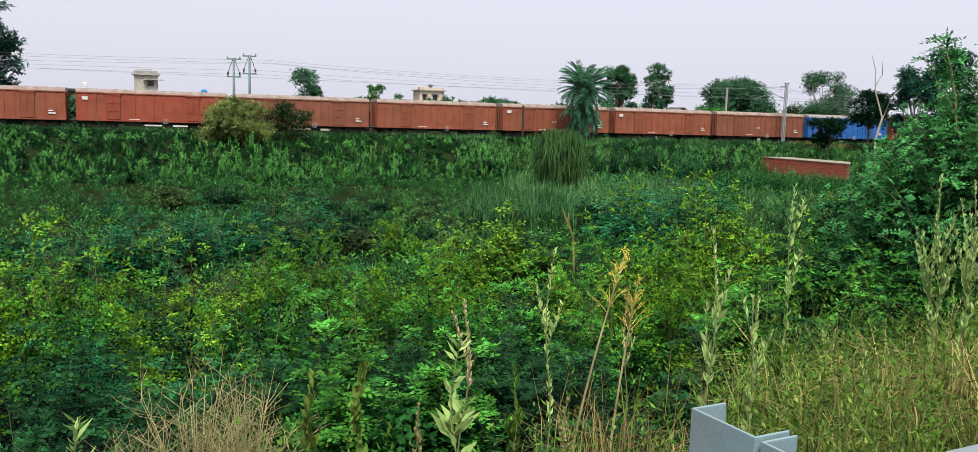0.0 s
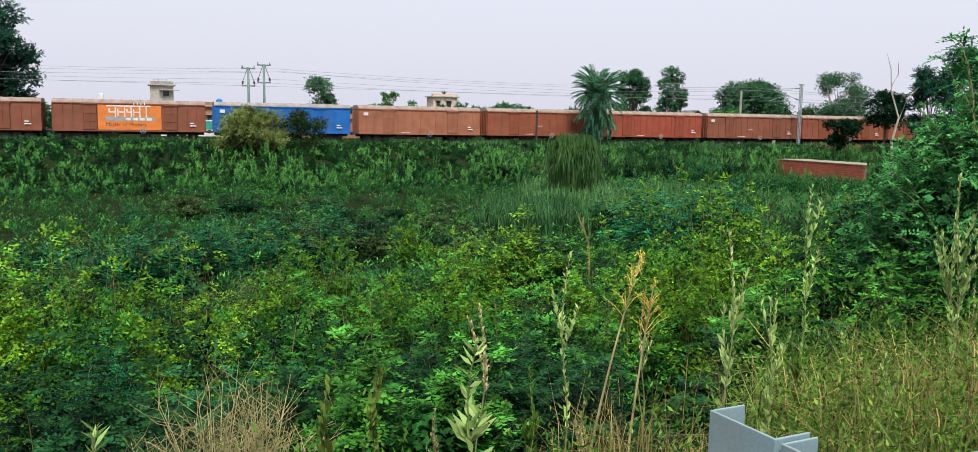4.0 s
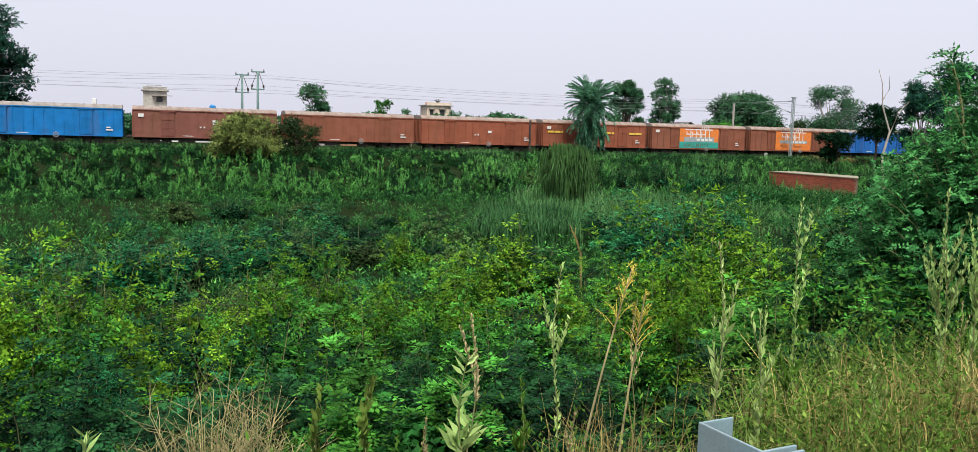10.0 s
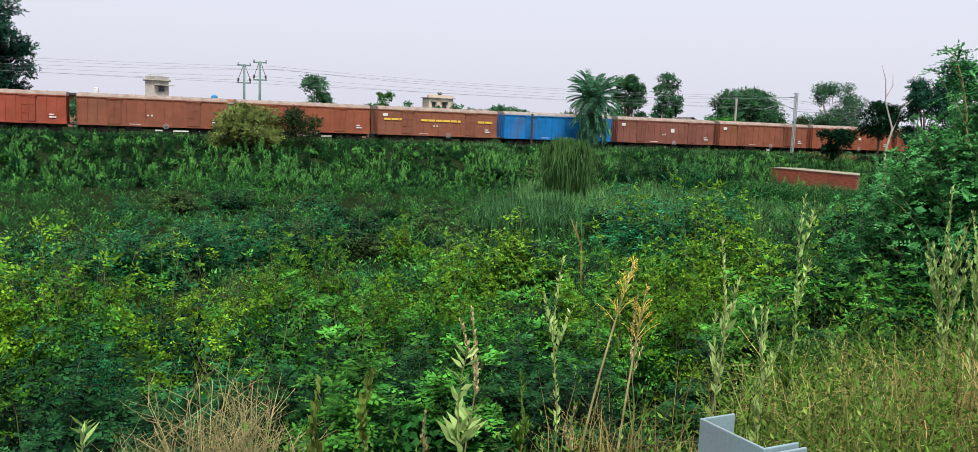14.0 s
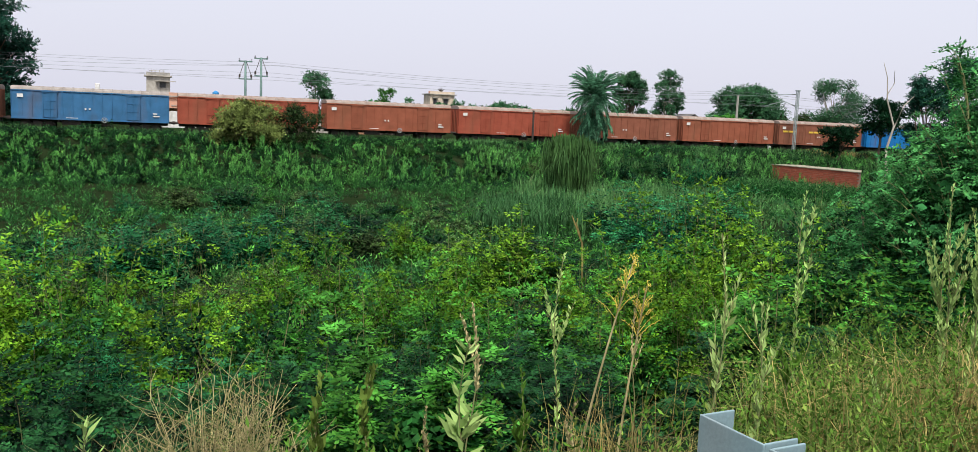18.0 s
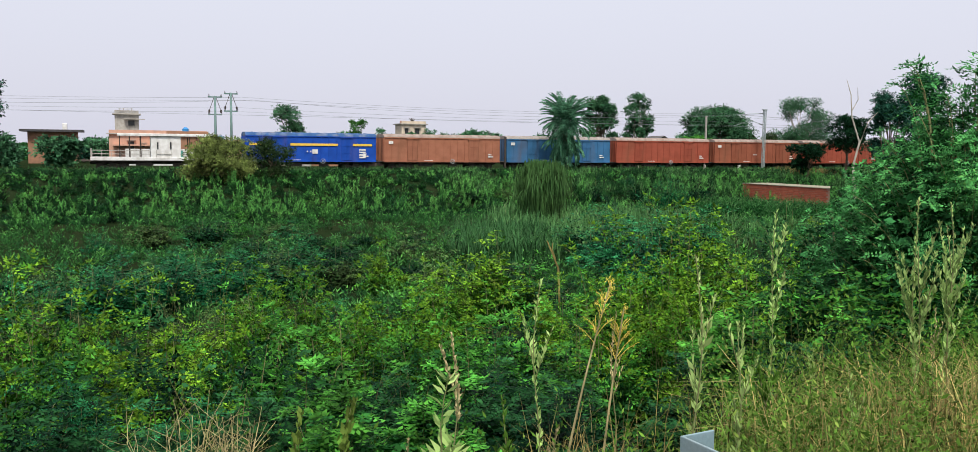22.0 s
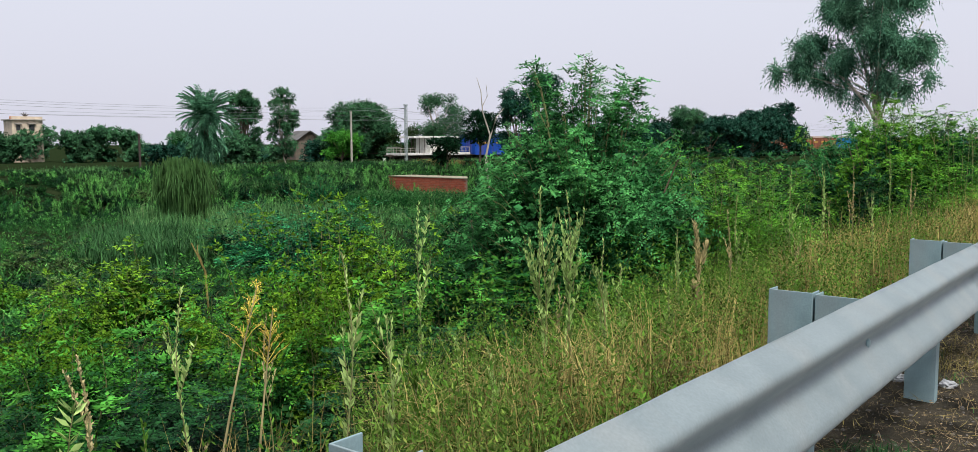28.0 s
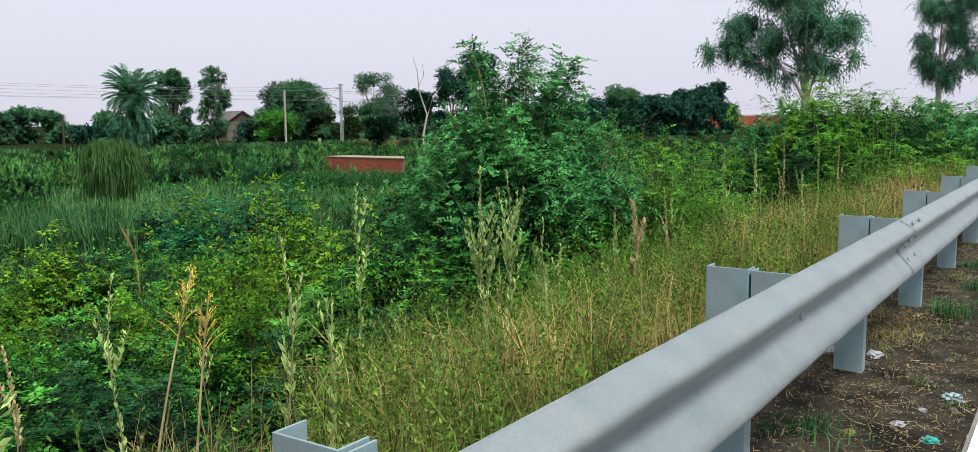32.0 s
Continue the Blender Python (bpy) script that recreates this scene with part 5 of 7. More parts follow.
# the bushes that stand out
for row in (
    ("lime", -23.5, 14, 0.3, 1), ("lime", -21.3, 13, 0.05, 0.9), ("lime", -19.4, 13.2, -0.05, 1), ("green", -18.5, 11.6, -0.3, 1.1), ("lime", -17.5, 11, -0.3, 1.2), ("lime", -15, 13, -0.35, 1.4), ("lime", -13, 12, -0.6, 1.2),
    ("lime", -6.5, 17, -0.45, 1.4), ("lime", -3, 15.5, -0.6, 1.4), ("lime", 0.5, 14, -0.45, 1.6), ("lime", 3, 16, -0.5, 1.7), ("lime", 6, 15, -0.5, 1.6), ("green", 4, 12, -0.45, 1.4),
    ("green", 8.5, 13.5, -0.55, 1.4), ("lime", 1, 29, -1.55, 1.3), ("lime", 8.8, 25, -1.0, 2), ("lime", 5.5, 24, -1.7, 1.3), ("green", 1.5, 20, -1.5, 2), ("green", -9, 14, -0.7, 1.3),
    ("lime", 16.8, 14, 0.25, 1.4), ("lime", 19, 15, 0.5, 1.6), ("lime", 21.5, 14.5, 0.75, 1.6), ("lime", 23.8, 14.5, 0.65, 1.5), ("lime", 20.5, 12.4, 0.2, 1.4), ("green", 15.2, 12, -0.3, 1.3), ("green", 25.3, 12, 0.2, 1.3), ("lime", 23.4, 12, 0.1, 1.3), ("olive", 26.2, 15, 0.6, 1.3), ("lime", 12.6, 19, -1.2, 1.4),
    ("teal", -17, 26, -1.3, 3), ("teal", -13, 27, -1.4, 3.4), ("teal", -9.8, 29, -1.6, 3), ("teal", -20, 25, -1.6, 2.6), ("teal", 16.3, 38, -0.8, 3.4), ("teal", 18.5, 36, -0.5, 3.2), ("teal", 20.3, 40, -0.6, 3.2), ("teal", 17.5, 30, -0.8, 2.6), ("teal", 15.2, 42, -1.2, 3),
    ("dark", -5.5, 31, -1.9, 3), ("dark", -2.5, 34, -2.1, 2.8), ("dark", -7.5, 36, -2, 3), ("olive", -11, 21, -1.8, 1.5), ("olive", -9, 22.5, -1.9, 1.5),
    ("dark", -10.5, 9, -0.1, 1.3), ("green", -7.5, 8.5, -0.15, 1.2), ("green", -4.5, 10, -0.3, 1.3), ("green", -1, 9.5, -0.35, 1.3), ("teal", -17.5, 8, -0.45, 1.3), ("teal", -13.8, 7.4, -0.45, 1.2), ("dark", -20.5, 8.6, -0.35, 1.3),
    ("dark", -21, 6.2, 0.05, 0.9), ("dark", -16, 6, -0.1, 0.9), ("dark", -19, 5.2, 0.05, 0.8), ("green", -4.5, 6.2, 0.05, 1), ("green", -1, 5.4, 0.1, 0.8), ("green", 2.5, 6, 0, 0.9), ("dark", -8.5, 6.4, 0, 0.9),
    ("dark", 6.5, 8.2, -0.65, 1.1), ("dark", 10, 8, -0.75, 1.1), ("green", 6.5, 10.5, -0.5, 1.3), ("green", 11.5, 10.5, -0.4, 1.4), ("green", 14.5, 9, -0.35, 1.1), ("green", 25, 8.6, 0, 1.1),
    ("green", 27.5, 10.5, 0.1, 1.4), ("dark", 26, 13, 0.1, 1.8), ("dark", 28.5, 15, 0.4, 2), ("dark", 24.5, 15.5, -0.3, 1.6),
    ("fern", 44, 12, 0.75, 1.5), ("fern", 47, 13, 0.95, 1.6), ("fern", 50, 14, 0.8, 1.5), ("green", 41.5, 10.5, 0.55, 1.2), ("green", 36, 8.8, 0.35, 1.3), ("green", 33, 9.5, 0.3, 1.3), ("green", 39.5, 9, 0.35, 1.2),
    ("green", 30.5, 9, 0.1, 1.2), ("dark", 42.5, 15, 1.1, 2), ("dark", 46, 18, 1.2, 2.2), ("dark", 49.5, 19, 1.278, 1.6),
    ("fern", 52, 20, 1.9, 2), ("fern", 53.5, 21, 2.1, 2), ("fern", 55.2, 21, 2.5, 2.2), ("fern", 57.2, 19, 2.2, 2), ("fern", 59.4, 17, 2, 1.7), ("dark", 53.5, 16.5, 1.3, 1.6), ("fern", 61.5, 22, 2, 2.2), ("fern", 63.8, 24, 1.9, 2.2), ("dark", 62.5, 30, 2.1, 3), ("dark", 65, 30, 2, 3), ("fern", 60.2, 24, 2, 2.2), ("fern", 56.5, 24, 2.2, 2.2), ("fern", 48.5, 13, 0.75, 1.5), ("dark", 50.5, 30, 1.172, 1.6), ("dark", 53, 30, 2.2, 2.6), ("green", 68, 27, 1.9, 2.6),
    ("fern", 55.5, 17.5, 1.35, 1.6), ("fern", 58, 15, 1.2, 1.3), ("fern", 66, 23, 1.8, 2.2),
    ("dark", 29.6, 12.5, 0.55, 1.1), ("dark", 29.8, 15, 0.7, 1.2), ("dark", 29, 20, 0.4, 1.5), ("dark", 28.2, 12.5, 0.35, 1.2), ("dark", 31.4, 15, 1.35, 1.3), ("fern", 44, 11, 1.15, 1.3), ("fern", 46, 11.2, 1.25, 1.3), ("fern", 48.3, 11.6, 1.2, 1.2), ("fern", 43, 13.5, 1.5, 1.4), ("dark", 45.5, 20, 1.7, 2.2), ("dark", 48.5, 22, 1.249, 1.6),
    ("dark", 30.9, 13.6, 1.1, 1.1), ("dark", 29.8, 55, -1.3, 2.4), ("dark", 46.5, 26, 1.5, 2.4), ("dark", 49.5, 27, 1.201, 1.6), ("green", 44, 24, 1.4, 2.4), ("dark", 42.5, 30, 1.5, 2.6), ("green", 51.5, 24, 1.23, 1.6), ("dark", 47.5, 34, 1.134, 1.6), ("dark", 44.5, 36, 1.5, 3),
    ("dark", 45, 24, 1.3, 2.2), ("fern", 46.5, 20, 1.15, 1.8), ("green", 48, 18, 1.05, 1.6), ("dark", 47.4, 30, 1.35, 2.2), ("fern", 43.5, 18, 1.2, 1.8), ("fern", 50.2, 17, 0.95, 1.5),
    ("fern", 44, 15, 1.0, 1.6), ("green", 46, 15.5, 1.02, 1.6), ("fern", 48.2, 15, 0.98, 1.5), ("green", 42, 15, 1.1, 1.5), ("fern", 45.2, 22, 1.15, 2.0), ("green", 49.2, 20, 1.0, 1.6),
    ("dark", 14.8, 82, -0.1, 2.2), ("dark", 17.8, 84, -0.2, 1.7), ("teal", 19.5, 80, -0.8, 2.2), ("dark", 21.3, 84, -0.1, 1.9), ("green", 12, 80, -1.3, 2.2),
):
    put_bush(*row)

# the rest of the thicket, uneven from place to place
placed = 0
while placed < 120:
    az = prng.uniform(-30, 62)
    r = 6.5 + 52 * prng.uniform(0, 1) ** 1.3
    x, y = at(az, r)
    d = (x - P0[0]) * RN[0] + (y - P0[1]) * RN[1]
    o = (x - L0[0]) * TN[0] + (y - L0[1]) * TN[1]
    if d < 4.2 or o > -16 or (r > 28 and 21.5 < az < 31) or (r < 10 and 15.5 < az < 22):
        continue
    placed += 1
    n1 = noise.noise((x * 0.07, y * 0.07, 3.0))
    n2 = noise.noise((x * 0.13, y * 0.13, 9.0))
    if az > 30:
        kind = "dark" if n1 > 0.1 else "fern" if n2 > 0 else "green"
    elif r < 20:
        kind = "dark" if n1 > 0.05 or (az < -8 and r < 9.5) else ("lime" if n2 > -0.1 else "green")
    else:
        kind = ("dark", "green", "teal", "olive")[int(prng.integers(4))]
    h = 1.0 + 0.9 * (0.5 + 0.5 * n2) + prng.uniform(-0.2, 0.3)
    cap = float(np.interp(r, (6, 10, 15, 20, 30, 45, 60), (-0.05, -0.5, -0.95, -1.4, -1.9, -2.4, -2.4))) + (0.9 if az > 29 else 0.0) - prng.uniform(0, 0.35)
    put_bush_xy(kind, x, y, min(gz(x, y) + h * (1.0 if r < 25 else 1.15), cap), prng.uniform(0.9, 1.4) * (1 if r < 20 else 1.7))

# ---- trees


def build_tree(name, x, y, top, R, label, category="tree", trunk=0.16, material=DARK, bark=BARK, seed=1, nl=18, per=46, count=6, rachis=0.42, ll=0.28, lw=0.17, z0=0.35, lean=0.0, droop=0.25, extra=(), squash=0.8, lump=(0.34, 0.5), group="", simple=True, dome=False):
    rng = np.random.default_rng(seed)
    g = gz(x, y)
    H = top - g
    root = empty(name, pose(x, y, g), label, category, group)
    lumps = []
    for k in range(nl):
        a = rng.uniform(0, 2 * np.pi)
        f = math.sqrt(rng.uniform(0, 1)) * 0.85
        zz = rng.uniform(z0, 1.0)
        fit = math.sqrt(max(0.08, 1 - ((zz - (z0 + 1) / 2) / ((1 - z0) / 2 + 0.12)) ** 2))
        if dome:
            fit = math.sqrt(max(0.02, 1 - ((zz - z0) / (1.02 - z0)) ** 2))
        lr = rng.uniform(*lump) * R
        lumps.append((R * f * fit * math.cos(a) + lean * zz, R * f * fit * math.sin(a), min(zz * H, H - lr * 0.6), lr, squash))
    for (ex, ey, ez, er) in extra:
        lumps.append((ex, ey, ez - g, er, 0.85))
    Q = Quads(simple)
    crown(Q, rng, lumps, per * (1.5 if simple else 1), count, rachis, ll * (0.85 if simple else 1), lw * (0.95 if simple else 1), droop, 0.4, inner=0.3)
    child("crown", Q.mesh("crown", material), root)
    T = Quads()
    fork = H * max(z0 * 0.85, 0.12)
    k = np.linspace(0, 1, 7)
    path = np.stack([lean * 0.4 * k + 0.08 * np.sin(k * 5 + seed), 0.06 * np.sin(k * 4), -0.4 + (fork + 0.4) * k], 1)
    T.tube(path, trunk * (1.15 - 0.4 * k), 8)
    child("trunk", T.mesh("trunk", bark, True), root)
    B = Quads()
    stems_to(B, rng, path[-1], [l[:3] for l in lumps], trunk * 0.5, trunk * 0.1, 0.12)
    child("branchwork", B.mesh("branchwork", bark, True), root)
    return root


def tree_on(along, off, **kw):
    x, y, _ = track(along, off)
    return build_tree(kw.pop("name", "tree"), x, y, **kw)


tree_on(-1.6, 40, top=7.4, R=2.4, label="slim grey-green tree standing alone behind the railway", material=FAR, seed=3, nl=14, z0=0.3, lump=(0.3, 0.45))
tree_on(11.6, 50, top=5.4, R=1.7, label="small bright green tree behind the railway", material=YGREEN, seed=4, nl=10, z0=0.3)
tree_on(17.5, 55, top=4.3, R=1.3, label="small dark tree behind the railway", material=FAR, seed=5, nl=9, z0=0.3)
tree_on(36.8, 15, top=8.4, R=3.2, label="leafy green tree behind the railway", material=FAR, seed=6, nl=60, z0=0.08, trunk=0.18, dome=True, lump=(0.15, 0.28), ll=0.26, lw=0.16, per=80)
tree_on(43.4, 15, top=9.0, R=2.3, label="tall thin-leaved tree with a pale leaning trunk", material=FAR, bark=PALEBARK, seed=7, nl=54, z0=0.12, per=80, lean=-0.7, trunk=0.12, lump=(0.16, 0.32), ll=0.24, lw=0.14)
tree_on(57.0, 16, top=7.3, R=7.4, label="broad dark green tree behind the railway", material=FAR, seed=8, nl=60, z0=0.12, trunk=0.3, lump=(0.16, 0.28), dome=True, ll=0.24, lw=0.15)
tree_on(51.5, 13, top=3.0, R=2.6, label="low bright bush beside the railway", category="bush", name="bush", material=YGREEN, seed=9, nl=12, z0=0.1)
tree_on(60.5, 13, top=3.4, R=2.8, label="olive bush with reddish twigs beside the railway", category="bush", name="bush", material=OLIVE, seed=10, nl=12, z0=0.1)
tree_on(66.0, 14, top=3.6, R=2.4, label="olive bush beside the railway", category="bush", name="bush", material=OLIVE, seed=11, nl=12, z0=0.1)
tree_on(95.6, 40, top=10.9, R=6.0, label="tall hazy tree far behind the railway", material=FAR, seed=12, nl=24, z0=0.25, trunk=0.3, bark=PALEBARK, ll=0.22, lw=0.12, lump=(0.22, 0.36))
for a, o, tp, R, sd in ((28, 50, 3.2, 3.0, 13), (33, 52, 3.9, 3.2, 14), (38.0, 50, 3.4, 3.0, 15), (44, 48, 3.2, 3.0, 16), (20, 55, 3.4, 3.5, 17), (26, 62, 4.3, 3.6, 18), (74, 38, 2.6, 4.0, 19), (82, 40, 2.4, 4.0, 20), (112, 40, 3.0, 5.0, 21), (30, 12, 2.2, 2.4, 52), (33, 13, 3.4, 2.2, 53), (-45, 30, 3.0, 4.0, 54), (-39, 28, 2.4, 3.5, 55), (-9, 40, 1.9, 3.0, 56), (-5, 42, 2.1, 3.0, 57), (4, 45, 2.4, 3.0, 58), (70, 16, 2.0, 2.4, 59), (77, 16, 1.6, 2.6, 60), (86, 16, 1.8, 3.0, 61), (-31, 22, 1.8, 2.6, 62), (-36, 12, 1.5, 2.4, 63), (14, 62, 3.4, 3.5, 64)):
    tree_on(a, o, top=tp, R=R, label="dark green tree behind the railway", material=FAR, seed=sd, nl=14, z0=0.08, per=22, ll=0.4, lw=0.26, group="trees behind the railway")
for k in range(34):
    a, o = -58 + 6.3 * k + float(prng.uniform(-2, 2)), float(prng.uniform(20, 34))
    tree_on(a, o + (42 if a < 28 else 0), top=float(prng.uniform(0.9, 2.3)), R=float(prng.uniform(3.0, 4.6)), label="low dark scrub tree behind the railway", material=(BIGLEAF, FAR, BIGLEAF, GREEN)[k % 4], seed=200 + k, nl=14, z0=0.05, per=20, ll=0.42, lw=0.27, group="scrub behind the railway", lump=(0.22, 0.4))
# dark trees before the train, near the dead trunk
tree_on(50.0, -11, top=2.1, R=2.1, per=60, label="small dark layered tree before the railway", material=DARK, seed=22, nl=14, z0=0.35, squash=0.45, lump=(0.26, 0.42))
tree_on(56.0, -11, top=5.5, R=2.6, per=60, label="dark leafy tree before the railway", material=DARK, seed=23, nl=24, z0=0.5, squash=0.6, lump=(0.24, 0.42), ll=0.22, lw=0.14)
tree_on(60.8, -13, top=8.5, R=2.8, per=60, label="dark tree rising behind the thicket", material=BIGLEAF, seed=24, nl=34, z0=0.12, lump=(0.26, 0.44), ll=0.22, lw=0.14)
tree_on(66.3, -13, top=10.6, R=3.2, per=60, label="tall dark tree rising behind the thicket", material=BIGLEAF, seed=25, nl=40, z0=0.1, lump=(0.26, 0.44), ll=0.22, lw=0.14)
tree_on(108.5, -10, top=8.2, R=3.4, label="grey-green tree behind the thicket", material=FAR, seed=26, nl=14, z0=0.25)
tree_on(100, -12, top=5.2, R=3.6, label="dark tree behind the thicket", material=DARK, seed=27, nl=14, z0=0.2)
for a, o, tp, R, sd in ((119, -8, 5.6, 4.5, 28), (126, -9, 6.0, 4.5, 29), (134, -9, 7.0, 4.6, 30), (141, -8, 8.0, 4.4, 31), (147, -8, 9.3, 4.0, 32), (153, -9, 5.0, 3.2, 33), (92, -14, 4.0, 3.6, 34), (84, -16, 3.4, 3.6, 35), (76, -15, 3.6, 3.6, 36)):
    tree_on(a, o, top=tp, R=R, label="dark green tree beside the railway bank", material=BIGLEAF, seed=sd, nl=16, z0=0.1, per=22, ll=0.4, lw=0.26, group="trees beside the bank")
# big tree at the edge of the view and its undergrowth
tree_on(-41.3, 10, top=12.0, R=6.0, label="big dark leafy tree behind the railway", material=BIGLEAF, seed=40, nl=80, z0=0.12, trunk=0.35, lump=(0.17, 0.3), per=36, ll=0.3, lw=0.18)
tree_on(-40.0, -14, top=-0.4, R=2.2, label="dark leafy bush beneath the big tree", category="bush", name="bush", material=DARK, seed=41, nl=14, z0=0.1)
# round shrub on the bank
tree_on(-16.6, -9, top=1.9, R=4.0, label="rounded olive shrub on the railway bank", category="shrub", name="shrub", material=DULL, seed=42, nl=40, z0=0.06, per=60, ll=0.2, lw=0.11, trunk=0.12, lump=(0.16, 0.3), dome=True)
tree_on(-11.6, -8.6, top=1.8, R=2.7, label="dull olive upright shrub on the railway bank", category="shrub", name="shrub", material=OLIVE, seed=43, nl=22, z0=0.06, per=60, ll=0.2, lw=0.09, trunk=0.1, lump=(0.2, 0.34), dome=True)
# feathery trees on the slope by the road


def build_feathery_tree(az, r, top, R, label, seed, ns, leaders=(), material=FROND, fresh=YFROND, low=-0.2):
    """A thicket tree of arching shoots; leaders are (azimuth, distance, height) of shoots that stand out."""
    rng = np.random.default_rng(seed)
    x, y = at(az, r)
    g = gz(x, y)
    root = empty("tree", pose(x, y, g), label, "tree")
    H = top - g
    nf = ns // 8
    an, rd = rng.uniform(0, 2 * np.pi, nf), np.sqrt(rng.uniform(0, 1, nf)) * 0.85
    lf = rng.uniform(0.72, 1.0, nf)
    who = rng.integers(nf, size=ns)
    px = R * rd[who] * np.cos(an[who]) + rng.normal(0, 0.2, ns)
    py = R * rd[who] * np.sin(an[who]) + rng.normal(0, 0.2, ns)
    f = np.minimum(np.hypot(px, py) / R, 1.1)
    pz = H * (1 - 0.35 * f * f) * lf[who] * np.where(rng.uniform(0, 1, ns) < 0.55, rng.uniform(0.3, 0.9, ns), rng.uniform(0.85, 1.0, ns))
    tip = np.stack([px, py, pz], 1)
    base = np.stack([0.5 * px, 0.5 * py, np.maximum(pz - rng.uniform(0.7, 1.3, ns), -0.2)], 1)
    Q, Y, T = Quads(), Quads(), Quads()
    # outer leaves go to Y, whose lighter colour stands in for light
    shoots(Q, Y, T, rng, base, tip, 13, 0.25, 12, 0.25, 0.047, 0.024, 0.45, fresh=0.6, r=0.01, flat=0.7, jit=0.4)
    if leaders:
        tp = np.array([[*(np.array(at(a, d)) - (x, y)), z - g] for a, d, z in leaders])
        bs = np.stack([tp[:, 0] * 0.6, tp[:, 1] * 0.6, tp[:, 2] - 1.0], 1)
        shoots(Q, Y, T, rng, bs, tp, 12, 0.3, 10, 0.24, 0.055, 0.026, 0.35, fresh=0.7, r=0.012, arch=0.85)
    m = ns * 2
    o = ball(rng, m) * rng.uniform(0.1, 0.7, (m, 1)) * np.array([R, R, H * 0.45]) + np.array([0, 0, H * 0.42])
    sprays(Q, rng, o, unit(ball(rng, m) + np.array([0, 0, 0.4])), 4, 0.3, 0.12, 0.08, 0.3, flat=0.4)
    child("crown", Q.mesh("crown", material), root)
    tagged(child("young_foliage", Y.mesh("young_foliage", fresh), root, "young outer leaves, toned lighter to paint in light"), kind="stuff")
    child("branchwork", T.mesh("branchwork", TWIG, True), root)
    K = Quads()
    for j in range(5):
        k = np.linspace(0, 1, 6)[:, None]
        e = np.array([rng.normal(0, 0.5), rng.normal(0, 0.5), H * 0.7])
        K.tube(np.array([0, 0, -0.3]) + (e - np.array([0, 0, -0.3])) * k + np.array([0.1, 0.05, 0]) * np.sin(k * 6 + j), 0.026 * (1.1 - 0.8 * k[:, 0]), 6)
    child("trunk", K.mesh("trunk", BARK, True), root)
    return root


lrng = np.random.default_rng(12)
lead = []
for a, z, n in ((33.6, 2.45, 9), (36.9, 2.5, 10), (40.5, 2.4, 9), (38.6, 2.15, 6), (35.2, 2.15, 6)):
    for j in range(n):
        lead.append((a + float(lrng.normal(0, 0.55)), 11 + float(lrng.normal(0, 0.3)), z - float(abs(lrng.normal(0, 0.22)))))
build_feathery_tree(36.9, 11.0, 2.5, 1.7, "large green feathery tree rising from the slope", 44, 640, lead)
build_feathery_tree(30.4, 13.0, 1.3, 0.9, "green feathery small tree before a dead trunk", 50, 150)
build_feathery_tree(32.0, 11.6, 1.5, 1.0, "dense green feathery small tree on the slope", 45, 130)
build_feathery_tree(41.5, 11.5, 1.15, 1.3, "green feathery small tree on the slope", 46, 190)


build_feathery_tree(53.4, 19.0, 1.95, 1.5, "broad green feathery thicket beneath the eucalyptus", 47, 330)
build_feathery_tree(57.9, 19.0, 2.15, 1.7, "dark green feathery thicket beneath the eucalyptus", 48, 330, material=GREEN, fresh=YDARK)
build_feathery_tree(55.4, 18.0, 2.3, 1.1, "bright yellow-green feathery bush at the foot of the eucalyptus", 51, 200, material=FROND, fresh=YFERN)
build_feathery_tree(62.0, 22.0, 2.2, 2.2, "green feathery thicket by the road", 49, 330)


# ---- eucalyptus


def build_eucalyptus(x, y, lumps, label, seed, trunks, fork):
    rng = np.random.default_rng(seed)
    g = gz(x, y)
    root = empty("eucalyptus_tree", pose(x, y, g), label, "tree")
    Q = Quads()
    ls = [(a - x, b - y, c - g, r) for a, b, c, r in lumps]
    for a, b, c, r in ls:
        n = int(290 * r * r) + 8
        pos = np.array([a, b, c]) + rng.normal(0, 0.46, (n, 3)) * r * np.array([1, 1, 0.8])
        sprays(Q, rng, pos, unit(np.array([0, 0, -0.75]) + rng.normal(0, 0.5, (n, 3))), 8, 0.5, 0.17, 0.04, droop=0.5, spread=0.55, flat=0.2)
    child("crown", Q.mesh("crown", EUC), root)
    T = Quads()
    for (ax, ay, az) in trunks:
        k = np.linspace(0, 1, 9)[:, None]
        tip = np.array([ax - x, ay - y, az - g])
        foot = np.array([0, 0, fork - g - 0.5])
        pts = foot + (tip - foot) * k
        pts[:, :2] = tip[:2] * k ** 1.5 + (k * (1 - k)) * rng.normal(0, 0.5, 2)
        T.tube(pts, 0.08 * (1.1 - 0.85 * k[:, 0]), 7)
    k = np.linspace(0, 1, 5)
    T.tube(np.stack([0.05 * np.sin(4 * k), 0 * k, -0.4 + (fork - g + 0.4) * k], 1), 0.19 - 0.04 * k, 9)
    child("trunk", T.mesh("trunk", PALEBARK, True), root, "pale peeling trunks")
    B = Quads()
    stems_to(B, rng, (0, 0, (fork + 0.6 - g)), [l[:3] for l in ls[::4]], 0.025, 0.008, 0.15)
    child("branchwork", B.mesh("branchwork", PALEBARK, True), root)


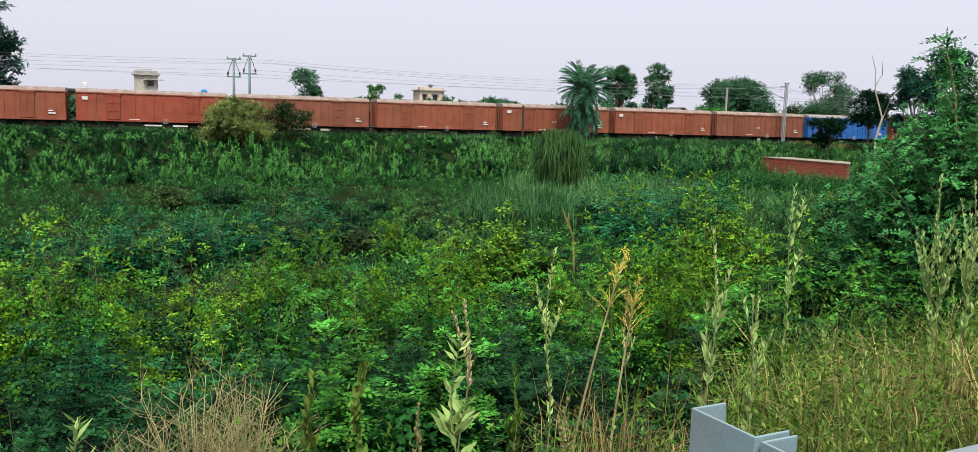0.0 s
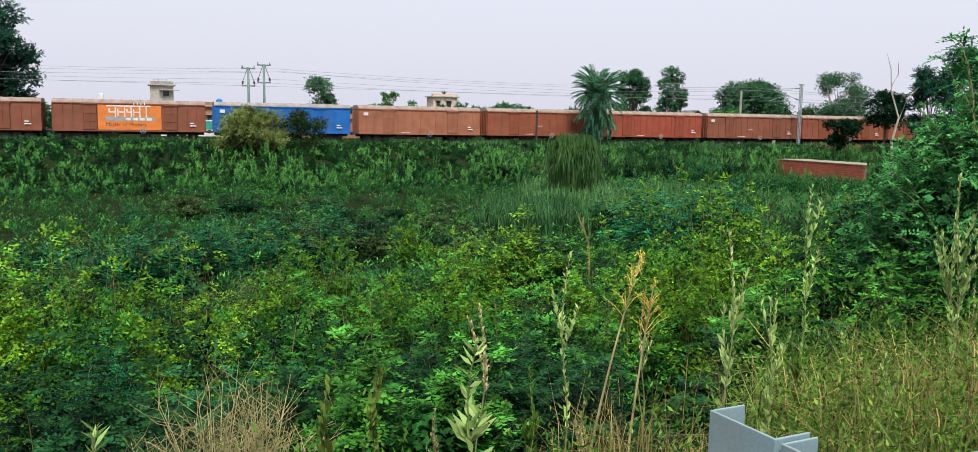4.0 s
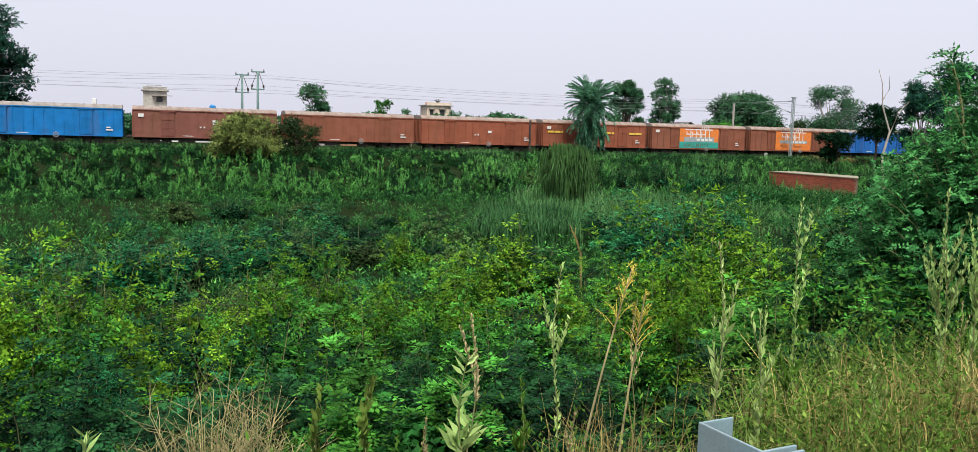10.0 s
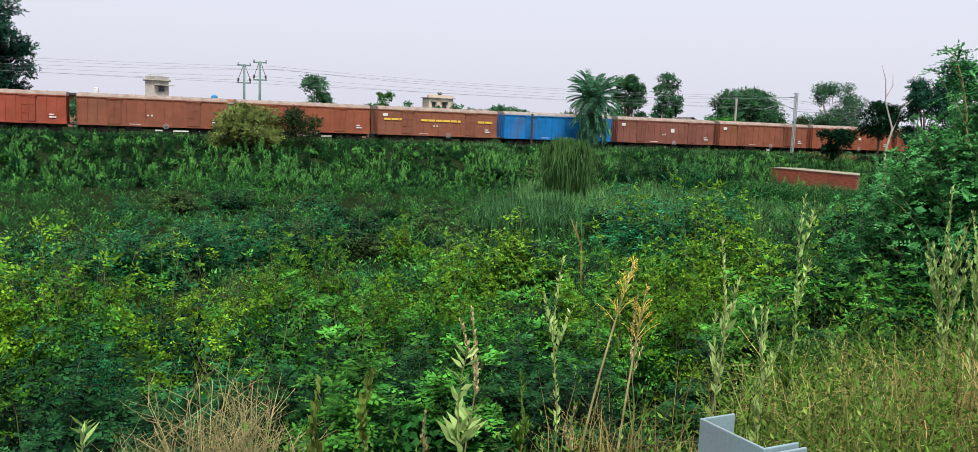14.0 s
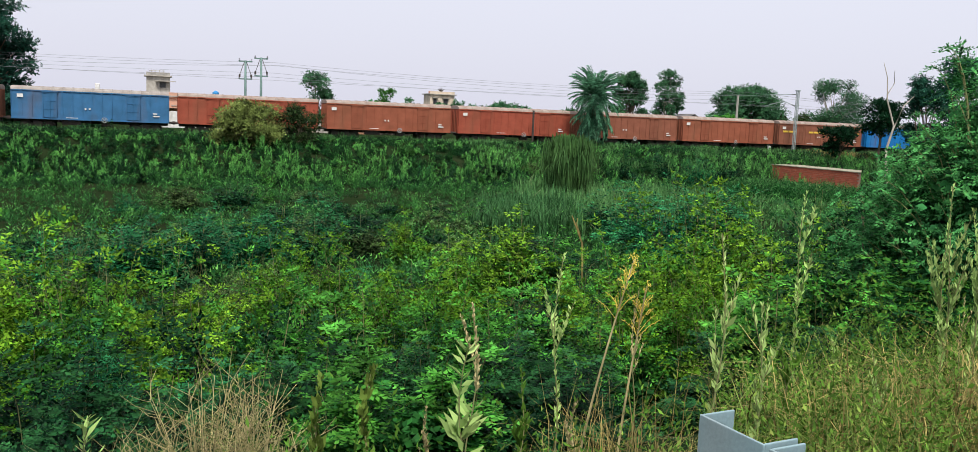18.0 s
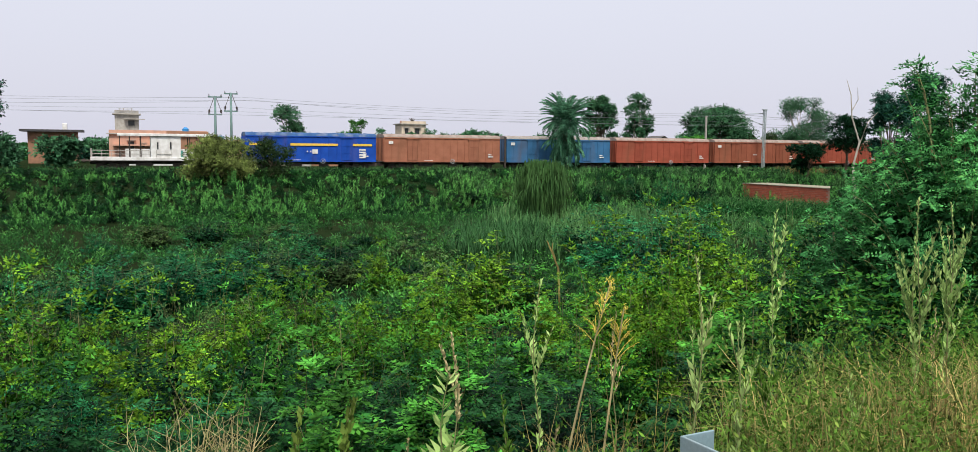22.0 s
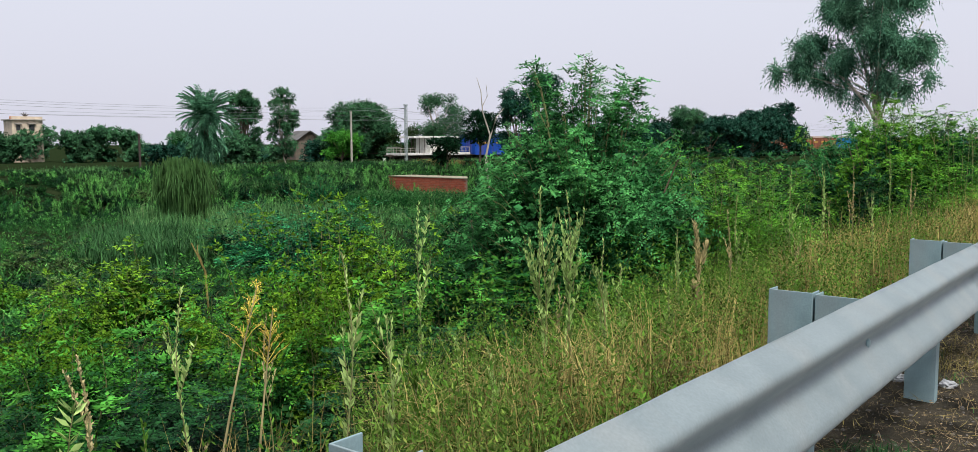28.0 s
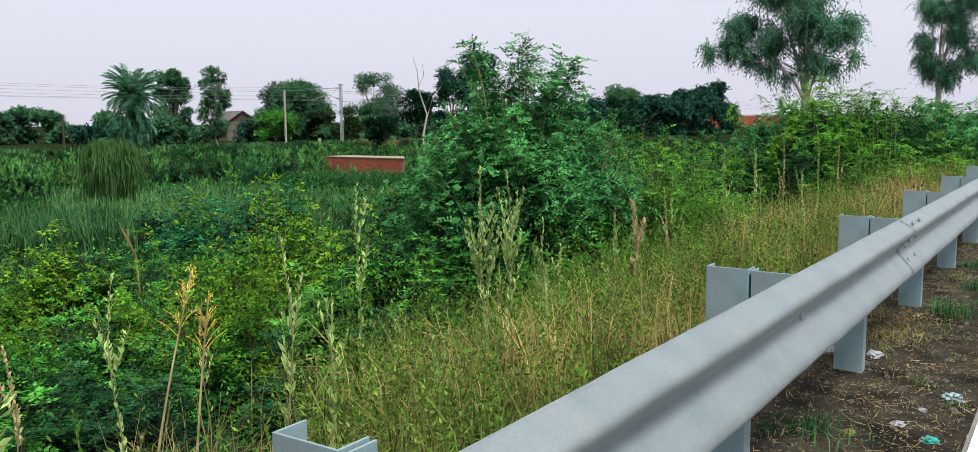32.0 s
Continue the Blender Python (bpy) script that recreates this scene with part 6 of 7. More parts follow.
def euc_lumps(rng, r, lobes, per):
    """Leaf masses gathered in lobes (azimuth, elevation, radius in degrees) at the distance r."""
    out = []
    for az, el, w in lobes:
        for _ in range(max(3, int(per * w))):
            o = ball(rng, 1)[0] * rng.uniform(0.2, 1.0)
            rr = r + o[2] * radians(w) * r
            out.append((*at(az + o[0] * w, rr), 1.47 + rr * math.tan(radians(el + 0.9 * o[1] * w)), radians(w) * r * rng.uniform(0.35, 0.75)))
    return out


erng = np.random.default_rng(77)
ex, ey = at(54.6, 38)
CROWN = ((48.9, 4.5, 0.55), (50.1, 4.9, 0.8), (51.3, 4.1, 0.6), (50.9, 6.2, 1.0), (52.4, 3.4, 0.5), (52.6, 5.2, 1.0), (53.5, 2.8, 0.4), (54.4, 6.6, 1.4), (54.9, 3.9, 0.8), (56.1, 5.4, 1.0), (56.0, 3.3, 0.5), (57.1, 4.1, 0.4), (57.0, 6.0, 0.7), (52.6, 8.2, 1.3), (55.4, 8.8, 1.4), (53.8, 11, 1.4))
build_eucalyptus(ex, ey, euc_lumps(erng, 38, CROWN, 10), "tall eucalyptus with pale forked trunks by the road", 5, [(*at(a, 38 + 0.4 * k), z) for k, (a, z) in enumerate(((50.8, 5.0), (52.0, 7.4), (53.0, 8.8), (53.8, 9.8), (54.4, 10.4), (55.0, 9.8), (55.8, 8.2), (56.8, 6.4)))], 2.4)
ex, ey = at(61.9, 55)
CROWN = ((61.3, 3.1, 0.7), (62.5, 2.9, 0.6), (61.2, 4.6, 0.7), (62.6, 5.4, 1.0), (64.2, 4.4, 0.8), (61.5, 6.6, 0.9), (63.6, 7.2, 1.2), (65.2, 5.6, 0.9), (62.6, 9.0, 1.2), (64.8, 2.6, 0.6), (61.0, 3.7, 0.8), (62.2, 2.4, 0.6), (63.6, 3.4, 0.9), (64.8, 7.0, 1.2), (66.2, 4.4, 1.0))
build_eucalyptus(ex, ey, euc_lumps(erng, 55, CROWN, 9), "eucalyptus tree further along the road", 6, [(*at(62, 55), 10), (*at(63.2, 55), 8.5), (*at(61.4, 55), 7)], 3.0)


# ---- date palm


def build_palm():
    rng = np.random.default_rng(8)
    x, y, _ = track(21.3, -4.2)
    g = gz(x, y)
    root = empty("date_palm", pose(x, y, g), "wild date palm with arching grey-green fronds", "palm tree")
    head = 4.5 - g
    T = Quads()
    k = np.linspace(0, 1, 26)
    T.tube(np.stack([0 * k, 0 * k, -0.3 + (head + 0.3) * k], 1), 0.26 + 0.05 * (np.arange(26) % 2), 9)
    child("trunk", T.mesh("trunk", BARK), root)
    me = []
    for j in range(210):
        Q = Quads()
        el = rng.uniform(-0.5, 1.2) if 40 < j < 125 else rng.uniform(-1.25, 0.1) if j >= 125 else rng.uniform(0.6, 1.45)
        az = rng.uniform(0, 2 * np.pi)
        L = rng.uniform(2.9, 3.7)
        n = 11
        f = np.linspace(0, 1, n)
        a = el - (1.15 if j >= 125 else 0.85) * f ** 1.5
        dl = L / (n - 1)
        hor = np.concatenate([[0], np.cumsum(np.cos(a[:-1]) * dl)])
        zz = np.concatenate([[0], np.cumsum(np.sin(a[:-1]) * dl)])
        out = np.array([math.cos(az), math.sin(az), 0])
        sd = np.array([-math.sin(az), math.cos(az), 0])
        pts = np.array([0, 0, head - (rng.uniform(0.0, 2.6) if j >= 125 else 0)]) + hor[:, None] * out + zz[:, None] * np.array([0, 0, 1.0])
        Q.tube(pts, 0.03 * (1.05 - f), 4)
        m = 40
        ff = np.linspace(0.18, 0.98, m)
        pp = np.stack([np.interp(ff, f, pts[:, c]) for c in range(3)], 1)
        aa = np.interp(ff, f, a)[:, None]
        way = np.cos(aa) * out + np.sin(aa) * np.array([0, 0, 1.0])
        for s in (-1, 1):
            d = unit(way * 0.75 + sd * s * 0.65 + np.array([0, 0, -0.25]) + rng.normal(0, 0.12, (m, 3)))
            wsd = unit(np.cross(d, sd * s + rng.normal(0, 0.3, (m, 3))))
            Q.leaves(pp, d, wsd, 0.62 * (1.15 - 0.5 * ff[:, None]), 0.062)
        child("frond", Q.mesh("frond", PALM), root)


build_palm()


# ---- small posts by the track


def build_track_post(along, off, top, r, material, label):
    x, y, _ = track(along, off)
    g = gz(x, y)
    m = empty("trackside_post", track_pose(along, off, g), label, "post")
    part("shaft", box(-r, r, -r, r, -0.4, top - g, 0.01), material, m)
    part("cap", box(-r * 1.3, r * 1.3, -r * 1.3, r * 1.3, top - g, top - g + 0.06), material, m)


build_track_post(15.2, -1.4, 2.5, 0.09, IRON, "dark slim iron post beside the track")
build_track_post(51.1, 10.0, 6.0, 0.11, CONCRETE, "grey concrete pole behind the railway")
build_track_post(47.0, -2.4, -0.55, 0.12, WHITE, "short white marker post beside the track")

# ---- dead trunk


def build_dead_tree():
    x, y = at(30.6, 24)
    g = gz(x, y)
    root = empty("dead_tree", pose(x, y, g), "bare pale dead tree trunk with a few branches", "dead tree")
    T = Quads()
    top = 3.05 - g
    T.tube([(0, 0, -0.3), (0.05, 0, top * 0.5), (0.0, 0.1, top * 0.68), (0.15, 0.1, top * 0.78)], [0.042, 0.038, 0.03, 0.025], 8)
    child("trunk", T.mesh("trunk", PALEBARK, True), root)
    B = Quads()
    B.tube([(0.15, 0.1, top * 0.77), (-0.1, 0.1, top * 0.88), (-0.15, 0.1, top * 0.97), (-0.28, 0.1, top * 1.03)], [0.024, 0.018, 0.012, 0.006])
    B.tube([(0.15, 0.1, top * 0.77), (0.35, 0.1, top * 0.86), (0.6, 0.1, top * 0.9)], [0.016, 0.012, 0.006])
    B.tube([(-0.12, 0.1, top * 0.9), (0.05, 0.1, top * 0.95), (0.02, 0.1, top * 1.0)], [0.016, 0.01, 0.005])
    child("branch", B.mesh("branch", PALEBARK, True), root)


build_dead_tree()

# ---- weeds on the bank, reeds and grass


def rand_yaw(rng, n):
    a = rng.uniform(0, 2 * np.pi, n)
    return np.cos(a), np.sin(a)


def weed_field(name, pts, hts, material, label, seed, leaf=0.15, width=0.05, stems=6, leaves=9, spread=0.45, category="weeds", low=0.25, simple=True):
    """Upright weeds: at every point a few stems set with leaves."""
    rng = np.random.default_rng(seed)
    Q = Quads(simple)
    n = len(pts)
    base = np.stack([pts[:, 0], pts[:, 1], ground_z(pts[:, 0], pts[:, 1])], 1)
    for s in range(stems):
        off = np.stack([*rng.normal(0, spread, (2, n)), np.zeros(n)], 1)
        h = hts * rng.uniform(0.6, 1.1, n)
        lean = np.stack([*rng.normal(0, 0.18, (2, n)), np.ones(n)], 1)
        for j in range(leaves):
            f = low + (1 - low) * (j + rng.uniform(0, 0.6)) / leaves
            c, sn = rand_yaw(rng, n)
            rise = rng.uniform(0.1, 0.9, n) + (0.8 if j >= leaves - 2 else 0)
            d = unit(np.stack([c, sn, rise], 1))
            p = base + off + lean * (h * f)[:, None]
            sd = unit(np.cross(d, np.array([0, 0, 1.0]) + rng.normal(0, 0.4, (n, 3))))
            k = (leaf * (1.25 - 0.6 * f) * rng.uniform(0.7, 1.3, n))[:, None]
            Q.leaves(p, d, sd, k, k * width / leaf)
    return tagged(new(name, Q.mesh(name, material)), label, category, kind="stuff")


def blade_field(name, pts, hts, material, label, seed, width=0.02, per=8, spread=0.2, bend=0.5, category="grass", reach=1.0):
    """Grass: tufts of bent blades."""
    rng = np.random.default_rng(seed)
    Q = Quads()
    n = len(pts)
    base = np.stack([pts[:, 0], pts[:, 1], ground_z(pts[:, 0], pts[:, 1])], 1)
    for s in range(per):
        off = np.stack([*rng.normal(0, spread, (2, n)), np.zeros(n)], 1)
        c, sn = rand_yaw(rng, n)
        h = (hts * rng.uniform(0.5, 1.15, n))[:, None]
        out = np.stack([c, sn, np.zeros(n)], 1)
        b = bend * rng.uniform(0.2, 1.3, (n, 1))
        out = out * reach
        p0 = base + off
        p1 = p0 + np.array([0, 0, 0.6]) * h + out * h * b * 0.25
        p2 = p0 + np.array([0, 0, 1.0]) * h * (1 - 0.35 * b) + out * h * b * 0.8
        sd = np.stack([-sn, c, np.zeros(n)], 1) * width * 0.5
        v = np.stack([p0 - sd, p0 + sd, p1 + sd * 0.8, p1 - sd * 0.8, p2 + sd * 0.15, p2 - sd * 0.15], 1)
        i = np.arange(n)[:, None] * 6
        Q.add(v.reshape(-1, 3), np.concatenate([i + np.array([[0, 1, 2, 3]]), i + np.array([[3, 2, 4, 5]])], 1))
    return tagged(new(name, Q.mesh(name, material)), label, category, kind="stuff")


def track_points(rng, n, a0, a1, o0, o1):
    a = rng.uniform(a0, a1, n)
    o = rng.uniform(o0, o1, n)
    return L0 + a[:, None] * TV + o[:, None] * TN


def road_points(rng, n, a0, a1, d0, d1):
    a = rng.uniform(a0, a1, n)
    d = rng.uniform(d0, d1, n)
    p = P0 + a[:, None] * RU + d[:, None] * RN
    # the slope falls away into the thicket beside the first posts
    return p[(d < 1.1) | (np.degrees(np.arctan2(p[:, 0], p[:, 1])) > 23.5)]


vr = np.random.default_rng(21)


def keep(p, fac, thr, seed):
    v = np.array([noise.noise((a * fac, b * fac, seed)) for a, b in p])
    return v > thr, v


def brush_field(name, pts, hts, rad, materials, label, seed, stems=10, leaves=9, leaf=0.3, width=0.075, rise=1.0, dome=0.5, category="weeds", tips=0.78):
    """Clumps of upright plume-like weeds, tallest in the middle; lighter tips put top light into the colour."""
    rng = np.random.default_rng(seed)
    Q, Y = Quads(True), Quads(True)
    n = len(pts)
    base = np.stack([pts[:, 0], pts[:, 1], ground_z(pts[:, 0], pts[:, 1])], 1)
    for s in range(stems):
        a, q = rng.uniform(0, 2 * np.pi, n), np.sqrt(rng.uniform(0, 1, n))
        out = np.stack([np.cos(a), np.sin(a), np.zeros(n)], 1)
        h = hts * (1 - dome * q * q) * rng.uniform(0.75, 1.08, n)
        foot = base + out * (rad * q * 0.55)[:, None]
        lean = out * (rad * q * 0.5)[:, None] + np.stack([*rng.normal(0, 0.06, (2, n)), h], 1)
        for j in range(leaves):
            f = (0.12 + 0.88 * (j + rng.uniform(0, 0.7, n)) / leaves)[:, None]
            c, sn = rand_yaw(rng, n)
            d = unit(np.stack([c, sn, rise * rng.uniform(0.7, 1.6, n)], 1) + out * 0.3)
            p = foot + lean * f
            sd = unit(np.cross(d, rng.normal(0, 1, (n, 3))))
            k = (leaf * (1.2 - 0.45 * f) * rng.uniform(0.7, 1.25, (n, 1)))
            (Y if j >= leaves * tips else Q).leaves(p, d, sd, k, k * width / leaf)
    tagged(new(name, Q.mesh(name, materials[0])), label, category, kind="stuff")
    tagged(new(name, Y.mesh(name, materials[1])), "lit-toned tips of " + label, category, kind="stuff")


# big plumes side by side, of three greens
ga, go = np.meshgrid(np.arange(-52, 62, 1.45), np.arange(-25, -3.0, 1.6))
ga, go = ga.ravel() + vr.uniform(-0.55, 0.55, ga.size), go.ravel() + vr.uniform(-0.6, 0.6, ga.size)
bp = L0 + ga[:, None] * TV + go[:, None] * TN
_, bv = keep(bp, 0.14, -2.0, 1.0)
bh = np.clip(1.5 + 1.0 * bv + vr.normal(0, 0.75, len(bp)), 0.4, 3.1)
lid = -0.72 - 0.028 * np.abs(go) - ground_z(bp[:, 0], bp[:, 1]) - vr.uniform(0, 0.25, len(bp))
bh = np.maximum(np.where(go > -12, np.minimum(bh, lid), bh), 0.3)
sort = bv + vr.normal(0, 0.3, len(bp))
# dark below and light at the tips: shade and top light by colour
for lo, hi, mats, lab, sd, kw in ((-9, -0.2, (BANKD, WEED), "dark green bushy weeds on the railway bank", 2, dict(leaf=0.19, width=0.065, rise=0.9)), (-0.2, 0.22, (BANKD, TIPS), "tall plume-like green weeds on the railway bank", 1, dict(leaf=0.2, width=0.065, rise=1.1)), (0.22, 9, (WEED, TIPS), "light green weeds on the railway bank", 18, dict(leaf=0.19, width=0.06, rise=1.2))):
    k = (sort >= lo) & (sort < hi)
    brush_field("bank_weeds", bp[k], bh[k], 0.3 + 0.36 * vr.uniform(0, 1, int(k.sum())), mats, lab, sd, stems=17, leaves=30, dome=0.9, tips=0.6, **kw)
p = track_points(np.random.default_rng(41), 2100, -52, 62, -27, -3.5)
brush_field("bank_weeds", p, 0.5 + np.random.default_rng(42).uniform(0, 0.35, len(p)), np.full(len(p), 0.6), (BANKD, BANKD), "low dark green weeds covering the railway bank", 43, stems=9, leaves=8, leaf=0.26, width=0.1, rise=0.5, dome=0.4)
for j in range(55):
    a, o = float(vr.uniform(-50, 58)), float(vr.uniform(-28, -11))
    if 27 < a < 56:
        continue
    x, y, _ = track(a, o)
    nn = noise.noise((x * 0.1, y * 0.1, 2.0))
    put_bush_xy(("dark", "green", "dark", "teal", "olive", "green")[int(vr.integers(6))], x, y, gz(x, y) + 1.1 + 0.8 * nn + float(vr.uniform(-0.2, 0.5)), float(vr.uniform(1.0, 1.9)))
p = track_points(vr, 2200, -52, 160, -4.8, -1.9)
blade_field("trackside_grass", p, 0.45 + vr.uniform(0, 0.45, len(p)), GRASS, "light green grass along the railway", 3, width=0.05, per=9, spread=0.4)
p = track_points(vr, 1500, 6, 62, -15, -3)
k, v = keep(p, 0.16, -0.1, 8.0)
p = p[k]
blade_field("bank_grass", p, 0.5 + vr.uniform(0, 0.5, len(p)), GRASS, "light green grass on the railway bank", 19, width=0.06, per=12, spread=0.45, bend=0.6)
p = track_points(vr, 260, 50, 58, -9, -4)
blade_field("bank_grass", p, 0.4 + vr.uniform(0, 0.5, len(p)), STRAW, "dry straw grass behind the brick wall", 4, width=0.05, per=8, spread=0.4)
# reeds: blue-green patch and lighter grass in the hollow
p = np.array([at(a, r) for a, r in zip(vr.uniform(5.5, 11.5, 620), vr.uniform(40, 52, 620))])
blade_field("reeds", p, 1.6 + vr.uniform(-0.5, 0.5, len(p)), REED, "blue-green reeds in the hollow", 5, width=0.05, per=10, spread=0.4, bend=0.55, category="reeds")
p = np.array([at(a, r) for a, r in zip(vr.uniform(8, 21, 1100), vr.uniform(42, 72, 1100))])
blade_field("hollow_grass", p, 1.2 + vr.uniform(-0.3, 0.6, len(p)), GRASS, "pale green grass in the hollow", 6, width=0.05, per=8, spread=0.4, bend=0.45)
p = np.array([at(a, r) for a, r in zip(vr.uniform(20, 33, 500), vr.uniform(55, 78, 500))])
blade_field("hollow_grass", p, np.clip(-3.3 - 0.02 * (78 - np.hypot(p[:, 0], p[:, 1])) - ground_z(p[:, 0], p[:, 1]), 0.3, 1.6) * vr.uniform(0.7, 1.05, len(p)), GRASS, "pale green grass before the brick wall", 7, width=0.05, per=8, spread=0.4)
p = np.array([at(a, r) for a, r in zip(vr.uniform(21.5, 31, 420), vr.uniform(74, 86.5, 420))])
brush_field("hollow_weeds", p, np.clip(-2.58 - ground_z(p[:, 0], p[:, 1]), 0.3, 2.0) * vr.uniform(0.75, 1.03, len(p)), 0.6 + 0 * p[:, 0], (GREEN, GRASS), "light green weeds before the brick wall", 27, leaf=0.3, width=0.07, stems=7)
# tall cane grass clump on the bank: blades that rise from a crowded foot and hang over all round
def build_cane_grass(az, r, top, R, seed, n=2600):
    rng = np.random.default_rng(seed)
    x, y = at(az, r)
    g = gz(x, y)
    H = top - g
    Q = Quads()
    yaw = rng.uniform(0, 2 * math.pi, n)
    out = np.stack([np.cos(yaw), np.sin(yaw), np.zeros(n)], 1)
    foot = np.stack([rng.normal(x, 0.6, n), rng.normal(y, 0.6, n), np.full(n, g)], 1)
    h = H * rng.uniform(0.45, 1.0, (n, 1)) ** 0.7
    reach = R * rng.uniform(0.2, 0.85, (n, 1))
    h = h * (1 - 0.4 * (reach / R) ** 2)
    drop = rng.uniform(0.15, 0.62, (n, 1)) * h
    up = np.array([0, 0, 1.0])
    pts = [foot, foot + up * h * 0.6 + out * reach * 0.3, foot + up * h * 0.93 + out * reach * 0.62, foot + up * h + out * reach * 0.85, foot + up * (h - drop * 0.45) + out * reach * 1.08, foot + up * (h - drop) + out * reach * 1.2]
    side = np.stack([-np.sin(yaw), np.cos(yaw), np.zeros(n)], 1)
    side = unit(side + rng.normal(0, 0.5, (n, 3)))
    for a, b, wa, wb in zip(pts, pts[1:], (0.02, 0.03, 0.036, 0.034, 0.026), (0.03, 0.036, 0.034, 0.026, 0.006)):
        v = np.stack([a - side * wa, a + side * wa, b + side * wb, b - side * wb], 1)
        Q.add(v.reshape(-1, 3), np.arange(n)[:, None] * 4 + np.arange(4))
    tagged(new("tall_grass", Q.mesh("tall_grass", CANE)), "tall drooping cane grass clump in the hollow", "grass", kind="stuff")


build_cane_grass(11.3, 66, 0.75, 1.6, 8)
ax, ay = at(11.3, 66)
p = np.stack([ax + vr.normal(0, 0.7, 9), ay + vr.normal(0, 0.7, 9)], 1)
blade_field("grass_plumes", p, (0.8 - ground_z(p[:, 0], p[:, 1])) * vr.uniform(0.9, 1.1, len(p)), STRAW, "dry straw plumes of the cane grass", 33, width=0.05, per=1, spread=0.4, bend=0.35)
# weeds over the floor of the hollow
p = np.array([at(a, r) for a, r in zip(vr.uniform(-30, 34, 2600), vr.uniform(24, 74, 2600))])
oo = (p - L0) @ TN
p = p[oo < -18]
k, v = keep(p, 0.15, -0.9, 7.0)
p, v = p[::2], v[::2]
# TIPS over WEED paints top light on these clumps too
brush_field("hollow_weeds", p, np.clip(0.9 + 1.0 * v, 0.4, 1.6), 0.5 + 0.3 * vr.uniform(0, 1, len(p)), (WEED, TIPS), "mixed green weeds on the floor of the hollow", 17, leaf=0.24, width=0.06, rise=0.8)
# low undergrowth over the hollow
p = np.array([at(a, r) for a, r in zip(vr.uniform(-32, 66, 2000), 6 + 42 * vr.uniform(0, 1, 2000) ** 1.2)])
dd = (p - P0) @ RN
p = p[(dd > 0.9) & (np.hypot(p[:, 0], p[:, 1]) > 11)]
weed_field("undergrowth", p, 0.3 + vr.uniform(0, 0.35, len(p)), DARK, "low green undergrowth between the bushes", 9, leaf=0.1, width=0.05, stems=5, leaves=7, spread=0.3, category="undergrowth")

# near verge: dry grass and straw
p = road_points(vr, 2600, 1.2, 32, 0.4, 2.8)
k, v = keep(p, 0.9, -9.0, 4.0)
q = p[(v > -0.12) & (v < 0.2)][::2]
blade_field("olive_grass", q, 0.3 + vr.uniform(0, 0.4, len(q)), OLIVEGRASS, "olive green grass among the dry straw", 37, width=0.005, per=16, spread=0.12, bend=0.8)
k = v > 0.15
p = p[k]
blade_field("dry_grass", p, 0.22 + 0.9 * np.clip(v[k], 0, 0.5) + vr.uniform(0, 0.3, len(p)), STRAW, "tangled dry straw grass along the guard rail", 10, width=0.005, per=18, spread=0.12, bend=0.95)
p = road_points(vr, 800, -4, 32, 0.3, 2.4)
blade_field("verge_grass", p, 0.2 + vr.uniform(0, 0.3, len(p)), GRASS, "green grass blades along the guard rail", 11, width=0.005, per=12, spread=0.15, bend=0.9)
p = road_points(vr, 700, -4, 10, 0.4, 2.2)
k, v = keep(p, 1.3, 0.06, 2.0)
p = p[k]
weed_field("verge_weeds", p, 0.4 + vr.uniform(0, 0.35, len(p)), HERB, "small-leaved green weeds beside the guard rail", 13, simple=False, leaf=0.03, width=0.011, stems=8, leaves=14, spread=0.14)
p = road_points(vr, 650, 1.0, 34, 0.45, 3.6)
k, v = keep(p, 1.1, 0.12, 6.0)
p = p[k]
weed_field("verge_weeds", p, 0.55 + vr.uniform(0, 0.5, len(p)), HERB, "olive weeds in the dry grass", 14, simple=False, leaf=0.028, width=0.008, stems=7, leaves=16, spread=0.12)


p = road_points(vr, 1500, 1.0, 34, 0.5, 3.4)
k, v = keep(p, 0.9, -9.0, 4.0)
p = p[v < 0.03]
weed_field("verge_weeds", p, 0.5 + vr.uniform(0, 0.5, len(p)), GREENHERB, "fresh green leafy weeds in the dry grass", 24, simple=False, leaf=0.04, width=0.015, stems=8, leaves=16, spread=0.13)


p = road_points(vr, 700, 0.8, 30, 0.4, 2.6)
k, v = keep(p, 0.9, 0.05, 4.0)
p = p[k]
blade_field("dry_weeds", p, 0.36 + vr.uniform(-0.1, 0.25, len(p)), STRAW, "pale dry twiggy weeds along the guard rail", 25, width=0.0032, per=50, spread=0.14, bend=0.8, category="weeds")


p = road_points(vr, 420, -4, 9, 0.35, 2.3)
for mt, sd, part_of, lab in ((GREENHERB, 28, slice(0, 220), "fine small-leaved green weeds beside the guard rail"), (HERB, 29, slice(220, 420), "fine olive weeds beside the guard rail")):
    q = p[part_of]
    weed_field("verge_weeds", q, 0.42 + vr.uniform(0, 0.3, len(q)), mt, lab, sd, simple=False, leaf=0.035, width=0.011, stems=9, leaves=18, spread=0.15, low=0.1)


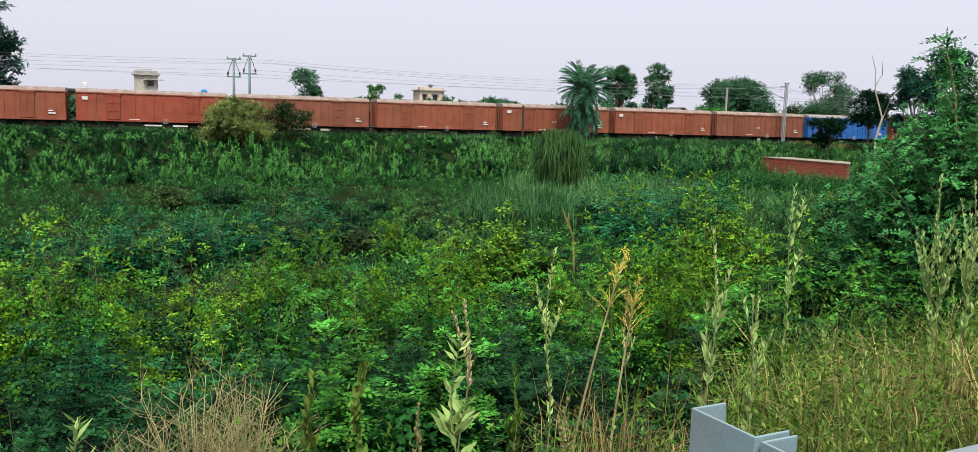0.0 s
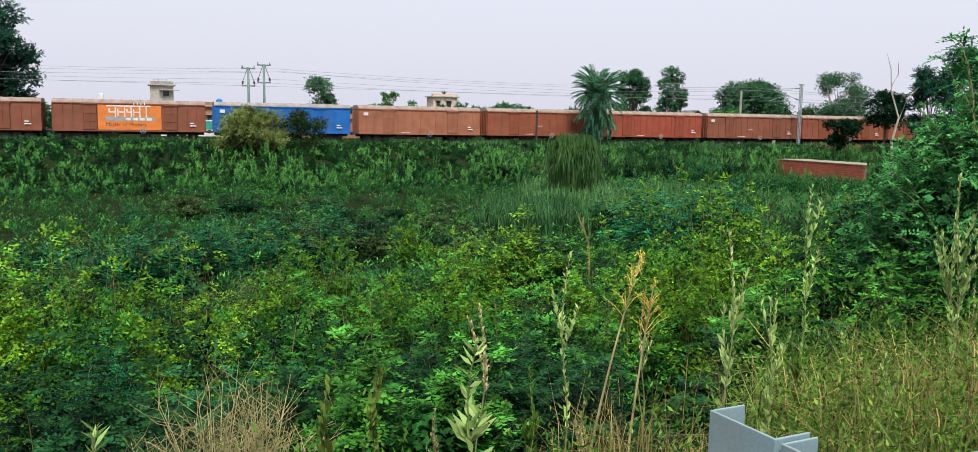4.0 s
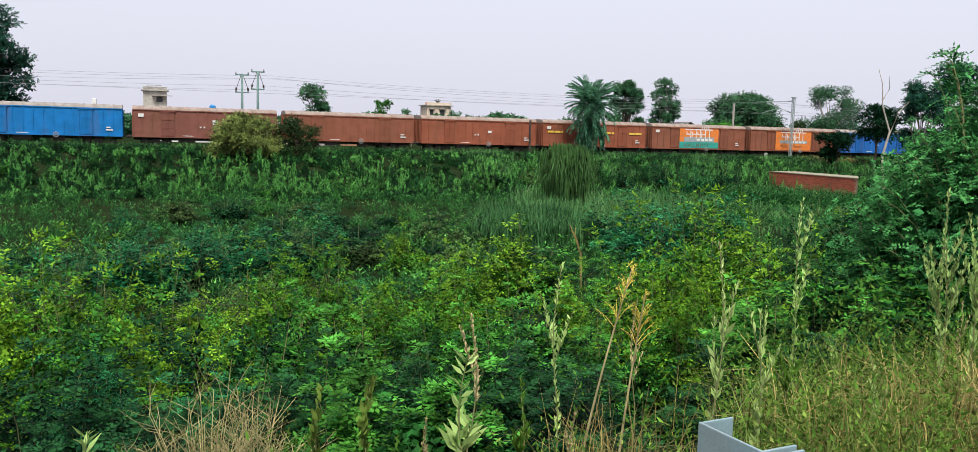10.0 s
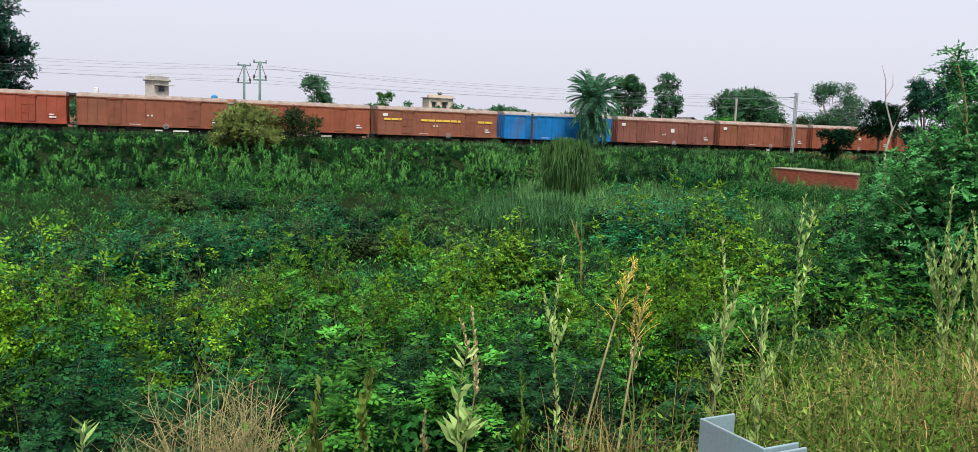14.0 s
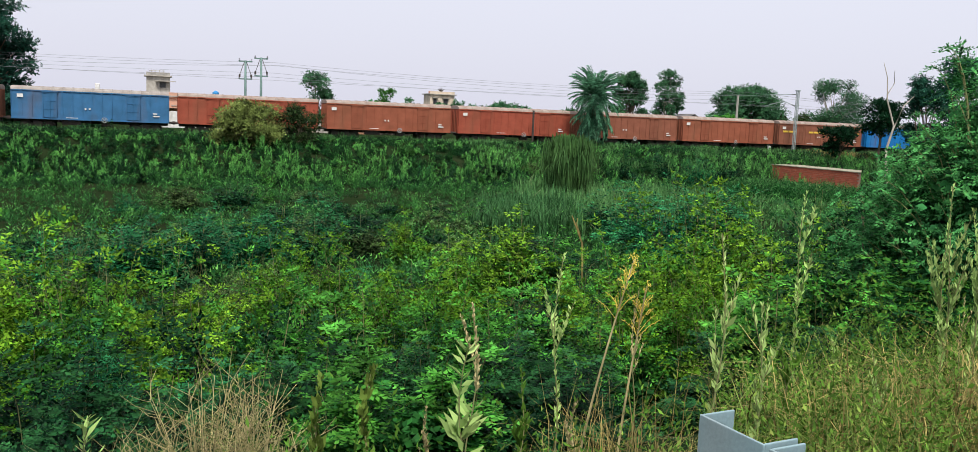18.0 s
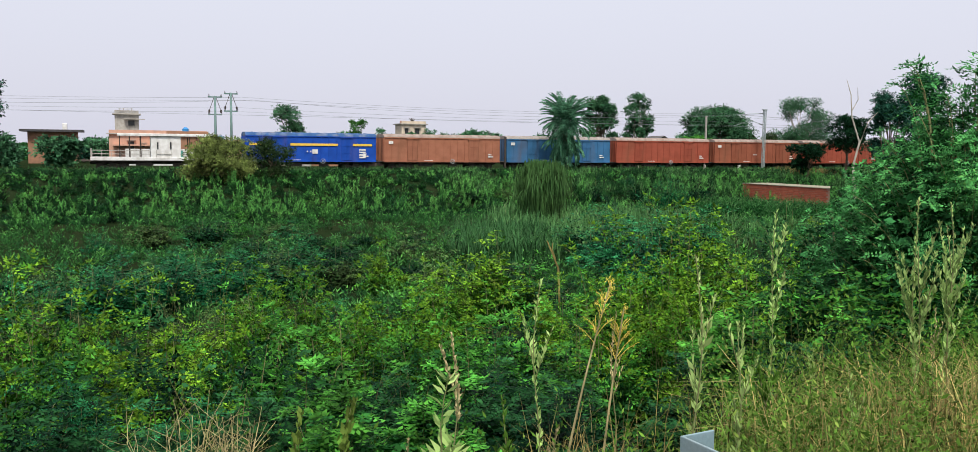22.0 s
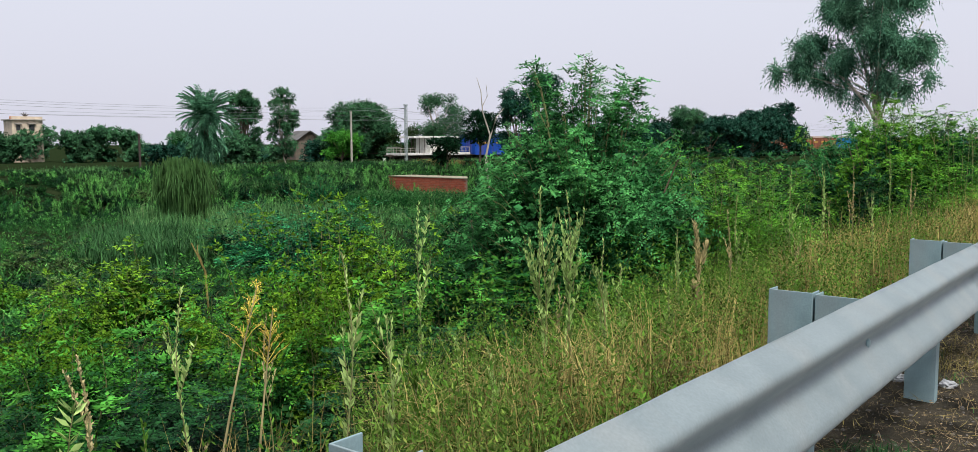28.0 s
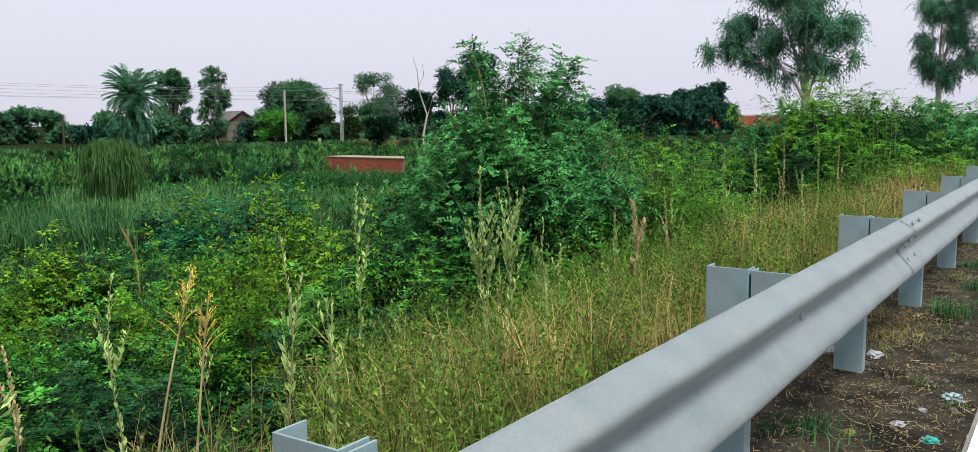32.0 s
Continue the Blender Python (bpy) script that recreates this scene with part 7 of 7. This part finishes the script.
p = np.concatenate([road_points(vr, 70, 2.0, 9, 0.4, 1.5), road_points(vr, 60, 9, 30, 0.4, 1.6)])
blade_field("dry_grass", p, 0.45 + vr.uniform(0, 0.3, len(p)), STRAW, "arching blond straw clumps beside the guard rail", 30, width=0.0045, per=70, spread=0.13, bend=0.95)
p = road_points(vr, 260, 1.0, 14, -0.7, 0.5)
blade_field("dry_stalks", p, 0.05 + vr.uniform(0, 0.06, len(p)), CHAFF, "short dry stubble on the verge soil", 31, width=0.003, per=24, spread=0.09, bend=2.2)


# blond straw masses and small clumps near the guard rail
p = np.array([at(a, r) for a, r in zip(vr.uniform(26.5, 44, 120), vr.uniform(2.75, 4.6, 120))])
p = p[(p - P0) @ RN > 0.45]
q = p[::3]
blade_field("olive_grass", q, np.clip(0.66 - ground_z(q[:, 0], q[:, 1]), 0.5, 0.95) * vr.uniform(0.7, 1.0, len(q)), OLIVEGRASS, "tall olive grass beside the guard rail", 38, width=0.006, per=20, spread=0.14, bend=0.8)
p = p[1::3]
blade_field("dry_grass", p, np.clip(0.62 - ground_z(p[:, 0], p[:, 1]), 0.5, 0.95) * vr.uniform(0.75, 1.0, len(p)), STRAW, "thick blond straw grass beside the guard rail", 34, width=0.006, per=20, spread=0.13, bend=0.85)
p = np.array([at(a, r) for a, r in zip(vr.uniform(12.5, 19, 16), vr.uniform(2.75, 3.5, 16))])
blade_field("dry_grass", p, 0.42 + vr.uniform(0, 0.25, len(p)), STRAW, "small straw tufts on the slope", 35, width=0.0036, per=18, spread=0.08, bend=0.8)
p = np.array([at(a, r) for a, r in zip(vr.uniform(50, 66, 90), vr.uniform(9, 19, 90))])
p = p[((p - P0) @ RN > 0.4) & ((p - P0) @ RN < 3.2)]
blade_field("dry_grass", p, 0.55 + vr.uniform(0, 0.4, len(p)), STRAW, "blond straw clumps along the road", 36, width=0.008, per=60, spread=0.2, bend=0.8)


def build_dry_bush(x, y, top, R, seed, stems=30):
    """A dead bush: thin stems that fork twice into fine twigs."""
    rng = np.random.default_rng(seed)
    g = gz(x, y)
    H = top - g
    root = empty("dry_bush", pose(x, y, g), "tan dry bush of fine dead twigs", "dry bush", "dry bushes on the slope")
    S, W, F = Quads(), Quads(), Quads()
    k = np.linspace(0, 1, 5)[:, None]
    for _ in range(stems):
        a, q = rng.uniform(0, 2 * np.pi), math.sqrt(rng.uniform(0.02, 1))
        tip = np.array([R * q * math.cos(a), R * q * math.sin(a), H * (1 - 0.35 * q * q) * rng.uniform(0.7, 1.0)])
        foot = np.array([0.12 * tip[0], 0.12 * tip[1], -0.05])
        mid = foot + (tip - foot) * np.array([0.35, 0.35, 0.6])
        spine = foot * (1 - k) ** 2 + 2 * mid * k * (1 - k) + tip * k * k
        S.tube(spine, 0.0026 * (1.2 - 0.8 * k[:, 0]), 4)
        for _ in range(8):
            f = rng.uniform(0.4, 1.0)
            b = np.array([np.interp(f, k[:, 0], spine[:, c]) for c in range(3)])
            e = b + unit(ball(rng, 1)[0] * np.array([1, 1, 0.5]) + np.array([0, 0, 0.7])) * rng.uniform(0.08, 0.2)
            W.tube([b, (b + e) / 2 + rng.normal(0, 0.008, 3), e], [0.0014, 0.0012, 0.0008], 3)
            n = 6
            fr = rng.uniform(0.2, 1.0, (n, 1))
            d = unit(ball(rng, n) + np.array([0, 0, 0.5]))
            F.leaves(b + (e - b) * fr, d, unit(np.cross(d, ball(rng, n))), rng.uniform(0.01, 0.032, (n, 1)), 0.0022)
    child("stem", S.mesh("stem", SEED), root)
    tagged(child("twig", W.mesh("twig", SEED), root), kind="stuff")
    tagged(child("husk", F.mesh("husk", OLIVEGRASS), root), kind="stuff")


for az, r, top, R, sd in ((-12.0, 3.55, 0.46, 0.36, 1), (-8.9, 3.7, 0.36, 0.26, 2), (-15.0, 3.6, 0.22, 0.24, 3), (-10.5, 3.2, 0.3, 0.22, 4)):
    build_dry_bush(*at(az, r), top, R, sd)

# ---- single stalks that stand out


def build_stalk(x, y, top, material, label, seed, leaf=0.06, width=0.018, n=60, r=0.004, side=3, category="weed", lean=(0.0, 0.0), z0=0.3):
    rng = np.random.default_rng(seed)
    g = gz(x, y)
    H = top - g
    root = empty("weed_stalk", pose(x, y, g), label, category, "tall weed stalks by the guard rail")
    T = Quads()
    k = np.linspace(0, 1, 9)
    spine = np.stack([lean[0] * k ** 2 + 0.02 * np.sin(k * 7 + seed), lean[1] * k ** 2, H * k], 1)
    T.tube(spine, r * (1.2 - 0.8 * k), 5)
    Q = Quads()
    tips = [spine]
    for s in range(side):
        f = rng.uniform(0.45, 0.8)
        b = np.array([np.interp(f, k, spine[:, c]) for c in range(3)])
        a = rng.uniform(0, 2 * np.pi)
        L = H * rng.uniform(0.15, 0.3)
        sp = b + np.linspace(0, 1, 6)[:, None] * np.array([math.cos(a) * 0.3, math.sin(a) * 0.3, 0.95]) * L
        T.tube(sp, r * 0.6 * np.linspace(1, 0.3, 6), 4)
        tips.append(sp)
    for sp in tips:
        m = n if sp is spine else n // 3
        f = rng.uniform(z0 if sp is spine else 0.05, 1.0, m)
        kk = np.linspace(0, 1, len(sp))
        pp = np.stack([np.interp(f, kk, sp[:, c]) for c in range(3)], 1)
        c, sn = rand_yaw(rng, m)
        d = unit(np.stack([c, sn, rng.uniform(1.3, 3.2, m) * (0.45 if leaf > 0.1 else 1.0)], 1))
        sd = unit(np.cross(d, ball(rng, m)))
        kx = (rng.uniform(0.6, 1.25, m) * (1.25 - 0.75 * f))[:, None]
        Q.leaves(pp, d, sd, leaf * kx, width * kx)
    child("stem", T.mesh("stem", TWIG, True), root)
    child("leaves", Q.mesh("leaves", material), root)


STALKS = (
    (1.19, 2.99, 1.07, PALE, "pale green leafy weed stalk", 0.07, 0.02, 70), (1.33, 2.98, 0.82, PALE, "pale green leafy weed stalk", 0.06, 0.018, 50), (2.56, 5.24, 1.06, PALE, "tall thin pale weed stalk", 0.09, 0.026, 80),
    (0.77, 3.92, 0.83, PALE, "thin grey-green weed stalk", 0.07, 0.02, 70), (2.58, 3.74, 1.23, PALE, "tall pale weed with many side shoots", 0.062, 0.021, 100), (2.70, 3.65, 1.22, PALE, "tall pale weed with many side shoots", 0.062, 0.021, 100),
    (2.78, 3.80, 1.10, PALE, "tall pale weed with many side shoots", 0.06, 0.02, 90), (2.48, 3.62, 1.02, PALE, "pale weed with side shoots", 0.058, 0.019, 80), (2.84, 3.60, 0.95, PALE, "pale weed with side shoots", 0.058, 0.019, 80),
    (0.24, 2.86, 0.69, PALE, "pale broad-leaved weed shoot", 0.101, 0.026, 40), (-0.95, 2.75, 0.45, PALE, "pale leafy weed shoot", 0.101, 0.019, 26), (-0.85, 2.6, 0.36, PALE, "pale leafy weed shoot", 0.08, 0.025, 24),
    (3.87, 3.94, 0.96, SEED, "dry orange-brown seed stalk", 0.075, 0.013, 300), (4.6, 4.4, 0.98, SEED, "dry brown seed stalk", 0.035, 0.01, 110), (4.2, 4.5, 0.85, PALE, "thin pale weed stalk", 0.06, 0.017, 60),
    (5.2, 4.9, 1.05, PALE, "thin pale weed stalk", 0.06, 0.017, 70), (6.2, 5.2, 1.2, PALE, "thin pale weed stalk", 0.07, 0.02, 80), (7.6, 5.6, 1.25, SEED, "dry brown seed stalk", 0.04, 0.011, 110),
    (8.4, 6.6, 1.2, PALE, "thin pale weed stalk", 0.07, 0.02, 80), (0.33, 3.48, 0.68, SEED, "brown dry seed spike", 0.035, 0.016, 110), (0.1, 2.95, 0.42, SEED, "brown dry seed spike", 0.03, 0.014, 90), (0.66, 3.05, 0.42, SEED, "pale brown seed spike", 0.03, 0.013, 90),
    (1.42, 4.85, 0.5, SEED, "brown branching grass head", 0.035, 0.008, 80), (3.1, 4.3, 0.6, SEED, "dry branching stalk in grass", 0.03, 0.01, 60), (1.9, 3.1, 0.6, PALE, "fresh green weed shoot", 0.05, 0.016, 70),
    (1.6, 3.3, 0.55, GREENHERB, "fresh green weed shoot", 0.06, 0.02, 70), (0.5, 3.3, 0.45, GREENHERB, "fresh green weed shoot", 0.06, 0.02, 70), (-0.3, 3.2, 0.45, HERB, "light green leafy shoot", 0.06, 0.03, 60), (-0.1, 3.5, 0.4, HERB, "light green leafy shoot", 0.06, 0.03, 60),
    (9.6, 6.3, 1.15, SEED, "dry brown seed stalk in grass", 0.04, 0.011, 110), (10.5, 7.2, 1.3, PALE, "thin pale weed stalk", 0.07, 0.02, 80), 
)
more = []
for j in range(18):
    sx, sy, _ = roadside(float(vr.uniform(3.5, 10) if j < 11 else vr.uniform(10, 30)), float(vr.uniform(0.6, 3.0)))
    tall = gz(sx, sy) + float(vr.uniform(0.6, 1.05)) * (0.9 if math.hypot(sx, sy) < 4 else 1)
    more.append((sx, sy, tall, *((PALE, "slender pale-leaved weed stalk in dry grass", 0.06, 0.018, 60), (SEED, "dry brown seed stalk in dry grass", 0.028, 0.008, 90), (PALE, "slender pale-leaved weed stalk in dry grass", 0.05, 0.015, 70))[j % 3]))
for i, (x, y, top, mt, lab, lf, wd, n) in enumerate(STALKS + tuple(more)):
    build_stalk(x, y, top, mt, lab, i + 3, lf * (0.72 if mt is PALE and lf < 0.1 else 1), wd * (0.75 if mt is PALE and lf < 0.1 else 1), int(n * (1.3 if mt is PALE and lf < 0.1 else 1)), side=5 if "side shoots" in lab else 4 if 50 <= n <= 60 and mt is PALE else 2, lean=(0.05 * math.sin(i), 0.03), z0=0.6 if mt is SEED else 0.25)


def build_orange_stalk(az, r, el, lean, seed):
    """Tall bare stalk with an open feathered golden head."""
    rng = np.random.default_rng(seed)
    x, y = at(az, r)
    g = gz(x, y)
    root = empty("grass_stalk", pose(x, y, g), "tall straw-coloured grass stalk with feathered golden head", "grass stalk", "golden grass stalks")
    H = 1.45 + r * math.tan(radians(el)) - g
    T = Quads()
    k = np.linspace(0, 1, 9)
    sp = np.stack([lean * (k ** 1.3 - 1), 0 * k, H * k], 1)
    T.tube(sp, 0.006 * (1.2 - 0.7 * k), 6)
    child("stem", T.mesh("stem", SEED, True), root)
    Q = Quads()
    for _ in range(30):
        f = rng.uniform(0.74, 1.0)
        b = np.array([np.interp(f, k, sp[:, c]) for c in range(3)])
        a = rng.uniform(0, 2 * np.pi)
        L = 0.015 + 0.085 * (1.0 - f) / 0.26 * rng.uniform(0.5, 1.1)
        tip = b + np.array([math.cos(a) * L, math.sin(a) * L, 0.02 + L * 0.7])
        Q.tube([b, (b + tip) / 2 + [0, 0, 0.012], tip], [0.0016, 0.0012, 0.0008], 3)
        n = 5
        d = unit(ball(rng, n) + np.array([0, 0, 0.6]))
        Q.leaves(b + (tip - b) * rng.uniform(0.3, 1, (n, 1)), d, unit(np.cross(d, ball(rng, n))), 0.016, 0.003)
    child("head", Q.mesh("head", ORANGE), root)


build_orange_stalk(15.9, 3.9, -8.7, 0.22, 4)
build_orange_stalk(16.8, 4.0, -10.4, 0.1, 5)


def build_twig():
    """Bare bleached stem leaning in the hollow."""
    x, y = at(12.3, 22)
    g = gz(x, y)
    root = empty("bare_stem", pose(x, y, g), "bare bleached leaning stem among the bushes", "dead branch")
    T = Quads()
    T.tube([(0.15, 0, -0.2), (0.05, 0, -1.6 - g), (-0.25, 0, -0.9 - g)], [0.03, 0.028, 0.016], 6)
    child("stem", T.mesh("stem", STRAW, True), root)
    Q = Quads()
    Q.tube([(-0.02, 0, -1.4 - g), (-0.12, 0, -1.1 - g), (-0.1, 0, -0.95 - g)], [0.025, 0.015, 0.008], 5)
    child("side_shoot", Q.mesh("side_shoot", STRAW, True), root)


build_twig()

# ---------------------------------------------------------------- brick wall of the drain


def splayed(L, over, y0, y1, z0, z1):
    """A block whose right-hand end runs back askew, in line with the drain behind it."""
    bm = box(-over, L + over, y0, y1, z0, z1)
    for v in bm.verts:
        if v.co.x > L / 2 and v.co.y > (y0 + y1) / 2:
            v.co.x -= 3.3
    return bm


def build_brick_wall():
    A, B = np.array([38.9, 87.1]), np.array([42.5, 76.0])
    L = float(np.linalg.norm(B - A))
    yaw = math.degrees(math.atan2(B[1] - A[1], B[0] - A[0]))
    zt, zb = -2.0, -4.6
    root = empty("brick_wall", pose(A[0], A[1], zb, 0, 0, yaw), "red brick drain wall with a flat concrete top", "brick wall")
    H = zt - zb
    part("core", splayed(L, 0.0, 0.02, 3.4, 0, H - 0.12), MORTAR, root)
    part("slab", splayed(L, 0.08, -0.06, 3.5, H - 0.118, H - 0.05), DRAINSLAB, root)
    bm = box(0, 0.45, -0.012, 0.018, 0, 0.15)
    me = None
    n = int(L / 0.47)
    for row in range(9):
        for c in range(n):
            m = pose(c * 0.47 + (0.2 if row % 2 else 0.0), 0, H - 0.29 - row * 0.17)
            if me is None:
                me = part("brick", bm, BRICKM, root, m=m).data
            else:
                child("brick", me, root, m=m)


build_brick_wall()


# ---------------------------------------------------------------- litter on the verge


def crumple(r, seed, flat=0.5):
    bm = bmesh.new()
    bmesh.ops.create_icosphere(bm, subdivisions=3, radius=r)
    for v in bm.verts:
        k = noise.noise(v.co * (3.0 / r) + Vector((seed, 0, 0)))
        v.co *= 1 + 0.7 * k
        v.co.z *= flat
    return bm


def litter(al, out, r, material, label, seed, category="litter"):
    x, y, _ = roadside(al, out)
    ob = solo("litter", crumple(r, seed), material)
    ob.matrix_basis = pose(x, y, gz(x, y) + 0.03 + r * 0.3, 0, 0, seed * 40)
    tagged(ob, label, category, "litter on the verge")


litter(4.39, -0.14, 0.045, LITTER, "crumpled white plastic bag by a post", 1)
litter(4.36, 0.10, 0.05, LITTER, "white plastic scrap by a post", 2)
litter(3.76, -0.62, 0.045, ZINC2, "clear crumpled plastic on the soil", 3)
litter(3.22, -0.46, 0.028, LITTER, "small white paper scrap", 4)
litter(3.07, -0.61, 0.035, AD_TEAL, "crumpled teal wrapper", 5)
litter(4.55, 0.28, 0.05, LITTER, "white plastic scrap behind a post", 8)
litter(3.5, -0.52, 0.02, LITTER, "small white paper scrap", 9)
litter(3.0, -0.3, 0.025, STRAW, "dry yellow leaf litter", 6)


def chaff_field(name, n, material, label, seed, l0, l1, w, a0=0.6, a1=16, d0=-0.75, d1=0.8):
    """Dry stalks and leaves lying flat on the soil."""
    rng = np.random.default_rng(seed)
    p = road_points(rng, n, a0, a1, d0, d1)
    k, v = keep(p, 2.2, -0.12, seed * 1.0)
    p = p[k]
    n = len(p)
    base = np.stack([p[:, 0], p[:, 1], ground_z(p[:, 0], p[:, 1]) + 0.042 + rng.uniform(0, 0.02, n)], 1)
    c, sn = rand_yaw(rng, n)
    way = unit(np.stack([c, sn, rng.normal(0, 0.12, n)], 1))
    side = unit(np.cross(way, np.array([0, 0, 1.0]) + rng.normal(0, 0.3, (n, 3))))
    Q = Quads()
    Q.leaves(base, way, side, rng.uniform(l0, l1, (n, 1)), w)
    return tagged(new(name, Q.mesh(name, material)), label, "litter", kind="stuff")


chaff_field("dry_stalks", 3600, STRAW, "pale dry stalks lying on the verge soil", 15, 0.04, 0.16, 0.003)
chaff_field("dry_stalks", 7000, CHAFF, "brown dry stalks lying on the verge soil", 18, 0.03, 0.14, 0.004)
chaff_field("dead_leaves", 9000, CHAFF, "brown dead leaves and chaff on the verge soil", 16, 0.008, 0.028, 0.009)
for al, out, n, hh, sd in ((2.95, -0.1, 9, 0.17, 51), (5.8, -0.38, 10, 0.24, 52), (3.35, -0.28, 3, 0.08, 53), (6.9, -0.5, 9, 0.2, 54), (8.2, -0.35, 10, 0.2, 55), (5.0, 0.15, 6, 0.16, 56)):
    q = np.array([roadside(al + float(vr.normal(0, 0.1)), out + float(vr.normal(0, 0.07)))[:2] for _ in range(n)])
    blade_field("verge_tufts", q, 0.75 * hh * vr.uniform(0.7, 1.1, n), REED, "green grass tuft on the verge soil", sd, width=0.005, per=26, spread=0.05, bend=1.6)
q = np.array([roadside(5.1 + float(vr.normal(0, 0.25)), -0.05 + float(vr.normal(0, 0.12)))[:2] for _ in range(22)])
blade_field("dry_stalks", q, 0.14 * vr.uniform(0.5, 1.2, 22), STRAW, "flattened dry straw heap by a post", 57, width=0.004, per=24, spread=0.08, bend=2.4)
p = road_points(vr, 50, 1.5, 12, -0.65, -0.1)
blade_field("verge_tufts", p, 0.06 + vr.uniform(0, 0.07, len(p)), GRASS, "small green grass tufts on the verge soil", 16, width=0.005, per=16, spread=0.05, bend=1.0)


def build_stones():
    rng = np.random.default_rng(9)
    p = road_points(rng, 3000, 0.8, 14, -0.7, 0.7)
    Q = Quads()
    n = len(p)
    r = rng.uniform(0.003, 0.006, n) + 0.012 * rng.uniform(0, 1, n) ** 6
    c = np.stack([p[:, 0], p[:, 1], ground_z(p[:, 0], p[:, 1]) + 0.038], 1)
    cor = np.array([[-1, -1, -0.5], [1, -1, -0.5], [1, 1, -0.5], [-1, 1, -0.5], [-0.7, -0.7, 0.5], [0.7, -0.7, 0.5], [0.7, 0.7, 0.5], [-0.7, 0.7, 0.5]])
    v = c[:, None] + cor[None] * r[:, None, None] * rng.uniform(0.6, 1.3, (n, 8, 3))
    i = np.arange(n)[:, None, None] * 8
    q = i + np.array([[4, 5, 6, 7], [0, 1, 5, 4], [1, 2, 6, 5], [2, 3, 7, 6], [3, 0, 4, 7]])[None]
    Q.add(v.reshape(-1, 3), q.reshape(-1, 4))
    tagged(new("verge_stones", Q.mesh("verge_stones", BALLAST)), "small grey stones on the verge soil", "stones", kind="stuff")


build_stones()

# ---------------------------------------------------------------- movement
TRAIN_AT = ((0, -30.6), (1, -16.8), (2, -3.1), (3, 10.4), (4, 23.9), (7, 64.4), (8, 77.7), (9, 90.9), (10, 104.0), (11, 117.2), (12, 130.5), (13, 143.8), (14, 157.0), (17, 196.3), (18, 209.4),
            (19, 222.4), (20, 235.5), (21, 248.8), (22, 262.1), (23, 275.4), (24, 288.7), (25, 302.0), (28, 341.2), (32, 393.5))


def motions():
    for k, w in train.items():
        walk(w, [(t, track_pose(s - 14.5 * k, 0, RAIL_Z)) for t, s in TRAIN_AT])


motions()
